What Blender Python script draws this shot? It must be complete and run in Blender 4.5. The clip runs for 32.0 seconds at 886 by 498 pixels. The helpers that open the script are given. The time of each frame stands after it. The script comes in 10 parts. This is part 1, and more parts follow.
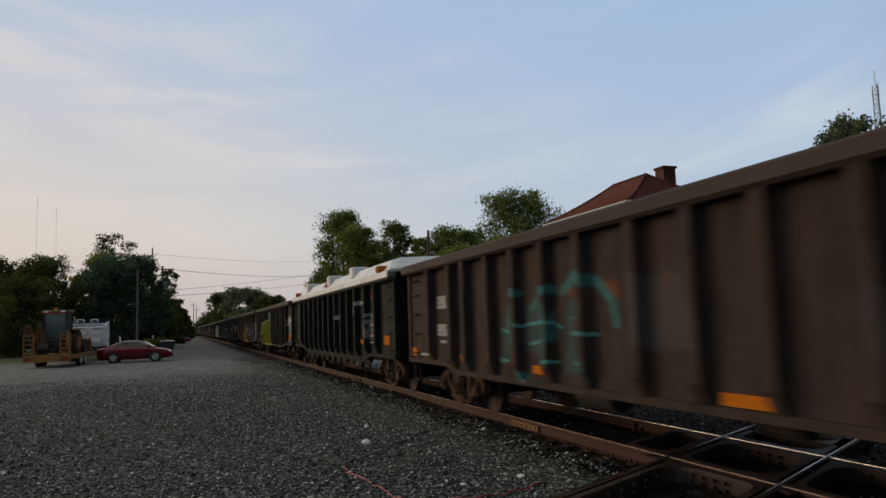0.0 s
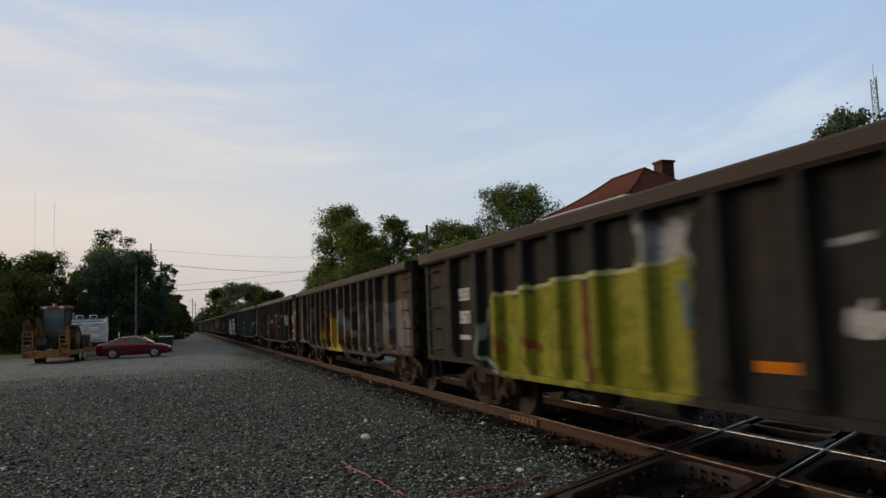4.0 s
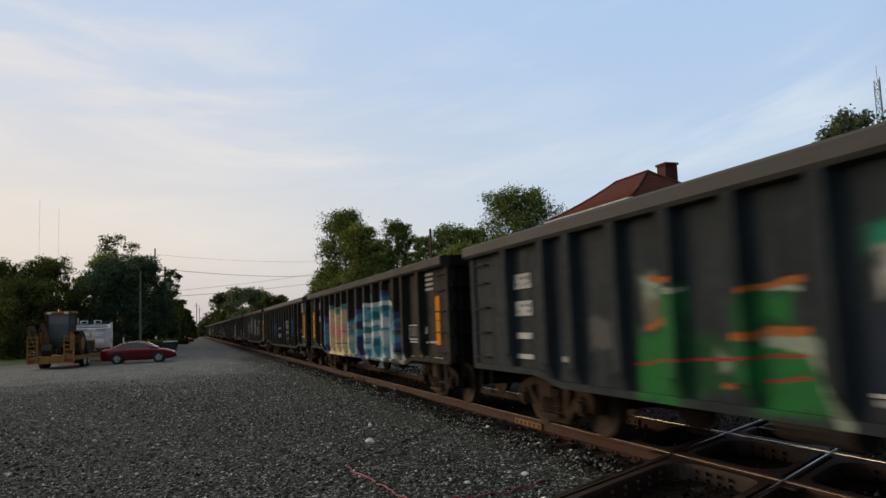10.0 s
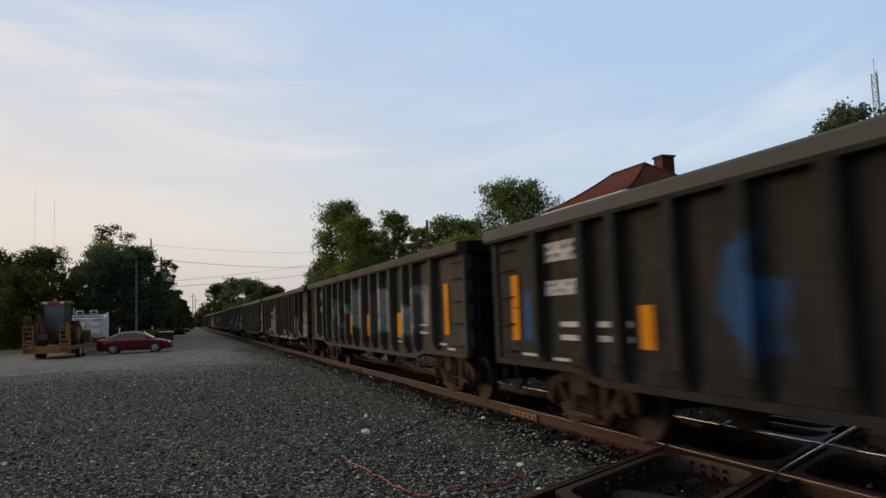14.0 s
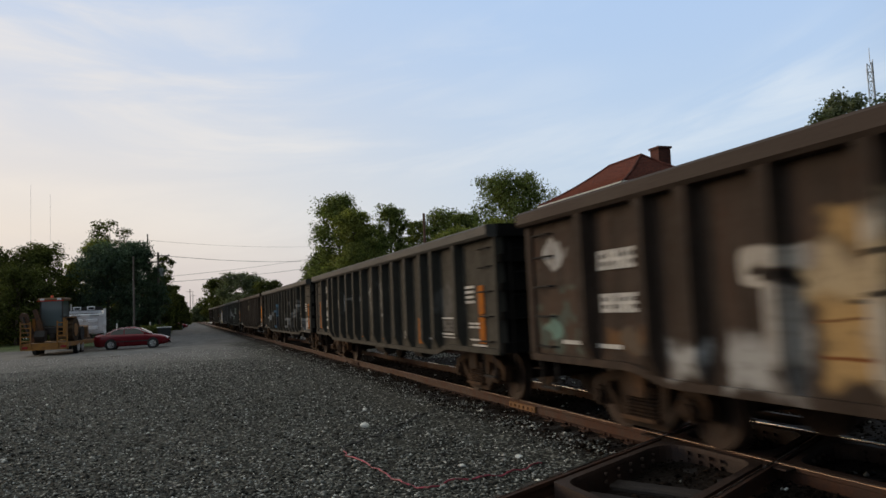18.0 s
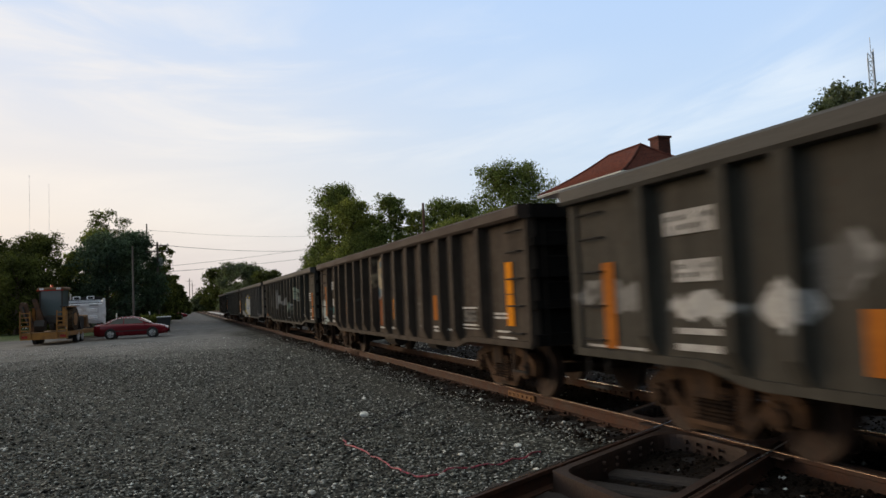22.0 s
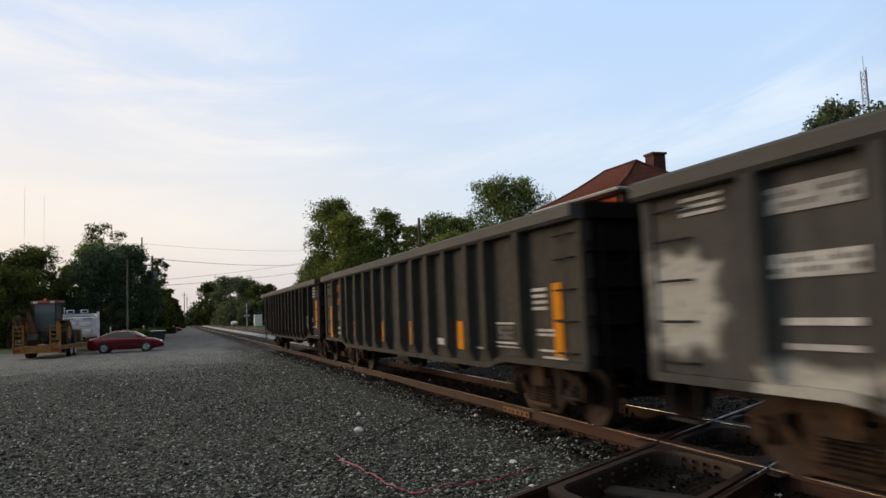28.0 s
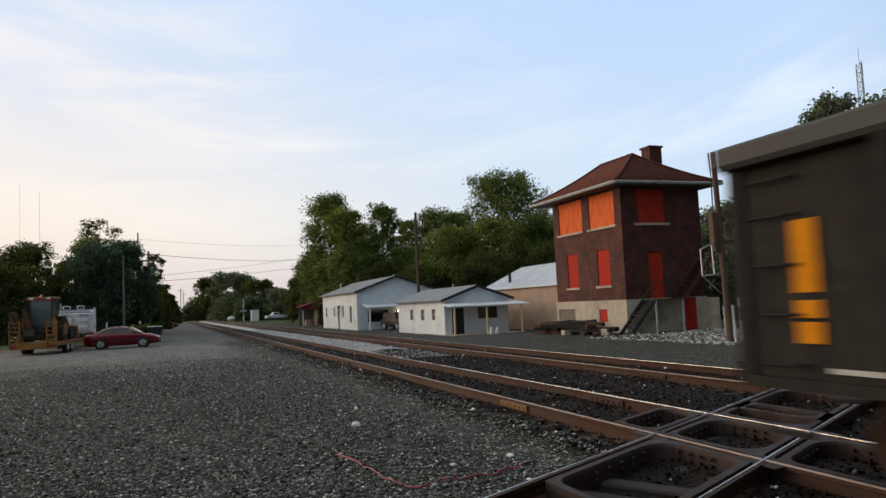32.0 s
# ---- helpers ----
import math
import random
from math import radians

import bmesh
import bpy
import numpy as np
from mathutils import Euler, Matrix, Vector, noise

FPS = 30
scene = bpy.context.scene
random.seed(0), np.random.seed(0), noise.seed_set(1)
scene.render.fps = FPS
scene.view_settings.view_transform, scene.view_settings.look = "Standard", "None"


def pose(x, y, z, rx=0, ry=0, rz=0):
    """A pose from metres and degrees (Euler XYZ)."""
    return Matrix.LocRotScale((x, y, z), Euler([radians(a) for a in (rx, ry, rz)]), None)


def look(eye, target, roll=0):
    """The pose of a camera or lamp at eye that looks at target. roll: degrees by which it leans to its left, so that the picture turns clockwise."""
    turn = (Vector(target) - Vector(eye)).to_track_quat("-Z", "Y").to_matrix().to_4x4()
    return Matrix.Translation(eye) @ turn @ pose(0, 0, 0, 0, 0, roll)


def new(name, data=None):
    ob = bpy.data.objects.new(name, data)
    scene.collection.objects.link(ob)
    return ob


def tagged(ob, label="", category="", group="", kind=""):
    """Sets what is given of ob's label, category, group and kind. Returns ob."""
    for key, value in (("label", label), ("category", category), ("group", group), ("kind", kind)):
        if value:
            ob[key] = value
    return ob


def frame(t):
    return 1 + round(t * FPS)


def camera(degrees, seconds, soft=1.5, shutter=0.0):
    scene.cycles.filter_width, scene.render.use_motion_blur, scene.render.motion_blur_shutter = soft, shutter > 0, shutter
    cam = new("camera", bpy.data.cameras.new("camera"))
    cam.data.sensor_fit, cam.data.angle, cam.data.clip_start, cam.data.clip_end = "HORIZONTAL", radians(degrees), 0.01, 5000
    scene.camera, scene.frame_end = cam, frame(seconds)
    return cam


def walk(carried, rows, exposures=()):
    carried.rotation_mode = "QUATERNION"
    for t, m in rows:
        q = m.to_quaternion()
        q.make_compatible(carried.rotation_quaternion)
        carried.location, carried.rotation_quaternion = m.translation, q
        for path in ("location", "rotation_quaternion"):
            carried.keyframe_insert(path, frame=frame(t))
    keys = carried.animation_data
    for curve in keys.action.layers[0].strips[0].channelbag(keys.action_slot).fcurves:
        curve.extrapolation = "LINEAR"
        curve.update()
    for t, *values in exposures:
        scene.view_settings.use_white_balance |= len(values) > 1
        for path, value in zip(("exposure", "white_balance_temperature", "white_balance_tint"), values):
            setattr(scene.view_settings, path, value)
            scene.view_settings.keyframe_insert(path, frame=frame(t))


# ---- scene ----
# camera: held by hand at one spot, turning a little
EYE = (0.0, 0.0, 1.654)
TURNS = (
    (0, 95.755, 1.834, -19.347), (0.5, 95.671, 1.853, -19.455), (1, 95.623, 1.898, -19.518), (1.5, 95.592, 1.823, -19.526),
    (2, 95.475, 1.803, -19.487), (2.5, 95.411, 1.750, -19.459), (3, 95.382, 1.853, -19.473), (3.5, 95.382, 1.996, -19.462),
    (5.5, 95.072, 1.988, -19.404), (6, 95.040, 1.916, -19.317), (6.5, 95.064, 2.000, -19.208), (7, 95.309, 2.297, -19.163),
    (7.5, 95.573, 2.380, -19.163), (8, 95.500, 2.507, -19.090), (8.5, 95.529, 2.346, -19.095), (9, 95.580, 2.274, -19.111),
    (9.5, 95.642, 2.480, -19.087), (10, 95.644, 2.279, -19.131), (10.5, 95.609, 2.311, -19.125), (11, 95.579, 2.161, -19.160),
    (11.5, 95.460, 2.181, -19.168), (12, 95.380, 2.193, -19.274), (12.5, 95.279, 2.257, -19.283), (13, 95.175, 2.169, -19.369),
    (13.5, 95.023, 2.101, -19.386), (14, 94.965, 2.065, -19.418), (14.5, 94.880, 2.167, -19.402), (16.5, 94.528, 2.474, -19.570),
    (17, 94.585, 2.462, -19.602), (17.5, 94.488, 2.540, -19.561), (18, 94.420, 2.558, -19.605), (18.5, 94.314, 2.506, -19.694),
    (19, 94.118, 2.647, -19.680), (19.5, 93.963, 2.563, -19.549), (20, 93.759, 2.753, -19.526), (20.5, 93.669, 2.561, -19.599),
    (21, 93.596, 2.521, -19.675), (21.5, 93.521, 2.443, -19.697), (22, 93.614, 2.542, -19.663), (22.5, 93.718, 2.455, -19.696),
    (23, 93.909, 2.477, -19.778), (23.5, 93.959, 2.526, -19.773), (24, 94.019, 2.544, -19.720), (24.5, 94.013, 2.209, -19.762),
    (25, 93.990, 1.916, -19.812), (25.5, 94.125, 1.904, -19.808), (27.5, 94.819, 2.188, -20.055), (28, 94.764, 2.313, -20.013),
    (28.5, 94.688, 2.348, -20.029), (29, 94.597, 2.384, -20.080), (29.5, 94.532, 2.413, -20.089), (30, 94.490, 2.593, -20.035),
    (30.5, 94.492, 2.569, -20.000), (31, 94.441, 2.585, -20.097), (31.5, 94.337, 2.509, -20.212), (32, 94.322, 2.574, -20.258),)
cam = camera(62.18, 32.0, soft=1.5, shutter=0.6)
walk(cam, [(t, pose(*EYE, rx, ry, rz)) for t, rx, ry, rz in TURNS], exposures=((0, -0.28), (8, -0.04), (14, -0.06), (17, 0.0), (19, -0.02), (20.5, 0.12), (27, 0.2), (32, 0.22)))

# light: a clear dusk sky with thin high cloud, the sun just above the trees to the left
SUN_AZ, SUN_EL = -46.0, 6.0
world = bpy.data.worlds.new("sky")
scene.world = world
world.use_nodes = True


def link(nt, a, b):
    nt.links.new(a, b)


def node(nt, kind, **values):
    n = nt.nodes.new(kind)
    for key, value in values.items():
        if key in n.inputs:
            n.inputs[key].default_value = value
    return n


def math_node(nt, op, a, b=None, c=None, clamp=False):
    n = nt.nodes.new("ShaderNodeMath")
    n.operation, n.use_clamp = op, clamp
    for i, v in enumerate((a, b, c)):
        if v is None:
            continue
        if isinstance(v, (int, float)):
            n.inputs[i].default_value = v
        else:
            nt.links.new(v, n.inputs[i])
    return n.outputs[0]


def mix_node(nt, fac, a, b, blend="MIX"):
    n = nt.nodes.new("ShaderNodeMix")
    n.data_type, n.blend_type = "RGBA", blend
    for sock, v in ((n.inputs[0], fac), (n.inputs[6], a), (n.inputs[7], b)):
        if isinstance(v, (int, float)):
            sock.default_value = v
        elif isinstance(v, tuple):
            sock.default_value = (*v[:3], 1)
        else:
            nt.links.new(v, sock)
    return n.outputs[2]


def ramp(nt, src, lo, hi, a=0.0, b=1.0):
    n = nt.nodes.new("ShaderNodeMapRange")
    n.interpolation_type = "SMOOTHSTEP"
    for i, v in ((1, lo), (2, hi), (3, a), (4, b)):
        n.inputs[i].default_value = v
    nt.links.new(src, n.inputs[0])
    return n.outputs[0]


def _grey(nt, k):
    n = nt.nodes.new("ShaderNodeCombineColor")
    for i in range(3):
        link(nt, k, n.inputs[i])
    return n.outputs[0]


def build_sky():
    nt = world.node_tree
    nt.nodes.clear()
    out = nt.nodes.new("ShaderNodeOutputWorld")
    bg = node(nt, "ShaderNodeBackground", Strength=0.105)
    sky = nt.nodes.new("ShaderNodeTexSky")
    sky.sky_type, sky.sun_disc = "NISHITA", False
    sky.sun_elevation, sky.sun_rotation = radians(SUN_EL), radians(SUN_AZ)
    sky.air_density, sky.dust_density, sky.ozone_density = 1.0, 2.0, 1.5
    tc = nt.nodes.new("ShaderNodeTexCoord")
    sep = nt.nodes.new("ShaderNodeSeparateXYZ")
    link(nt, tc.outputs["Generated"], sep.inputs[0])
    # thin cloud in long bands that rise away from the sun
    around = math_node(nt, "ARCTAN2", sep.outputs[0], sep.outputs[1])
    lift = math_node(nt, "SUBTRACT", sep.outputs[2], math_node(nt, "MULTIPLY", math_node(nt, "MULTIPLY", around, around), 0.16))

    def band_noise(along, across, **values):
        way = nt.nodes.new("ShaderNodeCombineXYZ")
        link(nt, math_node(nt, "MULTIPLY", around, along), way.inputs[0])
        link(nt, math_node(nt, "MULTIPLY", lift, across), way.inputs[1])
        n = node(nt, "ShaderNodeTexNoise", **values)
        link(nt, way.outputs[0], n.inputs["Vector"])
        return n.outputs[0]
    fine_veil = band_noise(2.6, 13.0, Scale=1.0, Detail=7.0, Roughness=0.58, Distortion=0.5)
    broad_veil = band_noise(1.5, 5.5, Scale=1.0, Detail=3.0, Roughness=0.5, Distortion=0.3)
    wisps = math_node(nt, "MULTIPLY", ramp(nt, fine_veil, 0.4, 0.68), ramp(nt, broad_veil, 0.34, 0.62))
    # the glow of the low sun lies to the left; haze thickens to the horizon
    ax, ay = math.sin(radians(SUN_AZ)), math.cos(radians(SUN_AZ))
    toward = math_node(nt, "ADD", math_node(nt, "MULTIPLY", sep.outputs[0], ax), math_node(nt, "MULTIPLY", sep.outputs[1], ay))
    warm = ramp(nt, toward, 0.02, 0.95)
    low = ramp(nt, sep.outputs[2], 0.44, -0.02)
    cloud_col = mix_node(nt, warm, SKY_CLOUD_COOL, SKY_CLOUD_WARM)
    haze_col = mix_node(nt, warm, SKY_HAZE_COOL, SKY_HAZE_WARM)
    # overhead the blue thins out behind a veil of cloud; near the ground a rosy band of haze
    blue = mix_node(nt, ramp(nt, sep.outputs[2], 0.42, 0.75), SKY_BLUE, SKY_VEIL)
    base = mix_node(nt, 0.8, sky.outputs[0], blue)
    haze_col = mix_node(nt, ramp(nt, sep.outputs[2], 0.14, -0.01), haze_col, mix_node(nt, warm, SKY_BAND_COOL, SKY_BAND_WARM))
    hazed = mix_node(nt, math_node(nt, "ADD", math_node(nt, "MULTIPLY", low, 0.9), math_node(nt, "MULTIPLY", warm, 0.3), clamp=True), base, haze_col)
    full = mix_node(nt, math_node(nt, "MULTIPLY", wisps, 0.62), hazed, cloud_col)
    # the sky away from the sun is dimmer at this hour
    full = mix_node(nt, 1.0, full, _grey(nt, ramp(nt, toward, -0.62, -0.06, 0.1, 1.0)), "MULTIPLY")
    link(nt, full, bg.inputs[0])
    link(nt, bg.outputs[0], out.inputs[0])


SKY_BLUE, SKY_VEIL = (5.1, 6.95, 10.0), (7.4, 7.7, 7.6)
SKY_BAND_COOL, SKY_BAND_WARM = (5.6, 5.5, 5.6), (6.2, 5.35, 5.1)
SKY_CLOUD_COOL, SKY_CLOUD_WARM = (7.5, 8.1, 8.6), (9.2, 8.2, 7.1)
SKY_HAZE_COOL, SKY_HAZE_WARM = (5.65, 6.65, 7.4), (8.3, 7.35, 6.4)
build_sky()

sun_data = bpy.data.lights.new("sun", "SUN")
sun_data.energy, sun_data.angle, sun_data.color = 1.85, radians(38), (1.0, 0.71, 0.43)
sun = new("sun", sun_data)
sun_way = Vector((math.sin(radians(SUN_AZ)) * math.cos(radians(SUN_EL)), math.cos(radians(SUN_AZ)) * math.cos(radians(SUN_EL)), math.sin(radians(SUN_EL))))
sun.matrix_world = look(sun_way * 50, (0, 0, 0))


# ---- materials ----
def surf(name, c1, c2, scale=3.0, rough=0.8, metal=0.0, bump=0.3, fine=40.0, stain=None, stain_scale=0.6, island=0.0, random_tint=0.0, spec=0.5, stretch=(1, 1, 1), depth=0.01):
    """Two colours mixed by noise at two scales, stains, and a fine relief."""
    m = bpy.data.materials.new(name)
    m.use_nodes = True
    nt = m.node_tree
    b = nt.nodes["Principled BSDF"]
    tc = nt.nodes.new("ShaderNodeTexCoord")
    mp = nt.nodes.new("ShaderNodeMapping")
    mp.inputs["Scale"].default_value = stretch
    link(nt, tc.outputs["Object"], mp.inputs[0])
    n1 = node(nt, "ShaderNodeTexNoise", Scale=scale, Detail=5.0, Roughness=0.6)
    n2 = node(nt, "ShaderNodeTexNoise", Scale=fine, Detail=3.0, Roughness=0.6)
    link(nt, mp.outputs[0], n1.inputs["Vector"])
    link(nt, mp.outputs[0], n2.inputs["Vector"])
    f = math_node(nt, "ADD", math_node(nt, "MULTIPLY", n1.outputs[0], 0.65), math_node(nt, "MULTIPLY", n2.outputs[0], 0.35))
    col = mix_node(nt, ramp(nt, f, 0.36, 0.64), c1, c2)
    if stain:
        n3 = node(nt, "ShaderNodeTexNoise", Scale=stain_scale, Detail=4.0, Roughness=0.6)
        link(nt, mp.outputs[0], n3.inputs["Vector"])
        col = mix_node(nt, ramp(nt, n3.outputs[0], 0.5, 0.72), col, stain)
    if island:
        geo = nt.nodes.new("ShaderNodeNewGeometry")
        k = ramp(nt, geo.outputs["Random Per Island"], 0.0, 1.0, 1 - island, 1 + island)
        col = mix_node(nt, 1.0, col, _grey(nt, k), "MULTIPLY")
    if random_tint:
        info = nt.nodes.new("ShaderNodeObjectInfo")
        k = ramp(nt, info.outputs["Random"], 0.0, 1.0, 1 - random_tint, 1 + random_tint)
        col = mix_node(nt, 1.0, col, _grey(nt, k), "MULTIPLY")
    link(nt, col, b.inputs["Base Color"])
    b.inputs["Metallic"].default_value = metal
    b.inputs["Specular IOR Level"].default_value = spec
    link(nt, ramp(nt, n1.outputs[0], 0.3, 0.7, max(0.05, rough - 0.12), min(1.0, rough + 0.12)), b.inputs["Roughness"])
    if bump:
        bn = node(nt, "ShaderNodeBump", Strength=bump, Distance=depth)
        link(nt, n2.outputs[0], bn.inputs["Height"])
        link(nt, bn.outputs[0], b.inputs["Normal"])
    return m


def leafy(name, c1, c2):
    """Leaf colour that varies spray by spray; part of the light comes through the blade."""
    m = surf(name, c1, c2, 0.35, 0.75, bump=0, island=0.5, spec=0.12)
    nt = m.node_tree
    b, out = nt.nodes["Principled BSDF"], nt.nodes["Material Output"]
    thin = nt.nodes.new("ShaderNodeBsdfTranslucent")
    src = b.inputs["Base Color"].links[0].from_socket
    link(nt, mix_node(nt, 1.0, src, (1.15, 1.25, 0.7), "MULTIPLY"), thin.inputs["Color"])
    both = nt.nodes.new("ShaderNodeMixShader")
    both.inputs[0].default_value = 0.45
    link(nt, b.outputs[0], both.inputs[1])
    link(nt, thin.outputs[0], both.inputs[2])
    link(nt, both.outputs[0], out.inputs["Surface"])
    return m


def plain(name, c, rough=0.5, metal=0.0, emit=0.0):
    m = surf(name, c, tuple(v * 0.85 for v in c), 6.0, rough, metal, 0.05)
    if emit:
        b = m.node_tree.nodes["Principled BSDF"]
        b.inputs["Emission Color"].default_value = (*c, 1)
        b.inputs["Emission Strength"].default_value = emit
    return m


def glass_mat(name, tint):
    m = bpy.data.materials.new(name)
    m.use_nodes = True
    b = m.node_tree.nodes["Principled BSDF"]
    b.inputs["Base Color"].default_value = (*tint, 1)
    b.inputs["Roughness"].default_value = 0.04
    b.inputs["Specular IOR Level"].default_value = 0.6
    return m


def spray_group(kind):
    """Shared nodes for one sprayed mark: a stroke between two points, or a soft-edged cloud round a centre."""
    g = bpy.data.node_groups.new("spray_" + kind, "ShaderNodeTree")
    for nm, tp in (("Under", "Color"), ("Paint", "Color"), ("Y", "Float"), ("Z", "Float"), ("Y0", "Float"), ("Z0", "Float"), ("LY", "Float"), ("LZ", "Float"), ("Far", "Float"), ("Near", "Float"), ("Worn", "Float"), ("Power", "Float")):
        g.interface.new_socket(nm, in_out="INPUT", socket_type="NodeSocket" + tp)
    g.interface.new_socket("Colour", in_out="OUTPUT", socket_type="NodeSocketColor")
    i, o = g.nodes.new("NodeGroupInput").outputs, g.nodes.new("NodeGroupOutput").inputs
    py, pz = math_node(g, "SUBTRACT", i["Y"], i["Y0"]), math_node(g, "SUBTRACT", i["Z"], i["Z0"])
    if kind == "stroke":
        size = math_node(g, "ADD", math_node(g, "MULTIPLY", i["LY"], i["LY"]), math_node(g, "MULTIPLY", i["LZ"], i["LZ"]))
        along = math_node(g, "DIVIDE", math_node(g, "ADD", math_node(g, "MULTIPLY", py, i["LY"]), math_node(g, "MULTIPLY", pz, i["LZ"])), math_node(g, "MAXIMUM", size, 1e-4), clamp=True)
        qy = math_node(g, "SUBTRACT", py, math_node(g, "MULTIPLY", along, i["LY"]))
        qz = math_node(g, "SUBTRACT", pz, math_node(g, "MULTIPLY", along, i["LZ"]))
        d = math_node(g, "SQRT", math_node(g, "ADD", math_node(g, "MULTIPLY", qy, qy), math_node(g, "MULTIPLY", qz, qz)))
    else:
        d = math_node(g, "MAXIMUM", math_node(g, "SUBTRACT", math_node(g, "ABSOLUTE", py), i["LY"]), math_node(g, "SUBTRACT", math_node(g, "ABSOLUTE", pz), i["LZ"]))
    edge = g.nodes.new("ShaderNodeMapRange")
    edge.interpolation_type = "SMOOTHSTEP"
    link(g, d, edge.inputs[0])
    link(g, i["Far"], edge.inputs[1])
    link(g, i["Near"], edge.inputs[2])
    cover = math_node(g, "MULTIPLY", edge.outputs[0], math_node(g, "MULTIPLY", i["Worn"], i["Power"]))
    link(g, mix_node(g, cover, i["Under"], i["Paint"]), o["Colour"])
    return g


SPRAY = {kind: spray_group(kind) for kind in ("stroke", "cloud")}


def spray_mark(nt, kind, under, paint, y, z, worn, values):
    n = nt.nodes.new("ShaderNodeGroup")
    n.node_tree = SPRAY[kind]
    for nm, src in (("Under", under), ("Y", y), ("Z", z), ("Worn", worn)):
        link(nt, src, n.inputs[nm])
    n.inputs["Paint"].default_value = (*paint, 1)
    for nm, v in zip(("Y0", "Z0", "LY", "LZ", "Far", "Near", "Power"), values):
        n.inputs[nm].default_value = v
    return n.outputs[0]


def paint_patches(name, c1, c2, rust, art, rust_amount=0.5, rough=0.72):
    """Weathered freight-car paint: streaks of rust and dust, and sprayed art.
    art: (kind, y0, y1, z0, z1, colour, second colour, strength); b a blotch, e a round one, f letters with a rim, s thin strokes, o an outlined block, c a soft cloud, l one stroke from (y0, z0) to (y1, z1) whose second colour is its half width."""
    m = bpy.data.materials.new(name)
    m.use_nodes = True
    nt = m.node_tree
    b = nt.nodes["Principled BSDF"]
    tc = nt.nodes.new("ShaderNodeTexCoord")
    sep = nt.nodes.new("ShaderNodeSeparateXYZ")
    link(nt, tc.outputs["Object"], sep.inputs[0])
    mp = nt.nodes.new("ShaderNodeMapping")
    mp.inputs["Scale"].default_value = (1.0, 2.2, 0.35)
    link(nt, tc.outputs["Object"], mp.inputs[0])
    shift = nt.nodes.new("ShaderNodeMapping")
    shift.inputs["Location"].default_value = (0.0, (sum(c1) * 971.0) % 7.0 + len(art) * 1.7, len(art) * 0.9)
    link(nt, tc.outputs["Object"], shift.inputs[0])

    def noise_tex(src, **values):
        n = node(nt, "ShaderNodeTexNoise", **values)
        link(nt, src, n.inputs["Vector"])
        return n
    n1 = noise_tex(mp.outputs[0], Scale=2.0, Detail=6.0, Roughness=0.65)
    n2 = noise_tex(tc.outputs["Object"], Scale=9.0, Detail=4.0, Roughness=0.7)
    n3 = noise_tex(tc.outputs["Object"], Scale=0.7, Detail=3.0, Roughness=0.5)
    col = mix_node(nt, ramp(nt, n1.outputs[0], 0.35, 0.68), c1, c2)
    if art:
        warp = noise_tex(shift.outputs[0], Scale=2.6, Detail=2.0, Roughness=0.5)
        wc = nt.nodes.new("ShaderNodeSeparateColor")
        link(nt, warp.outputs["Color"], wc.inputs[0])
        yw = math_node(nt, "ADD", sep.outputs[1], math_node(nt, "MULTIPLY", math_node(nt, "SUBTRACT", wc.outputs[0], 0.5), 0.5))
        zw = math_node(nt, "ADD", sep.outputs[2], math_node(nt, "MULTIPLY", math_node(nt, "SUBTRACT", wc.outputs[1], 0.5), 0.5))
        let = noise_tex(shift.outputs[0], Scale=1.7, Detail=1.0, Roughness=0.4, Distortion=1.3)
        two = noise_tex(shift.outputs[0], Scale=2.4, Detail=2.0, Roughness=0.5)
        yl = math_node(nt, "ADD", sep.outputs[1], math_node(nt, "MULTIPLY", math_node(nt, "SUBTRACT", wc.outputs[0], 0.5), 0.12))
        zl = math_node(nt, "ADD", sep.outputs[2], math_node(nt, "MULTIPLY", math_node(nt, "SUBTRACT", wc.outputs[1], 0.5), 0.12))
        worn = ramp(nt, n2.outputs[0], 0.3, 0.5, 0.5, 1.0)
    for kind, y0, y1, z0, z1, ca, cb, power in art:
        if kind == "l":
            fuzz = 0.006 + cb * 0.25
            col = spray_mark(nt, "stroke", col, ca, yl, zl, worn, (y0, z0, y1 - y0, z1 - z0, cb + fuzz, cb - fuzz, power))
            continue
        if kind == "c":
            col = spray_mark(nt, "cloud", col, ca, yw, zw, worn, ((y0 + y1) / 2, (z0 + z1) / 2, (y1 - y0) / 2, (z1 - z0) / 2, 0.09, -0.09, power))
            continue
        hy, hz = (y1 - y0) / 2, (z1 - z0) / 2
        dy = math_node(nt, "ABSOLUTE", math_node(nt, "SUBTRACT", yw, (y0 + y1) / 2))
        dz = math_node(nt, "ABSOLUTE", math_node(nt, "SUBTRACT", zw, (z0 + z1) / 2))
        if kind == "e":
            ey, ez = math_node(nt, "DIVIDE", dy, hy), math_node(nt, "DIVIDE", dz, hz)
            d = math_node(nt, "SUBTRACT", math_node(nt, "SQRT", math_node(nt, "ADD", math_node(nt, "MULTIPLY", ey, ey), math_node(nt, "MULTIPLY", ez, ez))), 1.0)
            inside = ramp(nt, d, 0.12, -0.12)
        else:
            d = math_node(nt, "MAXIMUM", math_node(nt, "SUBTRACT", dy, hy), math_node(nt, "SUBTRACT", dz, hz))
            inside = ramp(nt, d, 0.06, -0.05)
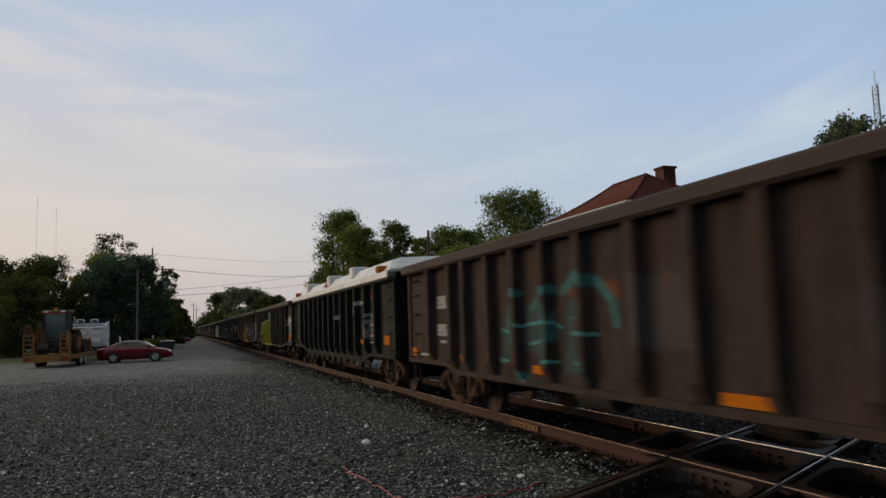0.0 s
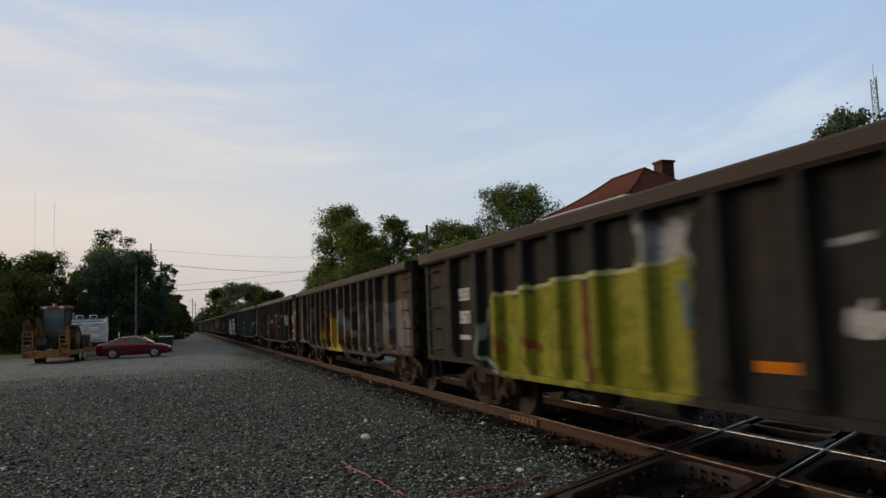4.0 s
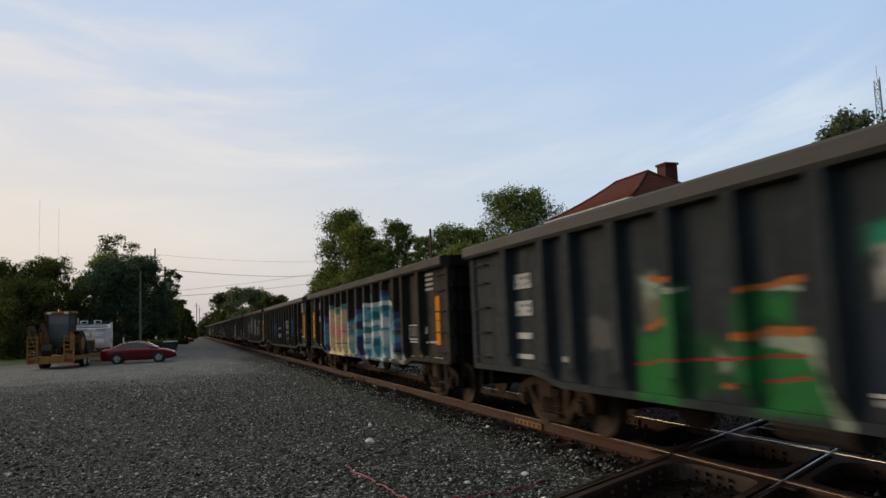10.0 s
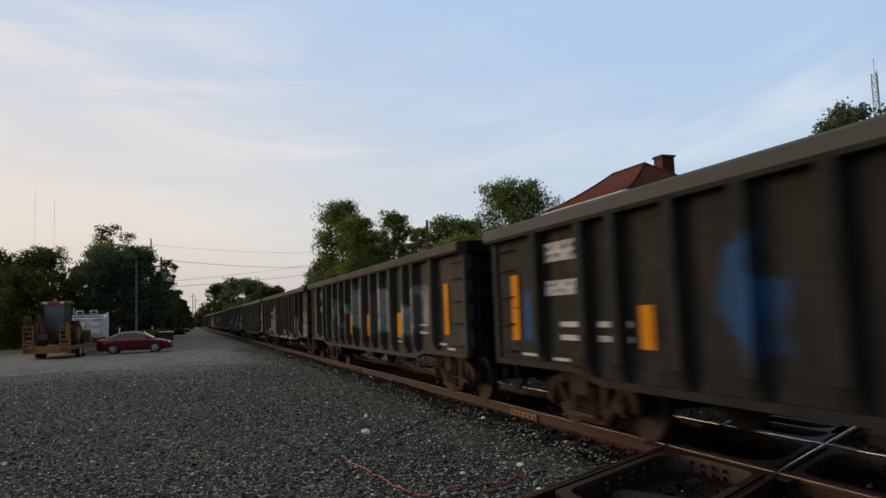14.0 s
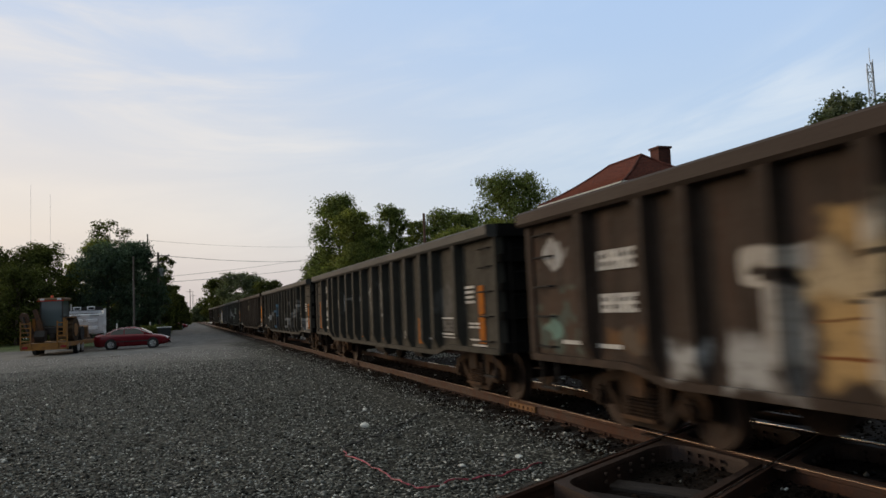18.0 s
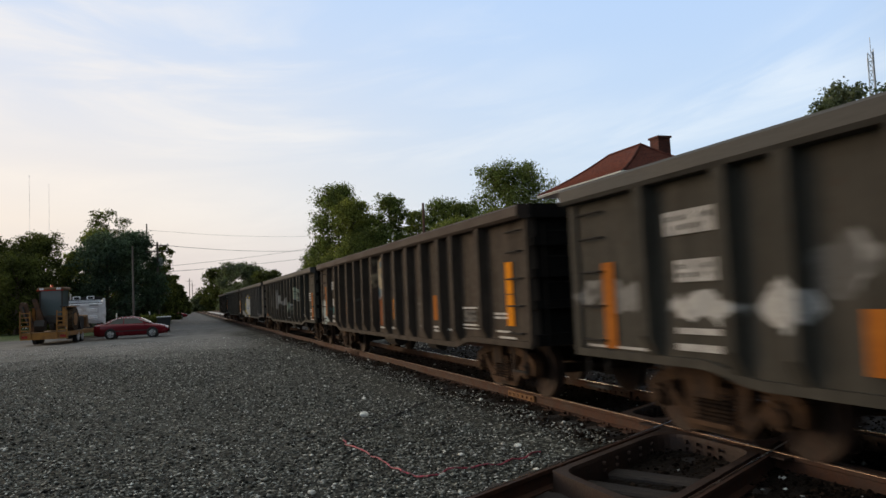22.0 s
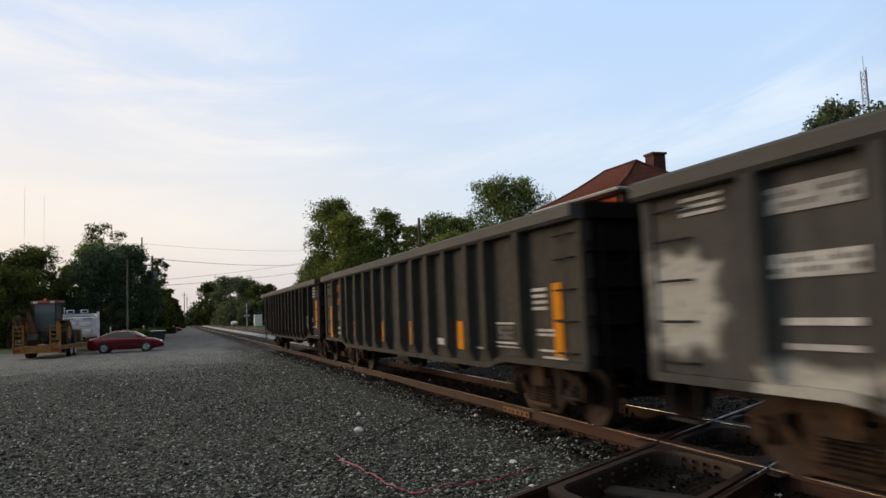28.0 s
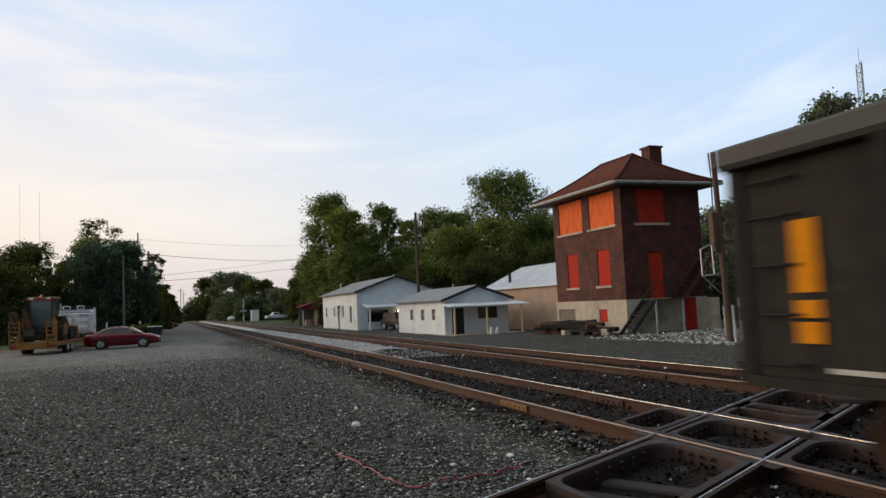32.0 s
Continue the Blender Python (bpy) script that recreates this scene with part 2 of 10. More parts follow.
        if kind == "s":
            k = math_node(nt, "ABSOLUTE", math_node(nt, "SUBTRACT", let.outputs[0], 0.5))
            cover = math_node(nt, "MULTIPLY", inside, ramp(nt, k, 0.045, 0.02))
            fill = mix_node(nt, ramp(nt, two.outputs[0], 0.45, 0.55), ca, cb)
        elif kind == "o":
            # a filled shape with a sprayed outline
            fill = mix_node(nt, ramp(nt, d, -0.09, -0.13), cb, ca)
            cover = inside
        elif kind == "f":
            body = ramp(nt, let.outputs[0], 0.44, 0.47)
            rim = ramp(nt, let.outputs[0], 0.385, 0.41)
            fill = mix_node(nt, body, cb, ca)
            cover = math_node(nt, "MULTIPLY", inside, rim)
        else:
            fill = mix_node(nt, ramp(nt, two.outputs[0], 0.47, 0.55), ca, cb)
            cover = inside
        cover = math_node(nt, "MULTIPLY", math_node(nt, "MULTIPLY", cover, worn), power)
        col = mix_node(nt, cover, col, fill)
    # rust runs over paint alike
    streak = math_node(nt, "MULTIPLY", ramp(nt, n1.outputs[0], 0.5, 0.72), ramp(nt, n3.outputs[0], 0.4, 0.65))
    col = mix_node(nt, math_node(nt, "MULTIPLY", streak, rust_amount), col, rust)
    specks = math_node(nt, "MULTIPLY", ramp(nt, n2.outputs[0], 0.62, 0.7), 0.4)
    col = mix_node(nt, specks, col, rust)
    link(nt, col, b.inputs["Base Color"])
    b.inputs["Specular IOR Level"].default_value = 0.12
    link(nt, ramp(nt, n2.outputs[0], 0.3, 0.7, rough - 0.1, rough + 0.2), b.inputs["Roughness"])
    bn = node(nt, "ShaderNodeBump", Strength=0.3, Distance=0.02)
    link(nt, math_node(nt, "ADD", math_node(nt, "MULTIPLY", n2.outputs[0], 0.3), math_node(nt, "MULTIPLY", n3.outputs[0], 1.2)), bn.inputs["Height"])
    link(nt, bn.outputs[0], b.inputs["Normal"])
    return m


def ground_mat():
    m = bpy.data.materials.new("gravel_ground")
    m.use_nodes = True
    nt = m.node_tree
    b = nt.nodes["Principled BSDF"]
    geo = nt.nodes.new("ShaderNodeNewGeometry")
    sep = nt.nodes.new("ShaderNodeSeparateXYZ")
    link(nt, geo.outputs["Position"], sep.inputs[0])
    pos = geo.outputs["Position"]
    X, Y = sep.outputs[0], sep.outputs[1]
    big = node(nt, "ShaderNodeTexNoise", Scale=0.12, Detail=4.0, Roughness=0.6)
    mid = node(nt, "ShaderNodeTexNoise", Scale=1.1, Detail=4.0, Roughness=0.6)
    vor = node(nt, "ShaderNodeTexVoronoi", Scale=17.0)
    vor2 = node(nt, "ShaderNodeTexVoronoi", Scale=9.0)
    for n in (big, mid, vor, vor2):
        link(nt, pos, n.inputs["Vector"])
    sv = nt.nodes.new("ShaderNodeSeparateColor")
    link(nt, vor.outputs["Color"], sv.inputs[0])
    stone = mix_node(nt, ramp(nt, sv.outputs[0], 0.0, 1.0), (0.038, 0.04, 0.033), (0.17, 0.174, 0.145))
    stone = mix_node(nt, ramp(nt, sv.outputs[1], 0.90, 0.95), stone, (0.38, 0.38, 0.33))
    # gaps between stones go near black: crevice shade put into the colour
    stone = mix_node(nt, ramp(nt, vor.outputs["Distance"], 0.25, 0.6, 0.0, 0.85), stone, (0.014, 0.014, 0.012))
    # trodden, dusty stretch in the middle of the lot
    wob = math_node(nt, "MULTIPLY", math_node(nt, "SUBTRACT", big.outputs[0], 0.5), 14.0)
    yw = math_node(nt, "ADD", Y, wob)
    dusty = math_node(nt, "MULTIPLY", ramp(nt, yw, 22.0, 42.0), ramp(nt, math_node(nt, "ADD", X, math_node(nt, "MULTIPLY", wob, 0.25)), 4.0, 2.0))
    dust = mix_node(nt, ramp(nt, mid.outputs[0], 0.3, 0.7), (0.155, 0.152, 0.142), (0.25, 0.243, 0.226))
    col = mix_node(nt, math_node(nt, "MULTIPLY", dusty, 0.8), stone, dust)
    # old asphalt of the street beyond
    wob2 = math_node(nt, "MULTIPLY", wob, 0.25)
    street = math_node(nt, "MULTIPLY", ramp(nt, yw, 50.0, 58.0), ramp(nt, math_node(nt, "ADD", X, wob2), 5.5, 4.0))
    asphalt = mix_node(nt, ramp(nt, mid.outputs[0], 0.3, 0.7), (0.085, 0.086, 0.085), (0.15, 0.149, 0.144))
    col = mix_node(nt, street, col, asphalt)
    # grass left of the street and far on the right
    gl = math_node(nt, "MULTIPLY", ramp(nt, math_node(nt, "ADD", X, math_node(nt, "MULTIPLY", Y, 0.085)), 0.5, -1.5), ramp(nt, Y, 58.0, 64.0))
    gr = ramp(nt, math_node(nt, "ADD", X, wob2), 27.0, 30.0)
    gf = math_node(nt, "MULTIPLY", ramp(nt, Y, 125.0, 150.0), ramp(nt, X, 15.0, 17.0))
    gb = ramp(nt, Y, -40.0, -60.0)
    gleft = ramp(nt, X, -30.0, -36.0)
    grass = math_node(nt, "MAXIMUM", math_node(nt, "MAXIMUM", gl, gr), math_node(nt, "MAXIMUM", gf, math_node(nt, "MAXIMUM", gb, gleft)))
    green = mix_node(nt, ramp(nt, mid.outputs[0], 0.35, 0.65), (0.03, 0.055, 0.018), (0.07, 0.1, 0.035))
    col = mix_node(nt, grass, col, green)
    # track bed: dark, oiled and rusty, its colour deepened for shade under the train
    bed = math_node(nt, "MULTIPLY", ramp(nt, math_node(nt, "ADD", X, math_node(nt, "MULTIPLY", math_node(nt, "SUBTRACT", mid.outputs[0], 0.5), 0.8)), 4.35, 4.95), ramp(nt, X, 13.2, 12.4))
    off = math_node(nt, "SUBTRACT", math_node(nt, "MULTIPLY", math_node(nt, "SUBTRACT", X, 5.423), math.cos(radians(60.75))), math_node(nt, "MULTIPLY", math_node(nt, "SUBTRACT", Y, 7.53), math.sin(radians(60.75))))
    bed = math_node(nt, "MAXIMUM", bed, math_node(nt, "MULTIPLY", ramp(nt, off, -0.6, -0.2), ramp(nt, off, 2.2, 1.8)))
    soil = mix_node(nt, ramp(nt, mid.outputs[0], 0.35, 0.65), (0.0075, 0.0052, 0.0037), (0.02, 0.014, 0.0098))
    col = mix_node(nt, math_node(nt, "MULTIPLY", bed, 0.97), col, soil)
    link(nt, col, b.inputs["Base Color"])
    b.inputs["Roughness"].default_value = 0.9
    b.inputs["Specular IOR Level"].default_value = 0.12
    bn = node(nt, "ShaderNodeBump", Strength=0.8, Distance=0.03)
    h = math_node(nt, "ADD", math_node(nt, "MULTIPLY", vor.outputs["Distance"], -1.0), math_node(nt, "MULTIPLY", vor2.outputs["Distance"], -0.5))
    link(nt, h, bn.inputs["Height"])
    link(nt, bn.outputs[0], b.inputs["Normal"])
    return m


def brick_mat(name, c1, c2, mortar, axis="y"):
    m = bpy.data.materials.new(name)
    m.use_nodes = True
    nt = m.node_tree
    b = nt.nodes["Principled BSDF"]
    geo = nt.nodes.new("ShaderNodeNewGeometry")
    sep = nt.nodes.new("ShaderNodeSeparateXYZ")
    link(nt, geo.outputs["Position"], sep.inputs[0])
    comb = nt.nodes.new("ShaderNodeCombineXYZ")
    link(nt, math_node(nt, "ADD", sep.outputs[0], sep.outputs[1]), comb.inputs[0])
    link(nt, sep.outputs[2], comb.inputs[1])
    br = nt.nodes.new("ShaderNodeTexBrick")
    br.inputs["Scale"].default_value = 1.0
    br.inputs["Brick Width"].default_value, br.inputs["Row Height"].default_value = 0.21, 0.072
    br.inputs["Mortar Size"].default_value = 0.007
    br.inputs["Color1"].default_value, br.inputs["Color2"].default_value, br.inputs["Mortar"].default_value = (*c1, 1), (*c2, 1), (*mortar, 1)
    link(nt, comb.outputs[0], br.inputs["Vector"])
    nz = node(nt, "ShaderNodeTexNoise", Scale=1.3, Detail=5.0, Roughness=0.6)
    link(nt, geo.outputs["Position"], nz.inputs["Vector"])
    col = mix_node(nt, 1.0, br.outputs[0], _grey(nt, ramp(nt, nz.outputs[0], 0.3, 0.7, 0.65, 1.25)), "MULTIPLY")
    link(nt, col, b.inputs["Base Color"])
    b.inputs["Roughness"].default_value = 0.88
    bn = node(nt, "ShaderNodeBump", Strength=0.5, Distance=0.008)
    bn.invert = True
    link(nt, br.outputs["Fac"], bn.inputs["Height"])
    link(nt, bn.outputs[0], b.inputs["Normal"])
    return m


MAT = {
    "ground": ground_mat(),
    "stone": surf("loose_stone", (0.049, 0.0525, 0.0465), (0.25, 0.26, 0.233), 9.0, 0.9, bump=0.4, fine=60, island=0.75, spec=0.12),
    "dark_stone": surf("dark_stone", (0.016, 0.0168, 0.0148), (0.06, 0.0615, 0.055), 9.0, 0.9, bump=0.4, fine=60, island=0.6, spec=0.12),
    "pale_stone": surf("pale_stone", (0.25, 0.255, 0.235), (0.56, 0.565, 0.52), 9.0, 0.9, bump=0.4, fine=60, island=0.65, spec=0.12),
    # dark bed stone, taken lower still to carry the shade below the cars
    "bed_stone": surf("track_stone", (0.0055, 0.0038, 0.0027), (0.023, 0.0158, 0.011), 9.0, 0.95, bump=0.4, fine=60, island=0.7, spec=0.03),
    "fresh": surf("fresh_ballast", (0.34, 0.34, 0.33), (0.52, 0.52, 0.51), 14.0, 0.9, bump=0.9, fine=30, depth=0.03),
    "fresh_stone": surf("new_ballast_stone", (0.3, 0.3, 0.3), (0.56, 0.56, 0.56), 9.0, 0.9, bump=0.4, fine=60, island=0.5, spec=0.12),
    "rail": surf("rusty_rail", (0.032, 0.012, 0.0056), (0.073, 0.0275, 0.0112), 4.0, 0.8, 0.15, 0.4, 50, stain=(0.05, 0.025, 0.015), stain_scale=1.5),
    "rail_top": surf("worn_rail_top", (0.34, 0.32, 0.3), (0.55, 0.53, 0.51), 5.0, 0.24, 0.95, 0.1, 60, stretch=(1, 0.15, 1)),
    "rail_dull": surf("dull_rail_top", (0.2, 0.13, 0.09), (0.36, 0.29, 0.24), 5.0, 0.4, 0.75, 0.2, 60),
    "casting": surf("rusty_casting", (0.0165, 0.008, 0.0049), (0.039, 0.0178, 0.0098), 4.0, 0.75, 0.2, 0.5, 40, stain=(0.035, 0.02, 0.014), stain_scale=2.0),
    "joint": surf("bright_rust", (0.13, 0.058, 0.021), (0.24, 0.12, 0.042), 8.0, 0.8, 0.1, 0.4, 50),
    "tie": surf("old_tie", (0.013, 0.0098, 0.008), (0.036, 0.028, 0.022), 3.0, 0.92, bump=0.8, fine=25, stretch=(0.4, 3, 3), random_tint=0.3),
    "steel": surf("dark_steel", (0.03, 0.027, 0.025), (0.065, 0.055, 0.048), 4.0, 0.7, 0.3, 0.3, 30),
    "truck_steel": surf("rusty_truck_steel", (0.021, 0.0112, 0.0064), (0.072, 0.04, 0.021), 3.0, 0.85, 0.0, 0.4, 25, stain=(0.013, 0.009, 0.007), stain_scale=2.5, random_tint=0.5, spec=0.2),
    "wheel": surf("wheel_steel", (0.022, 0.013, 0.009), (0.052, 0.03, 0.02), 4.0, 0.7, 0.4, 0.3, 25),
    # car ends coloured near black to stand in for shade in the gaps
    "end_shade": surf("shaded_end_paint", (0.005, 0.0048, 0.0044), (0.011, 0.0102, 0.009), 3.0, 0.9, bump=0.2, spec=0.08),
    "grab": surf("grab_iron", (0.016, 0.015, 0.013), (0.03, 0.027, 0.024), 6.0, 0.8, bump=0.05, spec=0.15),
    "white_paint": surf("worn_white_paint", (0.34, 0.33, 0.3), (0.6, 0.58, 0.53), 9.0, 0.75, spec=0.1, bump=0.1, stain=(0.25, 0.24, 0.22), stain_scale=5.0),
    "dull_white": surf("faded_white_paint", (0.26, 0.25, 0.23), (0.46, 0.445, 0.41), 9.0, 0.8, spec=0.1, bump=0.1),
    "faint": surf("faint_label", (0.09, 0.085, 0.075), (0.15, 0.14, 0.125), 9.0, 0.8, bump=0.1, spec=0.1),
    "deep_orange": surf("deep_orange_reflective", (0.42, 0.115, 0.004), (0.52, 0.155, 0.008), 7.0, 0.8, spec=0.08, bump=0.05),
    "orange": surf("orange_reflective", (0.56, 0.19, 0.005), (0.68, 0.25, 0.01), 7.0, 0.8, spec=0.08, bump=0.05),
    "amber": surf("faded_amber", (0.27, 0.085, 0.012), (0.36, 0.125, 0.02), 7.0, 0.85, spec=0.08, bump=0.05),
    "red_paint": surf("red_mark", (0.4, 0.04, 0.05), (0.5, 0.08, 0.08), 7.0, 0.6, bump=0.05),
    "maroon": surf("maroon_mark", (0.12, 0.012, 0.02), (0.16, 0.02, 0.03), 7.0, 0.6, bump=0.05),
    "lid": surf("fibreglass_lid", (0.62, 0.62, 0.6), (0.76, 0.76, 0.73), 1.5, 0.5, bump=0.1, stain=(0.45, 0.43, 0.38), stain_scale=1.2),
    "brick": brick_mat("dark_brick", (0.068, 0.019, 0.013), (0.135, 0.036, 0.022), (0.05, 0.032, 0.026)),
    "concrete": surf("old_concrete", (0.42, 0.35, 0.25), (0.56, 0.48, 0.35), 1.6, 0.9, bump=0.4, fine=20, stain=(0.22, 0.18, 0.14), stain_scale=0.8),
    "red_board": surf("red_board", (0.4, 0.03, 0.018), (0.5, 0.048, 0.026), 2.5, 0.8, spec=0.1, bump=0.3, stretch=(1, 6, 0.5)),
    "orange_board": surf("weathered_orange_board", (0.6, 0.07, 0.02), (0.9, 0.23, 0.07), 2.0, 0.8, spec=0.1, bump=0.4, stretch=(1, 9, 0.5)),
    "red_rust": surf("red_oxide_steel", (0.07, 0.02, 0.015), (0.12, 0.035, 0.024), 3.0, 0.8, bump=0.3),
    "shed_red": surf("faded_red_paint", (0.17, 0.04, 0.036), (0.26, 0.07, 0.06), 2.0, 0.85, bump=0.2, spec=0.1),
    "grey_board": surf("weathered_wood", (0.14, 0.11, 0.085), (0.26, 0.21, 0.16), 3.0, 0.9, bump=0.5, stretch=(1, 8, 0.6)),
    "roof_tile": surf("red_roof_shingle", (0.06, 0.022, 0.016), (0.14, 0.045, 0.03), 7.0, 0.9, spec=0.15, bump=0.6, fine=14, island=0.3),
    "fascia": surf("pale_fascia", (0.42, 0.46, 0.42), (0.6, 0.62, 0.58), 3.0, 0.7, bump=0.15),
    "soffit": surf("dark_soffit", (0.10, 0.09, 0.08), (0.16, 0.14, 0.12), 3.0, 0.8),
    "white_wall": surf("white_siding", (0.76, 0.76, 0.71), (0.86, 0.86, 0.81), 1.2, 0.75, bump=0.2, stain=(0.68, 0.66, 0.59), stain_scale=0.7),
    "blue_wall": surf("pale_blue_siding", (0.62, 0.68, 0.71), (0.74, 0.78, 0.79), 1.2, 0.75, bump=0.2),
    "tan_wall": surf("tan_metal_siding", (0.36, 0.24, 0.16), (0.48, 0.33, 0.22), 1.0, 0.7, bump=0.2),
    "brown_pane": surf("brown_pane", (0.07, 0.035, 0.02), (0.13, 0.065, 0.035), 3.0, 0.5, bump=0.1),
    "grey_roof": surf("grey_shingle", (0.17, 0.18, 0.19), (0.28, 0.29, 0.3), 2.5, 0.85, bump=0.4, fine=18),
    "metal_roof": surf("white_metal_roof", (0.55, 0.58, 0.6), (0.72, 0.74, 0.75), 0.8, 0.45, 0.2, 0.1),
    "black_trim": plain("black_trim", (0.02, 0.02, 0.022), 0.6),
    "dark_glass": glass_mat("dark_glass", (0.02, 0.023, 0.028)),
    "car_glass": glass_mat("car_glass", (0.1, 0.105, 0.095)),
    "cab_glass": glass_mat("cab_glass", (0.1, 0.13, 0.14)),
    "yellow_post": surf("cream_post", (0.62, 0.52, 0.28), (0.72, 0.62, 0.36), 4.0, 0.7),
    "bark": surf("bark", (0.06, 0.045, 0.034), (0.13, 0.1, 0.075), 3.0, 0.95, bump=0.8, fine=14, stretch=(3, 3, 0.5)),
    "pole": surf("creosote_pole", (0.075, 0.042, 0.028), (0.15, 0.085, 0.055), 3.0, 0.9, bump=0.5, fine=20, stretch=(4, 4, 0.4)),
    "grey_pole": surf("grey_pole", (0.12, 0.1, 0.085), (0.2, 0.17, 0.15), 3.0, 0.9, bump=0.5, stretch=(4, 4, 0.4)),
    "galv": surf("galvanised_steel", (0.38, 0.4, 0.41), (0.52, 0.54, 0.55), 5.0, 0.45, 0.7, 0.1),
    "leaf": leafy("broad_leaf", (0.0789, 0.112, 0.0378), (0.172, 0.2, 0.0706)),
    "leaf_light": leafy("light_leaf", (0.125, 0.157, 0.0441), (0.243, 0.257, 0.0799)),
    "leaf_dark": leafy("dark_leaf", (0.0518, 0.0646, 0.0223), (0.107, 0.121, 0.0402)),
    # paler, greyer leaf: the haze of distance mixed into its colour
    "hazed_leaf": leafy("hazed_leaf", (0.0784, 0.102, 0.0647), (0.157, 0.179, 0.117)),
    "needle": leafy("spruce_needle", (0.05, 0.08, 0.062), (0.1, 0.14, 0.108)),
    "car_red": surf("dark_red_lacquer", (0.15, 0.004, 0.012), (0.19, 0.006, 0.015), 1.5, 0.18, 0.1, 0.0),
    "truck_white": surf("scuffed_white_truck_paint", (0.8, 0.83, 0.86), (0.9, 0.91, 0.92), 1.6, 0.3, bump=0.05, stain=(0.62, 0.6, 0.57), stain_scale=1.8),
    "car_white": plain("white_lacquer", (0.72, 0.73, 0.74), 0.25),
    "car_black": surf("black_lacquer", (0.006, 0.0065, 0.008), (0.01, 0.011, 0.013), 3.0, 0.45, spec=0.15, bump=0),
    "tyre": surf("tyre_rubber", (0.018, 0.018, 0.018), (0.035, 0.034, 0.032), 6.0, 0.85, bump=0.3),
    "muddy": surf("muddy_tyre", (0.022, 0.018, 0.014), (0.11, 0.075, 0.045), 4.0, 0.95, bump=0.5, spec=0.1),
    "alloy": plain("alloy_rim", (0.55, 0.56, 0.57), 0.3, 0.8),
    "lens_red": plain("red_lens", (0.4, 0.02, 0.02), 0.2),
    "lens_clear": plain("clear_lens", (0.75, 0.76, 0.78), 0.12),
    "machine_yellow": surf("worn_machine_yellow", (0.22, 0.095, 0.018), (0.38, 0.175, 0.03), 3.0, 0.75, bump=0.2, stain=(0.12, 0.08, 0.05), stain_scale=1.5),
    "boom_rust": surf("rusty_boom", (0.05, 0.026, 0.014), (0.14, 0.07, 0.035), 3.0, 0.85, bump=0.3, stain=(0.03, 0.02, 0.015), stain_scale=2.0),
    "trailer_deck": surf("trailer_planks", (0.16, 0.095, 0.05), (0.27, 0.17, 0.09), 3.0, 0.85, bump=0.4),
    "dozer_dark": surf("grimy_black_steel", (0.02, 0.018, 0.016), (0.05, 0.044, 0.038), 4.0, 0.7, 0.2),
    "beacon": plain("orange_beacon", (0.9, 0.14, 0.06), 0.3),
    "lamp_glow": plain("lit_lamp", (1.0, 0.72, 0.4), 0.4, 0.0, 9.0),
    "head_glow": plain("lit_headlamp", (0.9, 0.9, 1.0), 0.3, 0.0, 4.0),
    "hose_red": surf("faded_red_cord", (0.1, 0.03, 0.035), (0.42, 0.05, 0.09), 22.0, 0.6),
    "wire": plain("black_cable", (0.03, 0.03, 0.032), 0.6),
    "bin": plain("black_plastic", (0.025, 0.03, 0.028), 0.5),
}


# ---- building helpers ----
def mesh_ob(name, bm, material, parent=None, smooth=False):
    me = bpy.data.meshes.new(name)
    bm.normal_update()
    bm.to_mesh(me)
    bm.free()
    if material is not None:
        me.materials.append(material)
    if smooth:
        me.polygons.foreach_set("use_smooth", [True] * len(me.polygons))
    ob = new(name, me)
    ob.parent = parent
    return ob


def part(name, bm, material, parent, label="", smooth=False):
    ob = mesh_ob(name, bm, material, parent, smooth)
    return tagged(ob, label)


def shared(name, me, parent, label=""):
    """One more piece on a mesh that is already built."""
    ob = new(name, me)
    ob.parent = parent
    return tagged(ob, label)


def thing(name, label, category, m=None, group="", kind=""):
    ob = new(name)
    ob.empty_display_size = 0.3
    if m is not None:
        ob.matrix_basis = m
    return tagged(ob, label, category, group, kind)


def box(bm, x0, x1, y0, y1, z0, z1):
    vs = [bm.verts.new(p) for p in ((x0, y0, z0), (x1, y0, z0), (x1, y1, z0), (x0, y1, z0), (x0, y0, z1), (x1, y0, z1), (x1, y1, z1), (x0, y1, z1))]
    for f in ((3, 2, 1, 0), (4, 5, 6, 7), (0, 1, 5, 4), (1, 2, 6, 5), (2, 3, 7, 6), (3, 0, 4, 7)):
        bm.faces.new([vs[i] for i in f])
    return vs


def boxes(*items):
    bm = bmesh.new()
    for i in items:
        box(bm, *i)
    return bm


def soft_box(x0, x1, y0, y1, z0, z1, r=0.02, seg=1):
    bm = boxes((x0, x1, y0, y1, z0, z1))
    bmesh.ops.bevel(bm, geom=bm.edges[:], offset=r, segments=seg, affect="EDGES", profile=0.5)
    return bm


def prism(bm, outline, axis, a, b):
    """Extrudes an outline (pairs) along x, y or z from a to b."""
    def at(p, v):
        return {"x": (v, p[0], p[1]), "y": (p[0], v, p[1]), "z": (p[0], p[1], v)}[axis]
    lo = [bm.verts.new(at(p, a)) for p in outline]
    hi = [bm.verts.new(at(p, b)) for p in outline]
    n = len(outline)
    fs = [bm.faces.new(lo[::-1]), bm.faces.new(hi)]
    for i in range(n):
        fs.append(bm.faces.new((lo[i], lo[(i + 1) % n], hi[(i + 1) % n], hi[i])))
    bmesh.ops.recalc_face_normals(bm, faces=fs)
    return bm


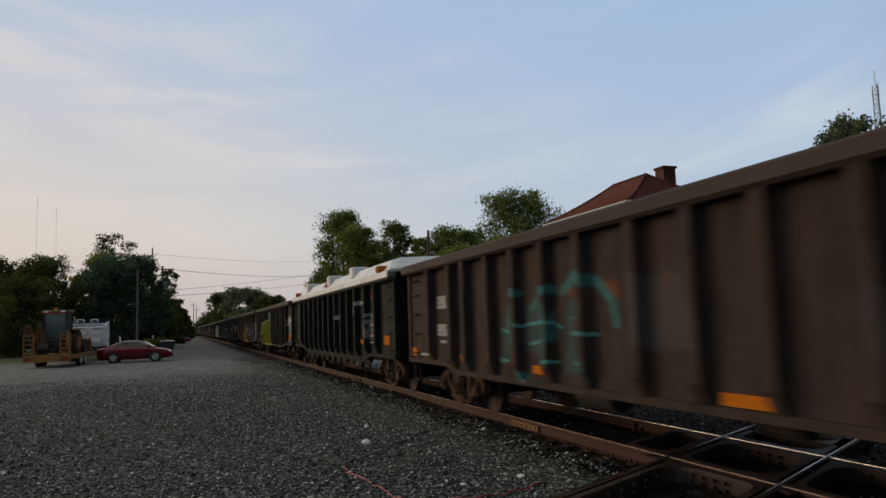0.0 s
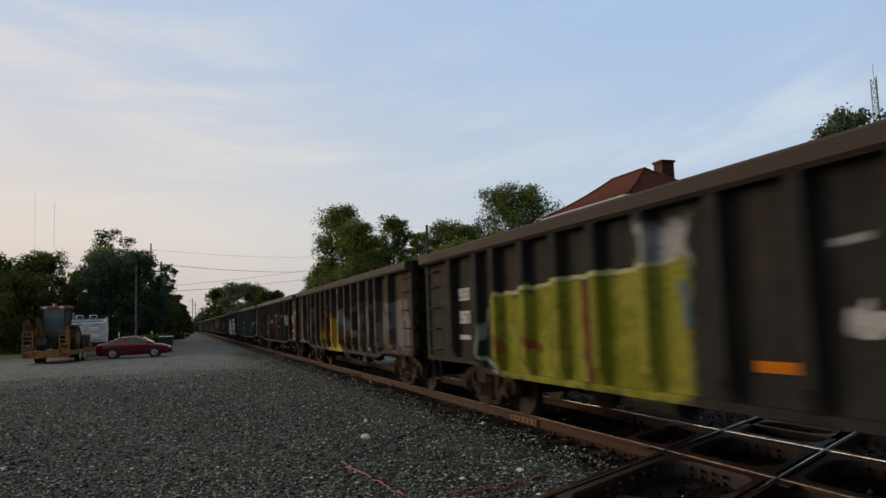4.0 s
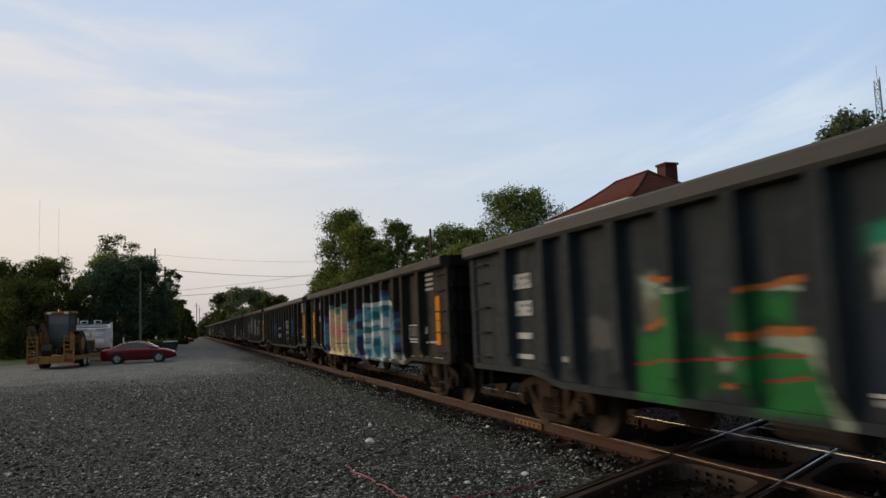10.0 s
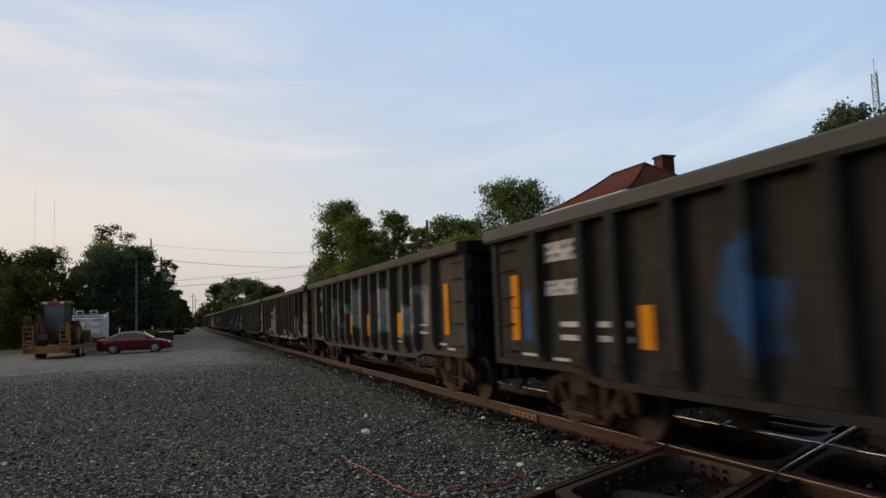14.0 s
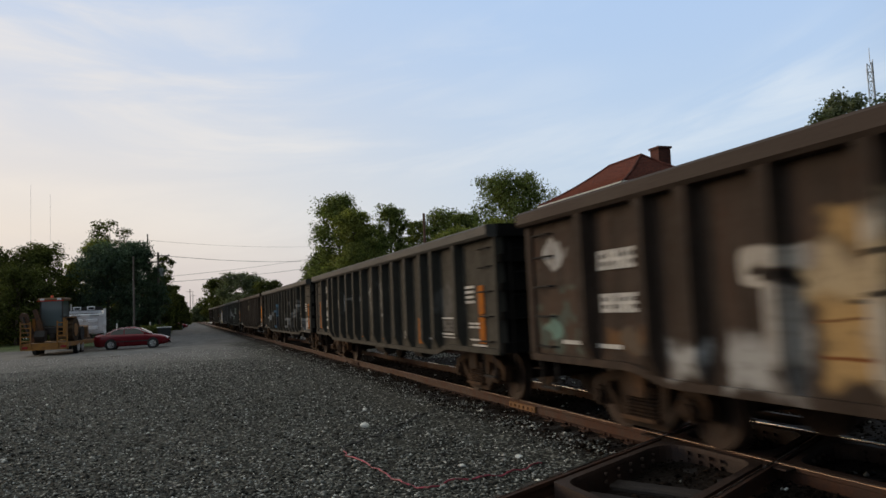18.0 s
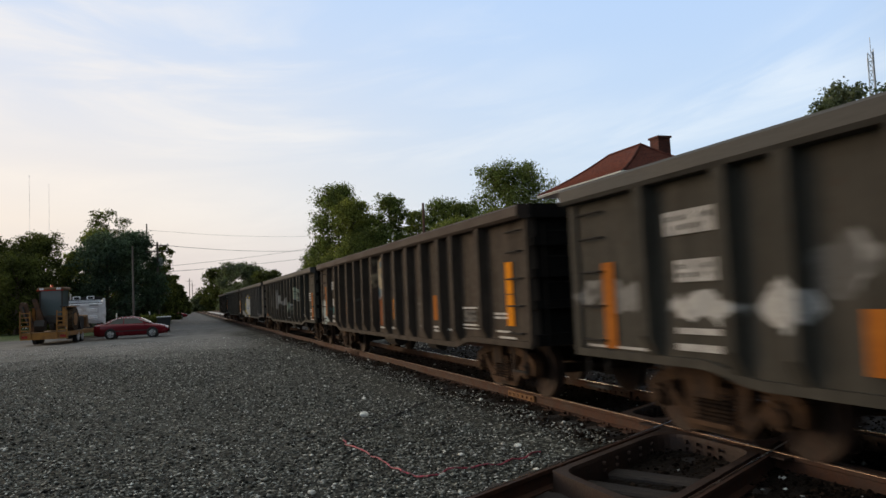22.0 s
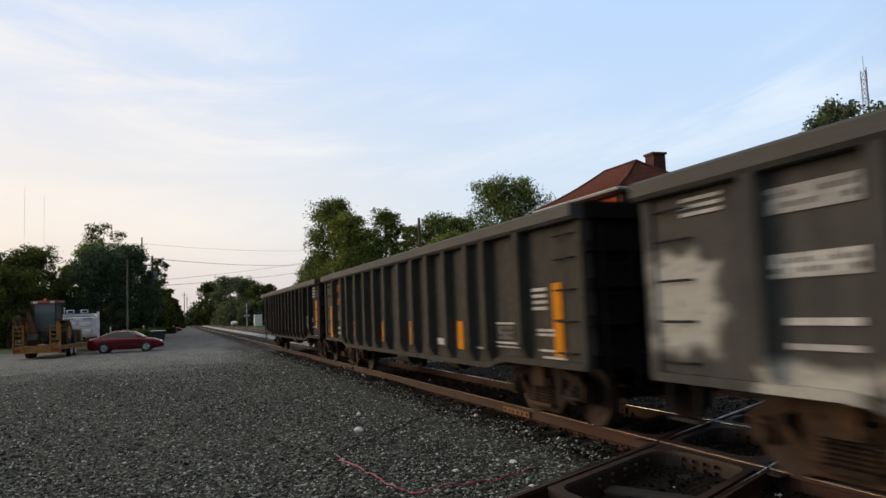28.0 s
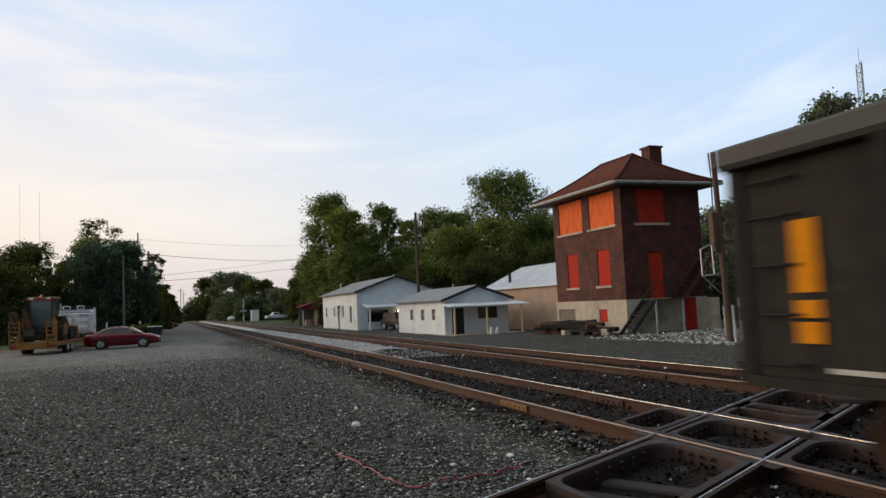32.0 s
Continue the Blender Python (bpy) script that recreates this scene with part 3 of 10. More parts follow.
def tube(bm, p, q, r, n=8, r2=None):
    """A rod between two points."""
    p, q = Vector(p), Vector(q)
    d = q - p
    m = Matrix.Translation((p + q) / 2) @ d.to_track_quat("Z", "Y").to_matrix().to_4x4()
    bmesh.ops.create_cone(bm, cap_ends=True, segments=n, radius1=r, radius2=r if r2 is None else r2, depth=d.length, matrix=m)
    return bm


def disc(bm, c, r, w, n=24, axis="x"):
    turn = {"x": Euler((0, radians(90), 0)), "y": Euler((radians(90), 0, 0)), "z": Euler((0, 0, 0))}[axis].to_matrix().to_4x4()
    bmesh.ops.create_cone(bm, cap_ends=True, segments=n, radius1=r, radius2=r, depth=w, matrix=Matrix.Translation(c) @ turn)
    return bm


def numpy_mesh(name, verts, faces_quads, material, parent=None):
    me = bpy.data.meshes.new(name)
    k = faces_quads.shape[1]
    me.vertices.add(len(verts))
    me.vertices.foreach_set("co", np.asarray(verts, dtype=np.float32).ravel())
    me.loops.add(faces_quads.size)
    me.loops.foreach_set("vertex_index", faces_quads.astype(np.int32).ravel())
    me.polygons.add(len(faces_quads))
    me.polygons.foreach_set("loop_start", np.arange(0, faces_quads.size, k, dtype=np.int32))
    me.update(calc_edges=True)
    me.materials.append(material)
    ob = new(name, me)
    ob.parent = parent
    return ob


# ---- ground ----
def smooth01(v, lo, hi):
    t = np.clip((v - lo) / (hi - lo), 0, 1)
    return t * t * (3 - 2 * t)


def ground_z(x, y):
    z = -0.25 + 0.012 * np.sin(x * 1.3 + 0.4 * y) + 0.012 * np.sin(y * 0.9 - x * 0.5)
    bed = smooth01(x, 4.2, 5.0) * (1 - smooth01(x, 12.0, 13.5))
    z = z + 0.085 * bed
    return z - 0.35 * smooth01(x, 12.5, 17.0) * smooth01(y, 38.0, 48.0)


def build_ground():
    u = np.linspace(-1, 1, 150)
    xs = np.sinh(u * 6.2) / np.sinh(6.2) * 2500 + 4
    ys = np.sinh(u * 6.2) / np.sinh(6.2) * 2500 + 12
    gx, gy = np.meshgrid(xs, ys)
    v = np.stack([gx.ravel(), gy.ravel(), ground_z(gx, gy).ravel()], 1)
    n = len(u)
    i = (np.arange(n - 1)[:, None] * n + np.arange(n - 1)[None, :]).ravel()
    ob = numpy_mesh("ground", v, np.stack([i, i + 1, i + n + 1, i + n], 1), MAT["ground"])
    ob.data.polygons.foreach_set("use_smooth", [True] * len(ob.data.polygons))
    tagged(ob, "grey gravel lot with dusty street and grass verges", "ground", kind="structure")


build_ground()

OCT = np.array([(1, 0, 0), (-1, 0, 0), (0, 1, 0), (0, -1, 0), (0, 0, 1), (0, 0, -1)], float)
OCT_F = np.array([(0, 2, 4), (2, 1, 4), (1, 3, 4), (3, 0, 4), (2, 0, 5), (1, 2, 5), (3, 1, 5), (0, 3, 5)])


def stones(name, label, x, y, size, material, seed, sink=0.25, lift=0.0):
    """Loose stones, each a rough eight-sided lump."""
    rng = np.random.default_rng(seed)
    n = len(x)
    sc = size[:, None] * rng.uniform(0.55, 1.0, (n, 3)) * np.array([1, 1, 0.55])
    ang = rng.uniform(0, 6.283, n)
    v = OCT[None] * rng.uniform(0.7, 1.2, (n, 6, 1)) + rng.normal(0, 0.18, (n, 6, 3))
    v = v * sc[:, None, :]
    c, s = np.cos(ang)[:, None], np.sin(ang)[:, None]
    vx, vy = v[..., 0] * c - v[..., 1] * s, v[..., 0] * s + v[..., 1] * c
    z = ground_z(x, y) + size * sink + lift
    v = np.stack([vx + x[:, None], vy + y[:, None], v[..., 2] + z[:, None]], -1).reshape(-1, 3)
    f = (OCT_F[None] + (np.arange(n) * 6)[:, None, None]).reshape(-1, 3)
    return tagged(numpy_mesh(name, v, f, material), label, "gravel", kind="stuff")


def scatter(seed, n, x0, x1, y0, y1, power=2.0):
    """Places thicker towards y0, where the camera stands."""
    rng = np.random.default_rng(seed)
    return rng.uniform(x0, x1, n), y0 + (y1 - y0) * rng.uniform(0, 1, n) ** power, rng


PHI_C, CROSS_SIDE = radians(60.75), -1.0


def build_stones():
    def on_lot(x, y):
        d = (y - 7.53) * math.sin(PHI_C) - (x - 5.423) * math.cos(PHI_C)
        across = (d * CROSS_SIDE > -0.2) & (d * CROSS_SIDE < 1.75)
        return (x > -0.42 * y + 0.5) & (x < 5.0 + 0.15 * np.sin(y * 3.1) + 0.1 * np.sin(y * 7.7)) & ~across
    for seed, n, far, mu, mt, nm, label in ((1, 84000, 34.0, -3.95, "stone", "gravel", "loose grey gravel over the whole lot"),
                                            (2, 24000, 30.0, -3.85, "dark_stone", "dark_gravel", "darker stones among the grey gravel"),
                                            (3, 30000, 45.0, -4.0, "pale_stone", "pale_gravel", "scattered pale limestone chips in the grey gravel")):
        x, y, r = scatter(seed, n, -9.5, 5.4, 6.0, far, 1.9 if nm != "pale_gravel" else 1.6)
        k = on_lot(x, y)
        x, y = x[k], y[k]
        stones(nm, label, x, y, r.lognormal(mu, 0.36, len(x)), MAT[mt], seed + 40)
    x, y, r = scatter(5, 30000, 3.2, 12.6, 4.5, 40.0, 1.7)
    d = ((y - 7.53) * math.sin(PHI_C) - (x - 5.423) * math.cos(PHI_C)) * CROSS_SIDE
    k = (x > 4.6) | ((d > -0.2) & (d < 1.75))
    x, y = x[k], y[k]
    stones("track_ballast", "dark oily ballast between the tracks, blackened further for the train's shade", x, y, r.lognormal(-3.75, 0.35, len(x)), MAT["bed_stone"], 6)
    x, y, r = scatter(7, 900, 4.6, 12.6, 4.5, 40.0, 1.5)
    stones("pale_ballast", "few pale stones among the dark ballast", x, y, r.lognormal(-3.7, 0.4, len(x)), MAT["pale_stone"], 8)
    # single white stones that stand out
    for px, py, s in ((2.76, 11.73, 0.09), (3.88, 8.37, 0.055), (1.2, 7.5, 0.05), (-2.2, 9.0, 0.05), (3.3, 14.0, 0.05)):
        bm = bmesh.new()
        bmesh.ops.create_icosphere(bm, subdivisions=2, radius=s)
        for v in bm.verts:
            v.co *= 0.85 + 0.4 * noise.noise(v.co * 14 + Vector((px, py, 0)))
            v.co.z *= 0.6
        st = mesh_ob("stone", bm, MAT["pale_stone"])
        st.matrix_basis = pose(px, py, float(ground_z(np.array(px), np.array(py))) + s * 0.35, 0, 0, px * 90)
        tagged(st, "single pale limestone lump lying on the gravel", "stone", "pale stones on the lot")


build_stones()

# ---- tracks ----
AX, BX, GAUGE = 5.423, 9.809, 1.505
PHI = radians(60.75)
CDIR, CNOR = Vector((math.sin(PHI), math.cos(PHI), 0)), Vector((math.cos(PHI), -math.sin(PHI), 0))
C0 = Vector((AX, 7.53, 0))
RAIL = ((-0.07, -0.18), (0.07, -0.18), (0.07, -0.168), (0.012, -0.15), (0.012, -0.05), (0.036, -0.038), (0.036, -0.004), (-0.036, -0.004), (-0.036, -0.038), (-0.012, -0.05), (-0.012, -0.15), (-0.07, -0.168))
RAIL_HEAD = ((-0.022, -0.012), (0.022, -0.012), (0.02, 0.0), (0.012, 0.004), (-0.012, 0.004), (-0.02, 0.0))


def line_rail(track, x, y0, y1, top):
    bm = bmesh.new()
    prism(bm, [(x + p, q) for p, q in RAIL], "y", y0, y1)
    r = part("rail", bm, MAT["rail"], track)
    bm = bmesh.new()
    prism(bm, [(x + p, q) for p, q in RAIL_HEAD], "y", y0, y1)
    part("rail_head", bm, MAT[top], r, "polished running surface" if top == "rail_top" else "dull rusted running surface")
    return r


def tie_mesh():
    bm = soft_box(-1.28, 1.28, -0.11, 0.11, -0.19, -0.004, 0.02)
    for v in bm.verts:
        v.co += Vector((0, 0.012 * noise.noise(v.co * 3), 0.01 * noise.noise(v.co * 5)))
    me = bpy.data.meshes.new("tie")
    bm.to_mesh(me)
    bm.free()
    me.materials.append(MAT["tie"])
    return me


def plate_mesh():
    bm = soft_box(-0.18, 0.18, -0.09, 0.09, -0.004, 0.014, 0.004)
    for sx in (-0.1, 0.1):
        for sy in (-0.06, 0.06):
            box(bm, sx - 0.014, sx + 0.014, sy - 0.014, sy + 0.014, 0.012, 0.045)
    me = bpy.data.meshes.new("tie_plate")
    bm.to_mesh(me)
    bm.free()
    me.materials.append(MAT["rail"])
    return me


def joint_bar(parent, x, y, side, material):
    bm = soft_box(-0.02, 0.02, -0.5, 0.5, -0.145, -0.045, 0.008)
    for i in range(6):
        disc(bm, (side * 0.026, -0.41 + i * 0.164, -0.095), 0.022, 0.03, 6)
    ob = part("joint_bar", bm, material, parent, "bolted joint bar in bright rust")
    ob.matrix_basis = pose(x + side * 0.034, y, 0)
    return ob


def build_tracks():
    tie, plate = tie_mesh(), plate_mesh()
    rng = random.Random(4)
    for nm, x, tops, top_y in (("main_track", AX, ("rail_dull", "rail_top"), 10.6), ("second_track", BX, ("rail_dull", "rail_top"), 14.0)):
        tr = thing(nm, "straight railway track with rusty rails on dark ties", "railway track", kind="structure")
        for i in (0, 1):
            line_rail(tr, x + i * GAUGE, -420, 700, tops[i])
        y = -3.0
        while y < 62:
            o = shared("tie", tie, tr)
            o.matrix_basis = pose(x + GAUGE / 2 + rng.uniform(-0.04, 0.04), y + rng.uniform(-0.02, 0.02), -0.178, 0, 0, rng.uniform(-0.8, 0.8))
            if y < 30:
                for i in (0, 1):
                    p = shared("tie_plate", plate, tr)
                    p.matrix_basis = pose(x + i * GAUGE, y, -0.182)
            y += 0.53
        bm = bmesh.new()
        y = 62.5
        while y < 240:
            box(bm, x - 0.53, x + GAUGE + 0.53, y, y + 0.22, -0.33, -0.182)
            y += 0.53
        tagged(part("distant_ties", bm, MAT["tie"], tr), kind="stuff")
    joint_bar(bpy.data.objects["main_track"], AX, 11.38, -1, MAT["joint"])
    joint_bar(bpy.data.objects["main_track"], AX, 24.0, -1, MAT["rail"])
    joint_bar(bpy.data.objects["main_track"], AX + GAUGE, 10.9, -1, MAT["rail"])
    joint_bar(bpy.data.objects["second_track"], BX, 13.6, -1, MAT["rail"])
    # crossing track
    tr = thing("crossing_track", "railway track crossing the two main lines at a slant", "railway track", kind="structure")
    ang = -math.degrees(PHI)
    for i in (0, 1):
        base = C0 + CNOR * (i * GAUGE)
        m = Matrix.Translation(base) @ pose(0, 0, 0, 0, 0, ang)
        bm = bmesh.new()
        prism(bm, RAIL, "y", -90, 170)
        r = part("rail", bm, MAT["rail"], tr)
        r.matrix_basis = m
        bm = bmesh.new()
        prism(bm, [(p * 0.55 - 0.012, q) for p, q in RAIL_HEAD], "y", -90, 170)
        part("rail_head", bm, MAT["rail_top"], r, "polished running surface")
    for k in range(-70, 60):
        d = k * 0.55
        c = C0 + CDIR * d + CNOR * (GAUGE / 2)
        if 4.4 < c.x < 12.4:
            continue
        o = shared("tie", tie, tr)
        o.matrix_basis = Matrix.Translation((c.x, c.y, -0.18)) @ pose(0, 0, 0, 0, 0, ang)


build_tracks()


def cell_ring(corners, inset_out, inset_in, z0, z1, corner_r=0.34, n=8):
    """A heavy cast wall round one cell of the crossing, with a rounded pit."""
    pts = [Vector((p[0], p[1])) for p in corners]
    area = sum(pts[i].x * pts[(i + 1) % 4].y - pts[(i + 1) % 4].x * pts[i].y for i in range(4))
    if area < 0:
        pts.reverse()

    def inset(d):
        res = []
        for i in range(4):
            a, b, c = pts[i - 1], pts[i], pts[(i + 1) % 4]
            d1, d2 = (b - a).normalized(), (c - b).normalized()
            n1, n2 = Vector((-d1.y, d1.x)), Vector((-d2.y, d2.x))
            k = d / (1 + n1.dot(n2))
            res.append(b + (n1 + n2) * k)
        return res

    def rounded(ps, r):
        res = []
        for i in range(4):
            a, b, c = ps[i - 1], ps[i], ps[(i + 1) % 4]
            u, v = (a - b).normalized(), (c - b).normalized()
            s = min(r / math.tan(u.angle(v) / 2), 0.42 * min((a - b).length, (c - b).length))
            p, q = b + u * s, b + v * s
            for j in range(n + 1):
                t = j / n
                res.append(p * (1 - t) ** 2 + b * (2 * t * (1 - t)) + q * t * t)
        return res
    outer, inner = rounded(inset(inset_out), 0.02), rounded(inset(inset_in), corner_r)
    bm = bmesh.new()
    m = len(outer)
    lo_o = [bm.verts.new((p.x, p.y, z0)) for p in outer]
    hi_o = [bm.verts.new((p.x, p.y, z1)) for p in outer]
    hi_i = [bm.verts.new((p.x, p.y, z1)) for p in inner]
    mid_i = [bm.verts.new((p.x, p.y, z1 - 0.03)) for p in rounded(inset(inset_in + 0.012), corner_r)]
    lo_i = [bm.verts.new((p.x, p.y, z0)) for p in rounded(inset(inset_in + 0.03), corner_r)]
    for i in range(m):
        j = (i + 1) % m
        for r1, r2 in ((lo_o, hi_o), (hi_o, hi_i), (hi_i, mid_i), (mid_i, lo_i)):
            bm.faces.new((r1[i], r1[j], r2[j], r2[i]))
    bmesh.ops.recalc_face_normals(bm, faces=bm.faces[:])
    return bm


def cross_at(x, d):
    """Where the line x meets the crossing track's line at the offset d."""
    p = C0 + CNOR * d
    k = (x - p.x) / CDIR.x
    return p + CDIR * k


def build_diamond(x0, name):
    dm = thing(name, "heavy rusty cast crossing of two railway tracks", "rail crossing", kind="structure")
    xs = (x0 - 2.3, x0, x0 + GAUGE, x0 + GAUGE + 1.3)
    ds = (-0.95, 0.0, GAUGE, GAUGE + 1.6)
    for i in range(3):
        for j in range(3):
            if i != 1 and j != 1:
                continue
            c = [cross_at(xs[i], ds[j]), cross_at(xs[i + 1], ds[j]), cross_at(xs[i + 1], ds[j + 1]), cross_at(xs[i], ds[j + 1])]
            ring = part("casting", cell_ring(c, 0.085, 0.17, -0.24, -0.006), MAT["casting"], dm)
            # bolts along the faces of the pit
            bm = bmesh.new()
            cc = sum(c, Vector()) / 4
            for a, b in zip(c, c[1:] + c[:1]):
                nor = (cc - (a + b) / 2)
                dv = (b - a).normalized()
                nor = (nor - dv * nor.dot(dv)).normalized()
                for t in (0.3, 0.4, 0.5, 0.6, 0.7):
                    q = a + (b - a) * t + nor * 0.2
                    for z in (-0.07, -0.14):
                        tube(bm, q + Vector((0, 0, z)), q + nor * 0.035 + Vector((0, 0, z)), 0.02, 6)
            part("bolts", bm, MAT["casting"], ring)
    # wedge plates on the outer side of the rails
    for x, s in ((x0, -1), (x0 + GAUGE, 1)):
        for d in (0.0, GAUGE):
            p = cross_at(x, d)
            o = part("corner_plate", soft_box(-0.16, 0.16, -0.3, 0.3, -0.03, -0.008, 0.01), MAT["casting"], dm)
            o.matrix_basis = Matrix.Translation((p.x, p.y, 0))


build_diamond(AX, "rail_crossing")
build_diamond(BX, "rail_crossing")


def build_fresh_ballast():
    """Strip of pale new stone between the two lines."""
    rng = np.random.default_rng(11)
    ys = np.concatenate([np.linspace(27.5, 60, 90), np.linspace(61, 230, 60)])
    us = np.linspace(0, 1, 14)
    v = []
    for y in ys:
        grow = float(smooth01(np.array(y), 27.0, 33.0))
        lo = 7.25 + (1 - grow) * 0.3 + rng.normal(0, 0.05)
        hi = 7.5 + grow * 1.75 + rng.normal(0, 0.09)
        for u in us:
            h = 0.16 * math.sin(math.pi * min(1, max(0, u))) ** 0.6 * (0.4 + 0.6 * grow)
            v.append((lo + (hi - lo) * u, y, -0.225 + h + rng.normal(0, 0.012)))
    n, m = len(us), len(ys)
    i = (np.arange(m - 1)[:, None] * n + np.arange(n - 1)[None, :]).ravel()
    ob = numpy_mesh("fresh_ballast", np.array(v), np.stack([i, i + 1, i + n + 1, i + n], 1), MAT["fresh"])
    tagged(ob, "strip of pale new ballast between the tracks", "ballast", kind="stuff")
    x, y, r = scatter(14, 16000, 7.4, 9.1, 29.0, 75.0, 1.5)
    u = np.clip((x - 7.25) / 2.0, 0.02, 0.98)
    stones("fresh_stones", "loose pale new stones heaped along the strip", x, y, r.lognormal(-3.3, 0.3, len(x)), MAT["fresh_stone"], 15, 0.1, 0.14 * np.sin(np.pi * u) ** 0.6 - 0.015)
    x, y, r = scatter(12, 2500, 7.2, 9.5, 24.5, 45.0, 1.3)
    stones("spilled_ballast", "pale new stones spilled beside the ballast strip", x, y, r.lognormal(-3.5, 0.3, len(x)), MAT["pale_stone"], 13, 3.0 * 0.25)


build_fresh_ballast()

# ---- the train ----
SPEED, PITCH, BODY = 9.015, 17.4, 16.15
RIBS = (1.6, 2.83, 3.55, 4.6, 5.58, 6.53, 7.5, 8.65, 9.62, 10.57, 11.55, 12.6, 13.32, 14.55)
LID_RIBS = (1.58, 2.68, 3.84, 4.85, 5.85, 6.8, 7.8, 8.81, 9.76, 10.76, 11.84, 12.97, 14.08)
TOP_Z, SILL_Z, BELLY_Z, SIDE_X = 2.9, 0.88, 0.75, 1.49
CACHE = {}


def belly(y):
    """Lower edge of the side sheet along the car."""
    lo = smooth01(np.array(y), 2.3, 3.1) * (1 - smooth01(np.array(y), 13.05, 13.85))
    return SILL_Z + (BELLY_Z - SILL_Z) * float(lo)


def cached(key, build):
    if key not in CACHE:
        bm = build()
        me = bpy.data.meshes.new(key)
        bm.normal_update()
        bm.to_mesh(me)
        bm.free()
        CACHE[key] = me
    return CACHE[key]


def piece(name, key, build, material, parent, label=""):
    """A part on a mesh of its own shape; the material sits on the object, so cars can differ."""
    me = cached(key, build)
    if not me.materials:
        me.materials.append(None)
    ob = new(name, me)
    ob.parent = parent
    ob.material_slots[0].link = "OBJECT"
    ob.material_slots[0].material = material
    return tagged(ob, label)


def side_sheet(s):
    def build():
        bm = bmesh.new()
        ys = [0, 0.6, 1.2, 1.8, 2.3, 2.5, 2.7, 2.9, 3.1, 5, 7, 9, 11, 13.05, 13.25, 13.45, 13.65, 13.85, 14.5, 15.2, BODY]
        ins, outs = [], []
        for y in ys:
            b = belly(y)
            dent = 0.012 * noise.noise(Vector((y * 1.7, s, 0)))
            outs.append([bm.verts.new((s * (SIDE_X + dent), y, z)) for z in (b, b + 0.5, 1.6, TOP_Z - 0.1)])
            ins.append([bm.verts.new((s * (SIDE_X - 0.06), y, z)) for z in (b, b + 0.5, 1.6, TOP_Z - 0.1)])
        n = len(ys)
        for i in range(n - 1):
            for j in range(3):
                bm.faces.new((outs[i][j], outs[i + 1][j], outs[i + 1][j + 1], outs[i][j + 1]))
                bm.faces.new((ins[i][j + 1], ins[i + 1][j + 1], ins[i + 1][j], ins[i][j]))
            bm.faces.new((outs[i][0], ins[i][0], ins[i + 1][0], outs[i + 1][0]))
        for i in (0, n - 1):
            for j in range(3):
                bm.faces.new((outs[i][j], outs[i][j + 1], ins[i][j + 1], ins[i][j]))
        bmesh.ops.recalc_face_normals(bm, faces=bm.faces[:])
        return bm
    return build


def rib(y, s):
    def build():
        bm = bmesh.new()
        w, d = 0.09, 0.16
        b = belly(y) + 0.04
        prof = []
        for z, k in ((b, 0.35), (b + 0.22, 1.0), (TOP_Z - 0.2, 1.0)):
            prof.append([bm.verts.new(p) for p in ((s * (SIDE_X - 0.01), y - w, z), (s * (SIDE_X + d * k), y - w * 0.85, z), (s * (SIDE_X + d * k), y + w * 0.85, z), (s * (SIDE_X - 0.01), y + w, z))])
        for i in range(2):
            for j in range(3):
                bm.faces.new((prof[i][j], prof[i][j + 1], prof[i + 1][j + 1], prof[i + 1][j]))
        bm.faces.new(prof[0])
        bm.faces.new(prof[2])
        bmesh.ops.recalc_face_normals(bm, faces=bm.faces[:])
        return bm
    return build


def top_chord(s):
    def build():
        bm = bmesh.new()
        prism(bm, ((s * (SIDE_X - 0.08), TOP_Z - 0.2), (s * (SIDE_X + 0.15), TOP_Z - 0.2), (s * (SIDE_X + 0.19), TOP_Z - 0.16), (s * (SIDE_X + 0.19), TOP_Z - 0.03), (s * (SIDE_X + 0.16), TOP_Z), (s * (SIDE_X - 0.08), TOP_Z)), "y", -0.02, BODY + 0.02)
        return bm
    return build


def side_sill(s):
    def build():
        bm = bmesh.new()
        ys = [0, 2.3, 2.5, 2.7, 2.9, 3.1, 13.05, 13.25, 13.45, 13.65, 13.85, BODY]
        rows = []
        for y in ys:
            b = belly(y)
            rows.append([bm.verts.new(p) for p in ((s * (SIDE_X - 0.02), y, b - 0.03), (s * (SIDE_X + 0.06), y, b - 0.03), (s * (SIDE_X + 0.06), y, b + 0.06), (s * (SIDE_X - 0.02), y, b + 0.06))])
        for a, c in zip(rows, rows[1:]):
            for j in range(4):
                bm.faces.new((a[j], a[(j + 1) % 4], c[(j + 1) % 4], c[j]))
        bm.faces.new(rows[0])
        bm.faces.new(rows[-1])
        bmesh.ops.recalc_face_normals(bm, faces=bm.faces[:])
        return bm
    return build


def end_wall(y, s):
    def build():
        bm = boxes((-SIDE_X + 0.06, SIDE_X - 0.06, min(y, y - s * 0.06), max(y, y - s * 0.06), SILL_Z, TOP_Z - 0.1))
        return bm
    return build


def end_beam(y, s, z, hgt):
    def build():
        return boxes((-SIDE_X, SIDE_X, min(y, y + s * 0.11), max(y, y + s * 0.11), z, z + hgt))
    return build


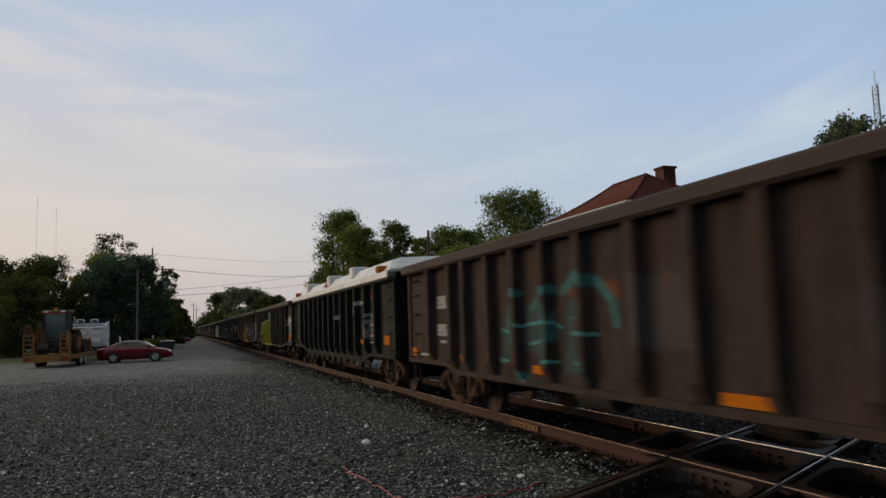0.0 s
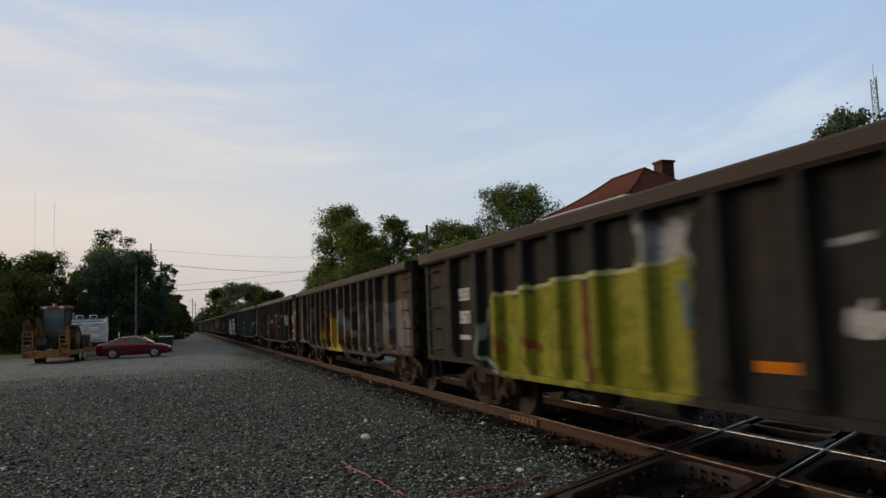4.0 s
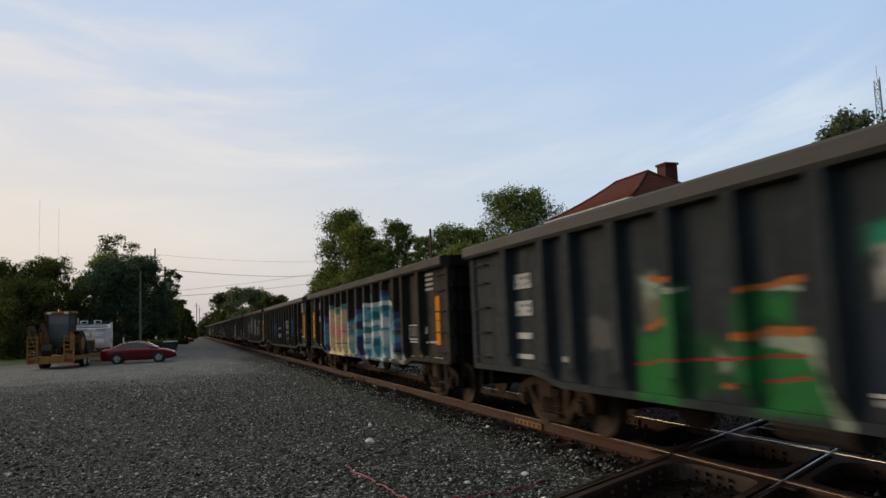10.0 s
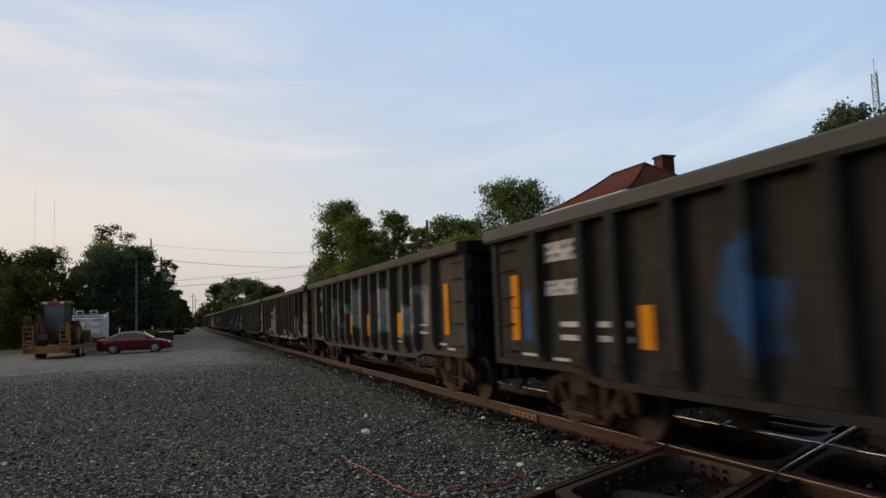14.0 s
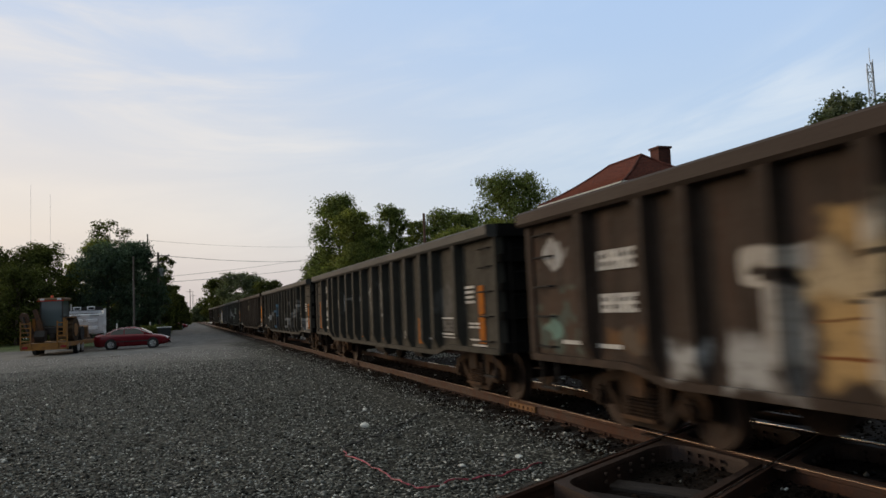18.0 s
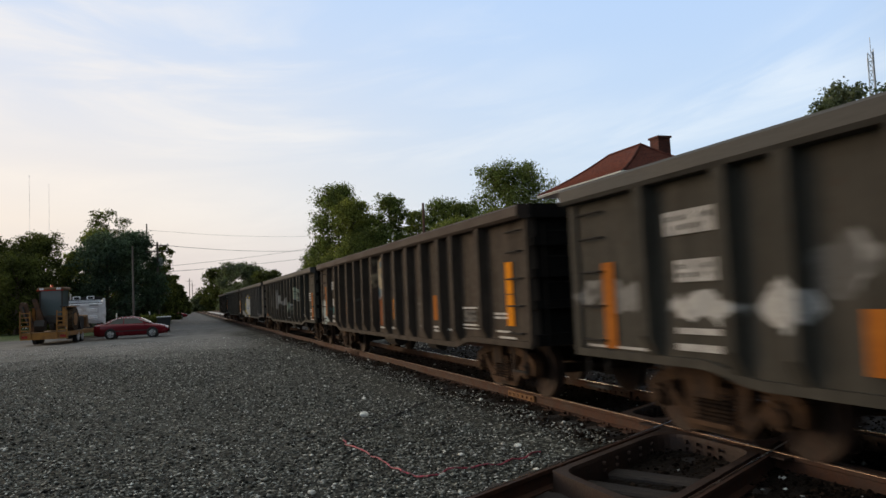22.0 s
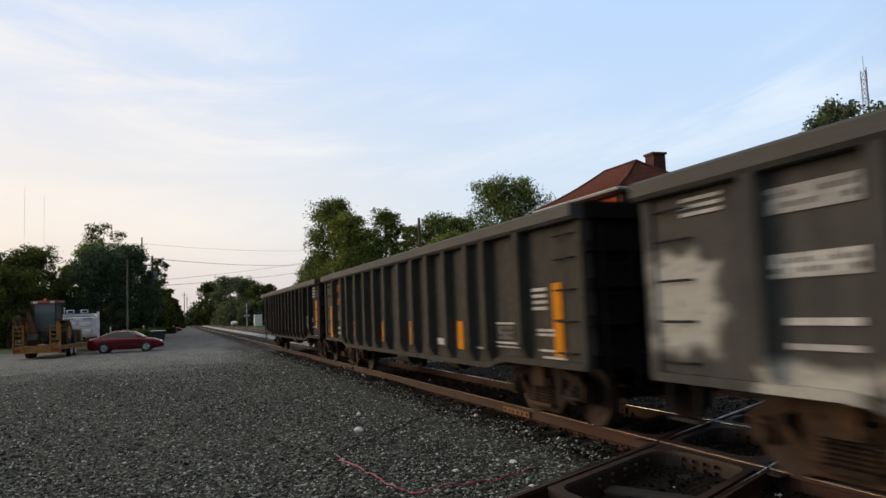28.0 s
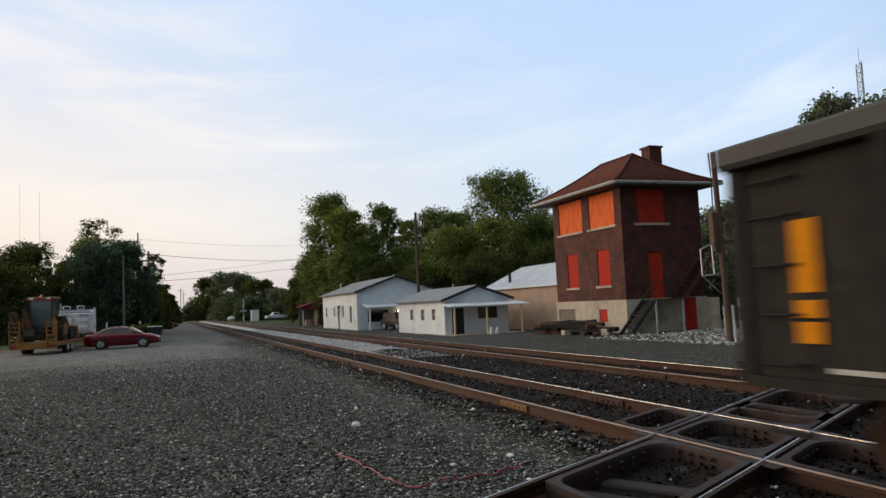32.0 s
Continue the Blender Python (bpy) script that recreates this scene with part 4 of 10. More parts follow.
def grab_set(y, s, zs, w=0.42):
    """Grab irons: bent rods standing off the side sheet."""
    def build():
        bm = bmesh.new()
        x0, x1 = s * SIDE_X, s * (SIDE_X + 0.075)
        for z in zs:
            tube(bm, (x1, y - w / 2, z), (x1, y + w / 2, z), 0.013, 6)
            for e in (-1, 1):
                tube(bm, (x0, y + e * w / 2, z), (x1, y + e * w / 2, z), 0.013, 6)
        return bm
    return build


def end_ladder(y, s, x):
    def build():
        bm = bmesh.new()
        for i in range(5):
            z = 1.05 + 0.36 * i
            tube(bm, (x - 0.2, y + s * 0.19, z), (x + 0.2, y + s * 0.19, z), 0.013, 6)
        for e in (-0.2, 0.2):
            tube(bm, (x + e, y + s * 0.19, 0.7), (x + e, y + s * 0.19, 2.6), 0.015, 6)
        return bm
    return build


def wheelset_mesh():
    bm = bmesh.new()
    for s in (-1, 1):
        c = s * 0.765
        disc(bm, (c, 0, 0), 0.42, 0.1, 28)
        disc(bm, (c - s * 0.062, 0, 0), 0.448, 0.03, 28)
        disc(bm, (c + s * 0.055, 0, 0), 0.3, 0.02, 20)
        disc(bm, (c + s * 0.09, 0, 0), 0.12, 0.08, 14)
        for i in range(3):
            a = i * 2.094
            disc(bm, (c + s * 0.135, 0.07 * math.cos(a), 0.07 * math.sin(a)), 0.018, 0.02, 6)
    tube(bm, (-0.98, 0, 0), (0.98, 0, 0), 0.08, 12)
    return bm


def side_frame(s):
    """Cast truck side: arched top, dipped lower bar, two columns beside the spring nest, a pedestal over each bearing."""
    def build():
        bm = bmesh.new()
        x0, x1 = s * 0.96, s * 1.1
        prism(bm, ((-1.12, 0.5), (-0.92, 0.56), (-0.5, 0.66), (0.5, 0.66), (0.92, 0.56), (1.12, 0.5), (1.1, 0.6), (0.95, 0.68), (0.5, 0.79), (-0.5, 0.79), (-0.95, 0.68), (-1.1, 0.6)), "x", x0, x1)
        prism(bm, ((-0.78, 0.5), (-0.42, 0.14), (0.42, 0.14), (0.78, 0.5), (0.66, 0.52), (0.36, 0.26), (-0.36, 0.26), (-0.66, 0.52)), "x", x0, x1)
        for e in (-1, 1):
            prism(bm, [(e * p, q) for p, q in ((0.3, 0.24), (0.42, 0.24), (0.5, 0.68), (0.32, 0.68))], "x", x0, x1)
            prism(bm, [(e * p, q) for p, q in ((0.7, 0.34), (0.78, 0.34), (0.82, 0.58), (0.7, 0.6))], "x", x0, x1)
            prism(bm, [(e * p, q) for p, q in ((1.01, 0.36), (1.12, 0.36), (1.13, 0.56), (0.98, 0.6))], "x", x0, x1)
            disc(bm, (s * 1.05, e * 0.89, 0.43), 0.125, 0.2, 14)
            disc(bm, (s * 1.17, e * 0.89, 0.43), 0.085, 0.05, 10)
        box(bm, min(s * 1.06, s * 1.16), max(s * 1.06, s * 1.16), -0.26, 0.26, 0.5, 0.62)
        return bm
    return build


def spring_mesh():
    """One coil spring, turned as a ribbed column."""
    bm = bmesh.new()
    rings = []
    for i in range(15):
        r = 0.085 if i % 2 else 0.06
        rings.append([bm.verts.new((r * math.cos(a * math.tau / 12), r * math.sin(a * math.tau / 12), 0.27 + i * 0.021)) for a in range(12)])
    for a, b in zip(rings, rings[1:]):
        for k in range(12):
            bm.faces.new((a[k], a[(k + 1) % 12], b[(k + 1) % 12], b[k]))
    bm.faces.new(rings[0][::-1])
    bm.faces.new(rings[-1])
    return bm


def build_truck(car, y):
    tk = piece("truck", "bolster", lambda: boxes((-1.2, 1.2, -0.17, 0.17, 0.5, 0.78), (-0.5, 0.5, -0.35, 0.35, 0.6, 0.8)), MAT["truck_steel"], car, "rusty two-axle freight truck")
    tk.matrix_basis = pose(0, y, 0)
    for s, nm in ((-1, "l"), (1, "r")):
        piece("side_frame", "side_frame_" + nm, side_frame(s), MAT["truck_steel"], tk)
        piece("spring_seat", "spring_seat_" + nm, lambda s=s: boxes((s * 1.1 - 0.1, s * 1.1 + 0.1, -0.32, 0.32, 0.22, 0.27)), MAT["truck_steel"], tk)
        for e in (-0.2, 0.0, 0.2):
            sp = piece("spring", "spring", spring_mesh, MAT["truck_steel"], tk)
            sp.matrix_basis = pose(s * 1.1, e, 0)
    for e in (-0.89, 0.89):
        w = piece("wheelset", "wheelset", wheelset_mesh, MAT["wheel"], tk)
        w.matrix_basis = pose(0, e, 0.42)
        WHEELS.append((car, w, e))
    return tk


WHEELS, CARS = [], []


def lettering(y, z, w, h):
    """Stencilled writing as a plain bar; tall writing is cut into upright blocks joined by a thin line."""
    bm = bmesh.new()
    x0, x1 = -SIDE_X - 0.02, -SIDE_X - 0.012
    if h < 0.15 or w < 0.1:
        box(bm, x0, x1, y - w / 2, y + w / 2, z - h / 2, z + h / 2)
        return bm
    n = max(2, round(w / (h * 0.85)))
    ys, zs = [y - w / 2], [z - h / 2 + h * q for q in (0.0, 0.2, 0.42, 0.58, 0.8, 1.0)]
    for i in range(n):
        ys += [y - w / 2 + w / n * (i + q) for q in (0.26, 0.62, 0.86, 1.0)]
    grid = {(i, j): bm.verts.new((x0, p, q)) for i, p in enumerate(ys[:-1]) for j, q in enumerate(zs)}
    faces = []
    for i in range(len(ys) - 2):
        for j in range(5):
            gap, hollow = i % 4 == 3, i % 4 == 1 and j in (1, 3)
            if (gap and j != 2) or (hollow and (i + j) % 3):
                continue
            faces.append(bm.faces.new([grid[c] for c in ((i, j), (i, j + 1), (i + 1, j + 1), (i + 1, j))]))
    for v in [v for v in bm.verts if not v.link_faces]:
        bm.verts.remove(v)
    r = bmesh.ops.extrude_face_region(bm, geom=faces)
    for v in r["geom"]:
        if isinstance(v, bmesh.types.BMVert):
            v.co.x = x1
    bmesh.ops.recalc_face_normals(bm, faces=bm.faces[:])
    return bm


def gondola(k, body_mat, chord_mat, label, panels=(), marks=()):
    """A steel gondola car; y runs from its leading end backwards, z = 0 is the rail top."""
    car = thing("gondola_car", label, "freight car", None, "cars of the train")
    for s, nm in ((-1, "l"), (1, "r")):
        piece("side_sheet", "side_sheet_" + nm, side_sheet(s), body_mat, car)
        piece("top_chord", "top_chord_" + nm, top_chord(s), chord_mat, car, "worn rolled top rail")
        piece("side_sill", "side_sill_" + nm, side_sill(s), body_mat, car)
        for y in LID_RIBS if k == 1 else RIBS:
            piece("rib", "rib_%s_%g" % (nm, y), rib(y, s), body_mat, car)
    for y, s, nm in ((0.0, -1, "f"), (BODY, 1, "b")):
        piece("corner_post", "corner_post_" + nm, lambda y=y, s=s: boxes((-SIDE_X - 0.05, -SIDE_X + 0.1, min(y - s * 0.12, y + s * 0.02), max(y - s * 0.12, y + s * 0.02), SILL_Z, TOP_Z - 0.2)), body_mat, car)
        piece("end_wall", "end_wall_" + nm, end_wall(y, s), MAT["end_shade"], car, "end wall coloured near black for the shade between cars")
        for i, (z, hh) in enumerate(((SILL_Z, 0.16), (1.4, 0.12), (1.85, 0.12), (2.3, 0.12), (TOP_Z - 0.2, 0.2))):
            piece("end_beam", "end_beam_%s%d" % (nm, i), end_beam(y, s, z, hh), MAT["end_shade"], car)
        piece("end_ladder", "end_ladder_" + nm, end_ladder(y, s, -1.15 if nm == "f" else 1.15), MAT["end_shade"], car)
        yy = 0.45 if nm == "f" else BODY - 0.45
        for i, z in enumerate((1.05, 1.45, 1.85, 2.25, 2.55)):
            piece("grab_iron", "grab_%s%d" % (nm, i), grab_set(yy, -1, (z,)), MAT["grab"], car)
        piece("stirrup", "stirrup_" + nm, lambda y=yy: boxes((-1.53, -1.5, y - 0.22, y - 0.2, 0.5, 0.95), (-1.53, -1.5, y + 0.2, y + 0.22, 0.5, 0.95), (-1.54, -1.49, y - 0.22, y + 0.22, 0.48, 0.51)), MAT["grab"], car)
        piece("coupler", "coupler_" + nm, lambda y=y, s=s: boxes((-0.13, 0.13, min(y, y + s * 0.62), max(y, y + s * 0.62), 0.76, 0.98), (-0.2, 0.2, min(y + s * 0.4, y + s * 0.64), max(y + s * 0.4, y + s * 0.64), 0.72, 1.02)), MAT["truck_steel"], car)
        piece("air_hose", "hose_" + nm, lambda y=y, s=s: tube(tube(bmesh.new(), (0.35, y, 0.8), (0.3, y + s * 0.35, 0.5), 0.03), (0.3, y + s * 0.35, 0.5), (0.18, y + s * 0.66, 0.5), 0.03), MAT["tyre"], car)
    piece("floor", "car_floor", lambda: boxes((-1.43, 1.43, 0.06, BODY - 0.06, 1.0, 1.08)), MAT["steel"], car)
    piece("centre_sill", "centre_sill", lambda: boxes((-0.3, 0.3, 0.3, BODY - 0.3, 0.7, 0.99)), MAT["steel"], car)
    for i in range(5):
        piece("crossbearer", "bearer_%d" % i, lambda i=i: boxes((-1.42, 1.42, 4.1 + i * 2 - 0.08, 4.1 + i * 2 + 0.08, 0.76, 1.0)), MAT["steel"], car)
    piece("brake_cylinder", "brake_cyl", lambda: disc(bmesh.new(), (-0.7, 6.4, 0.62), 0.17, 0.6, 14, "y"), MAT["steel"], car)
    piece("air_tank", "air_tank", lambda: disc(bmesh.new(), (-0.75, 9.6, 0.6), 0.2, 0.9, 14, "y"), MAT["steel"], car)
    for y in (1.95, BODY - 1.95):
        build_truck(car, y)
    for y, z0, z1, w, mt in panels:
        x = SIDE_X + 0.016
        piece("reflector_panel", "bar_%g_%g_%g_%g" % (y, z0, z1, w), lambda: soft_box(-x - 0.006, -x, y - w / 2, y + w / 2, z0, z1, 0.002), MAT[mt], car, "orange reflective panel")
    for y, z, w, hh, mt in marks:
        piece("stencil_bar", "mark_%g_%g_%g_%g" % (y, z, w, hh), lambda: lettering(y, z, w, hh), MAT[mt], car)
    CARS.append((k, car))
    return car


def lid_mesh():
    """Fibreglass cover: steep flanks, a flat vault, short raised cross ridges, sloped ends."""
    bm = bmesh.new()
    prof = ((-1.7, -0.14), (-1.7, 0.0), (-1.6, 0.05), (-1.42, 0.3), (-1.2, 0.36), (-0.6, 0.39), (0, 0.4), (0.6, 0.39), (1.2, 0.36), (1.42, 0.3), (1.6, 0.05), (1.7, 0.0), (1.7, -0.14))
    ys = [-0.02, 0.15, 0.5, 0.9, 1.3, 1.7]
    for c in (2.6, 6.2, 9.9, 13.5):
        ys += [c - 0.34, c - 0.28, c + 0.28, c + 0.34]
    ys += [BODY - 1.7, BODY - 1.3, BODY - 0.9, BODY - 0.6, BODY - 0.45, BODY - 0.3]
    ys = sorted(ys)
    rows = []
    for y in ys:
        end = max(0.12, min(1.0, (min(y, BODY - 0.3 - y) + 0.12) / 0.6))
        ridge = 0.015 if min(abs(y - c) for c in (2.6, 6.2, 9.9, 13.5)) < 0.3 else 0.0
        rows.append([bm.verts.new((x, y, TOP_Z + 0.012 + (z * end + (ridge if z > 0.3 else 0.0) if z > 0.06 else z))) for x, z in prof])
    for a, b in zip(rows, rows[1:]):
        for i in range(len(prof) - 1):
            bm.faces.new((a[i], a[i + 1], b[i + 1], b[i]))
    bm.faces.new(rows[0])
    bm.faces.new(rows[-1])
    bmesh.ops.recalc_face_normals(bm, faces=bm.faces[:])
    return bm


def bars(ys, mt="orange", z0=0.97, z1=1.45, w=0.27):
    return [(y, z0, z1, w, mt) for y in ys]


def split_bar(y, z, mt="orange", w=0.24):
    return [(y, z, z + 0.47, w, mt), (y, z + 0.484, z + 0.96, w, mt)]


def stencil(mt="white_paint", low=True):
    """Lettering near the trailing end, as plain bars."""
    res = [(14.02, 2.41, 0.9, 0.26, mt), (14.02, 1.93, 0.92, 0.2, mt)]
    if low:
        res += [(13.78, 1.45, 0.6, 0.07, mt), (13.78, 1.28, 0.6, 0.07, mt), (12.8, 1.45, 0.7, 0.07, mt), (12.8, 1.28, 0.7, 0.07, mt), (15.0, 1.02, 0.5, 0.04, mt), (14.1, 0.99, 0.42, 0.04, mt)]
    return res


def head_lines(z, mt="white_paint"):
    if z > 2.2:
        return [(1.2, z + 0.22 - i * 0.1, 0.5, 0.05, "dull_white") for i in range(4)]
    return [(1.2, z - i * 0.085, 0.4, 0.045, mt) for i in range(4)]


FOOT_LINES = [(1.05, 1.33, 0.5, 0.035, "white_paint"), (1.05, 1.27, 0.5, 0.035, "white_paint"), (0.85, 0.97, 0.6, 0.03, "white_paint"), (3.35, 1.02, 0.42, 0.035, "dull_white")]
BOX_MARK = [(2.35, 1.42, 0.62, 0.03, "white_paint"), (2.36, 1.28, 0.56, 0.2, "faint"), (2.25, 1.13, 0.86, 0.03, "white_paint"), (2.25, 1.07, 0.8, 0.022, "dull_white"), (1.86, 1.3, 0.22, 0.17, "dull_white"), (1.0, 1.06, 0.5, 0.03, "white_paint")]
HIGH_MARKS = [(2.4, 1.6, 0.62, 0.025, "white_paint"), (2.7, 1.45, 0.03, 0.29, "dull_white"), (2.1, 1.45, 0.03, 0.29, "dull_white"), (2.4, 1.46, 0.5, 0.2, "faint"), (2.4, 1.3, 0.64, 0.035, "white_paint"), (2.0, 1.24, 1.3, 0.03, "white_paint"), (1.52, 1.49, 0.26, 0.14, "dull_white"), (1.7, 0.94, 0.48, 0.05, "white_paint"), (2.4, 0.92, 0.35, 0.04, "dull_white"), (1.0, 1.25, 0.5, 0.04, "white_paint"), (0.77, 0.93, 0.5, 0.05, "white_paint")]
PLATE = [(5.2, 1.08, 0.36, 0.12, "white_paint")]


BROWN, DARK, GREEN, SLATE = ((0.031, 0.0222, 0.0165), (0.054, 0.0388, 0.0292)), ((0.0168, 0.0156, 0.013), (0.0295, 0.0266, 0.022)), ((0.0064, 0.0084, 0.0072), (0.011, 0.0138, 0.0115)), ((0.0195, 0.0258, 0.028), (0.033, 0.0415, 0.0445))
OLIVE = ((0.037, 0.0348, 0.0278), (0.056, 0.052, 0.042))
RUST = (0.07, 0.032, 0.017)
CHORDS = {
    "brown": surf("brown_chord", (0.038, 0.028, 0.022), (0.062, 0.047, 0.038), 3.0, 0.75, spec=0.2, bump=0.2, stretch=(1, 0.4, 1)),
    "grey": surf("grey_chord", (0.052, 0.051, 0.046), (0.085, 0.082, 0.074), 3.0, 0.7, spec=0.2, bump=0.2, stretch=(1, 0.4, 1)),
    "dark": surf("dark_chord", (0.024, 0.023, 0.021), (0.042, 0.04, 0.036), 3.0, 0.7, spec=0.2, bump=0.2, stretch=(1, 0.4, 1)),
}
TEAL, TEAL2 = (0.045, 0.16, 0.15), (0.07, 0.24, 0.225)
PALE, PALE2, DUSK = (0.36, 0.36, 0.34), (0.26, 0.255, 0.24), (0.1, 0.098, 0.09)
CHALK = (0.33, 0.33, 0.315)
TAN, TAN2, SAND = (0.24, 0.19, 0.125), (0.32, 0.26, 0.17), (0.13, 0.1, 0.07)
YEL, YEL2, LIME, LIME2 = (0.36, 0.25, 0.015), (0.42, 0.32, 0.03), (0.17, 0.17, 0.011), (0.235, 0.225, 0.026)
REDD, BLUE, BLUE2, AQUA, AQUA2 = (0.2, 0.02, 0.018), (0.012, 0.05, 0.15), (0.02, 0.08, 0.2), (0.1, 0.27, 0.33), (0.2, 0.38, 0.42)
ORNG, SAGE, PINK, LILAC = (0.2, 0.06, 0.018), (0.2, 0.25, 0.19), (0.42, 0.19, 0.17), (0.07, 0.07, 0.2)
YELGRN, WORN, WASH = (0.3, 0.3, 0.05), (0.27, 0.26, 0.235), (0.5, 0.48, 0.42)


def swipe(colour, half_width, power, *points):
    """One pull of the spray can through the points (along the car, height)."""
    return [("l", a[0], b[0], a[1], b[1], colour, half_width, power) for a, b in zip(points, points[1:])]


# sprayed pieces, stroke by stroke
def teal_script():
    art = []
    art += [("c", 9.63, 10.38, 1.21, 1.94, TEAL, TEAL, 0.3)]
    art += [("c", 8.68, 9.22, 0.91, 1.88, TEAL, TEAL, 0.35)]
    art += [("c", 10.62, 11.27, 1.05, 1.64, TEAL, TEAL, 0.25)]
    art += [("c", 8.83, 9.16, 1.92, 2.04, ORNG, ORNG, 0.9)]
    art += [("c", 8.01, 8.25, 1.89, 2.02, ORNG, ORNG, 0.8)]
    art += swipe(TEAL, 0.07, 0.75, (10.51, 2.06), (10.89, 2.06), (11.02, 1.65), (10.96, 1.29), (10.76, 0.89), (10.45, 0.81))
    art += swipe(TEAL, 0.06, 0.8, (10.18, 1.85), (9.81, 2.04), (9.52, 2.04))
    art += swipe(TEAL, 0.07, 0.75, (9.32, 2.00), (8.99, 2.16), (8.71, 2.18), (8.41, 2.06), (8.16, 1.87), (8.05, 1.59))
    art += swipe(TEAL, 0.06, 0.5, (9.61, 1.82), (9.55, 1.42), (9.84, 0.96))
    art += swipe(TEAL2, 0.022, 1, (11.30, 1.54), (10.85, 1.46))
    art += swipe(TEAL2, 0.022, 1, (11.35, 1.06), (11.06, 1.05))
    art += swipe(TEAL2, 0.022, 1, (10.51, 1.60), (9.63, 1.62), (9.37, 1.54))
    art += swipe(TEAL2, 0.022, 1, (10.32, 1.32), (9.65, 1.38))
    art += swipe(TEAL2, 0.022, 1, (9.83, 1.11), (9.46, 1.09))
    art += swipe(TEAL2, 0.022, 1, (9.09, 1.48), (8.47, 1.45))
    art += swipe(TEAL2, 0.022, 1, (9.04, 1.10), (8.71, 1.11))
    art += swipe(TEAL2, 0.022, 1, (9.04, 1.66), (8.75, 1.66))
    art += swipe(TEAL2, 0.022, 1, (10.23, 0.93), (9.84, 0.95))
    return art


def yellow_letters():
    art = []
    art += [("c", 9.76, 10.42, 1.57, 2.20, YELGRN, YELGRN, 0.95)]
    art += [("c", 9.83, 10.49, 0.82, 1.61, YEL, YEL, 0.95)]
    art += [("c", 8.74, 9.44, 0.68, 2.19, YEL2, YEL2, 1)]
    art += [("c", 8.35, 8.76, 0.66, 1.87, YEL, YEL, 0.95)]
    art += [("c", 7.48, 8.53, 0.67, 1.14, YEL2, YEL2, 0.95)]
    art += [("c", 7.81, 8.29, 1.31, 1.62, (0.3, 0.17, 0.03), (0.3, 0.17, 0.03), 0.8)]
    art += [("b", 7.35, 7.76, 1.20, 2.02, PALE2, DUSK, 0.85)]
    art += [("c", 7.79, 8.13, 1.59, 1.72, PALE, PALE, 0.8)]
    art += [("c", 7.82, 8.18, 1.98, 2.14, ORNG, ORNG, 0.6)]
    art += [("e", 6.62, 7.19, 1.89, 2.13, (0.02, 0.21, 0.12), (0.02, 0.21, 0.12), 1)]
    art += [("b", 6.37, 7.24, 1.34, 1.77, TAN, PALE2, 0.85)]
    art += [("c", 6.45, 7.13, 1.05, 1.35, (0.32, 0.18, 0.08), (0.32, 0.18, 0.08), 0.9)]
    art += [("c", 6.65, 6.86, 1.33, 1.44, DARK[0], DARK[0], 0.8)]
    art += [("c", 5.87, 6.33, 1.92, 2.07, PALE2, PALE2, 0.75)]
    art += [("c", 5.91, 6.30, 1.45, 1.67, TAN, TAN, 0.7)]
    art += [("b", 4.66, 5.28, 1.17, 2.23, SAND, TAN, 0.65)]
    art += [("c", 6.82, 7.15, 0.93, 0.97, PALE2, PALE2, 0.9)]
    art += swipe(REDD, 0.03, 1, (10.34, 2.19), (9.78, 2.17))
    art += swipe(REDD, 0.035, 1, (9.82, 1.62), (10.36, 1.64), (10.28, 1.26), (10.48, 0.95))
    art += swipe(REDD, 0.03, 1, (9.32, 2.14), (9.00, 2.22), (8.66, 2.23))
    art += swipe(REDD, 0.03, 1, (9.84, 1.92), (9.40, 1.91))
    art += swipe(REDD, 0.05, 1, (9.65, 1.41), (9.53, 1.21), (9.15, 1.27))
    art += swipe(REDD, 0.03, 1, (8.65, 1.82), (8.32, 1.83))
    art += swipe(REDD, 0.025, 1, (8.18, 1.13), (7.82, 1.18))
    art += swipe(PALE, 0.06, 1, (7.99, 2.46), (7.71, 2.48))
    art += swipe(PALE2, 0.05, 1, (7.81, 2.54), (7.55, 2.56))
    art += swipe(PALE, 0.05, 1, (7.96, 2.11), (7.58, 2.13))
    art += swipe(PALE2, 0.06, 0.7, (5.58, 1.36), (5.34, 1.11), (5.12, 1.19))
    art += swipe(SAND, 0.08, 0.7, (5.58, 1.94), (5.35, 2.09), (5.05, 2.10))
    return art


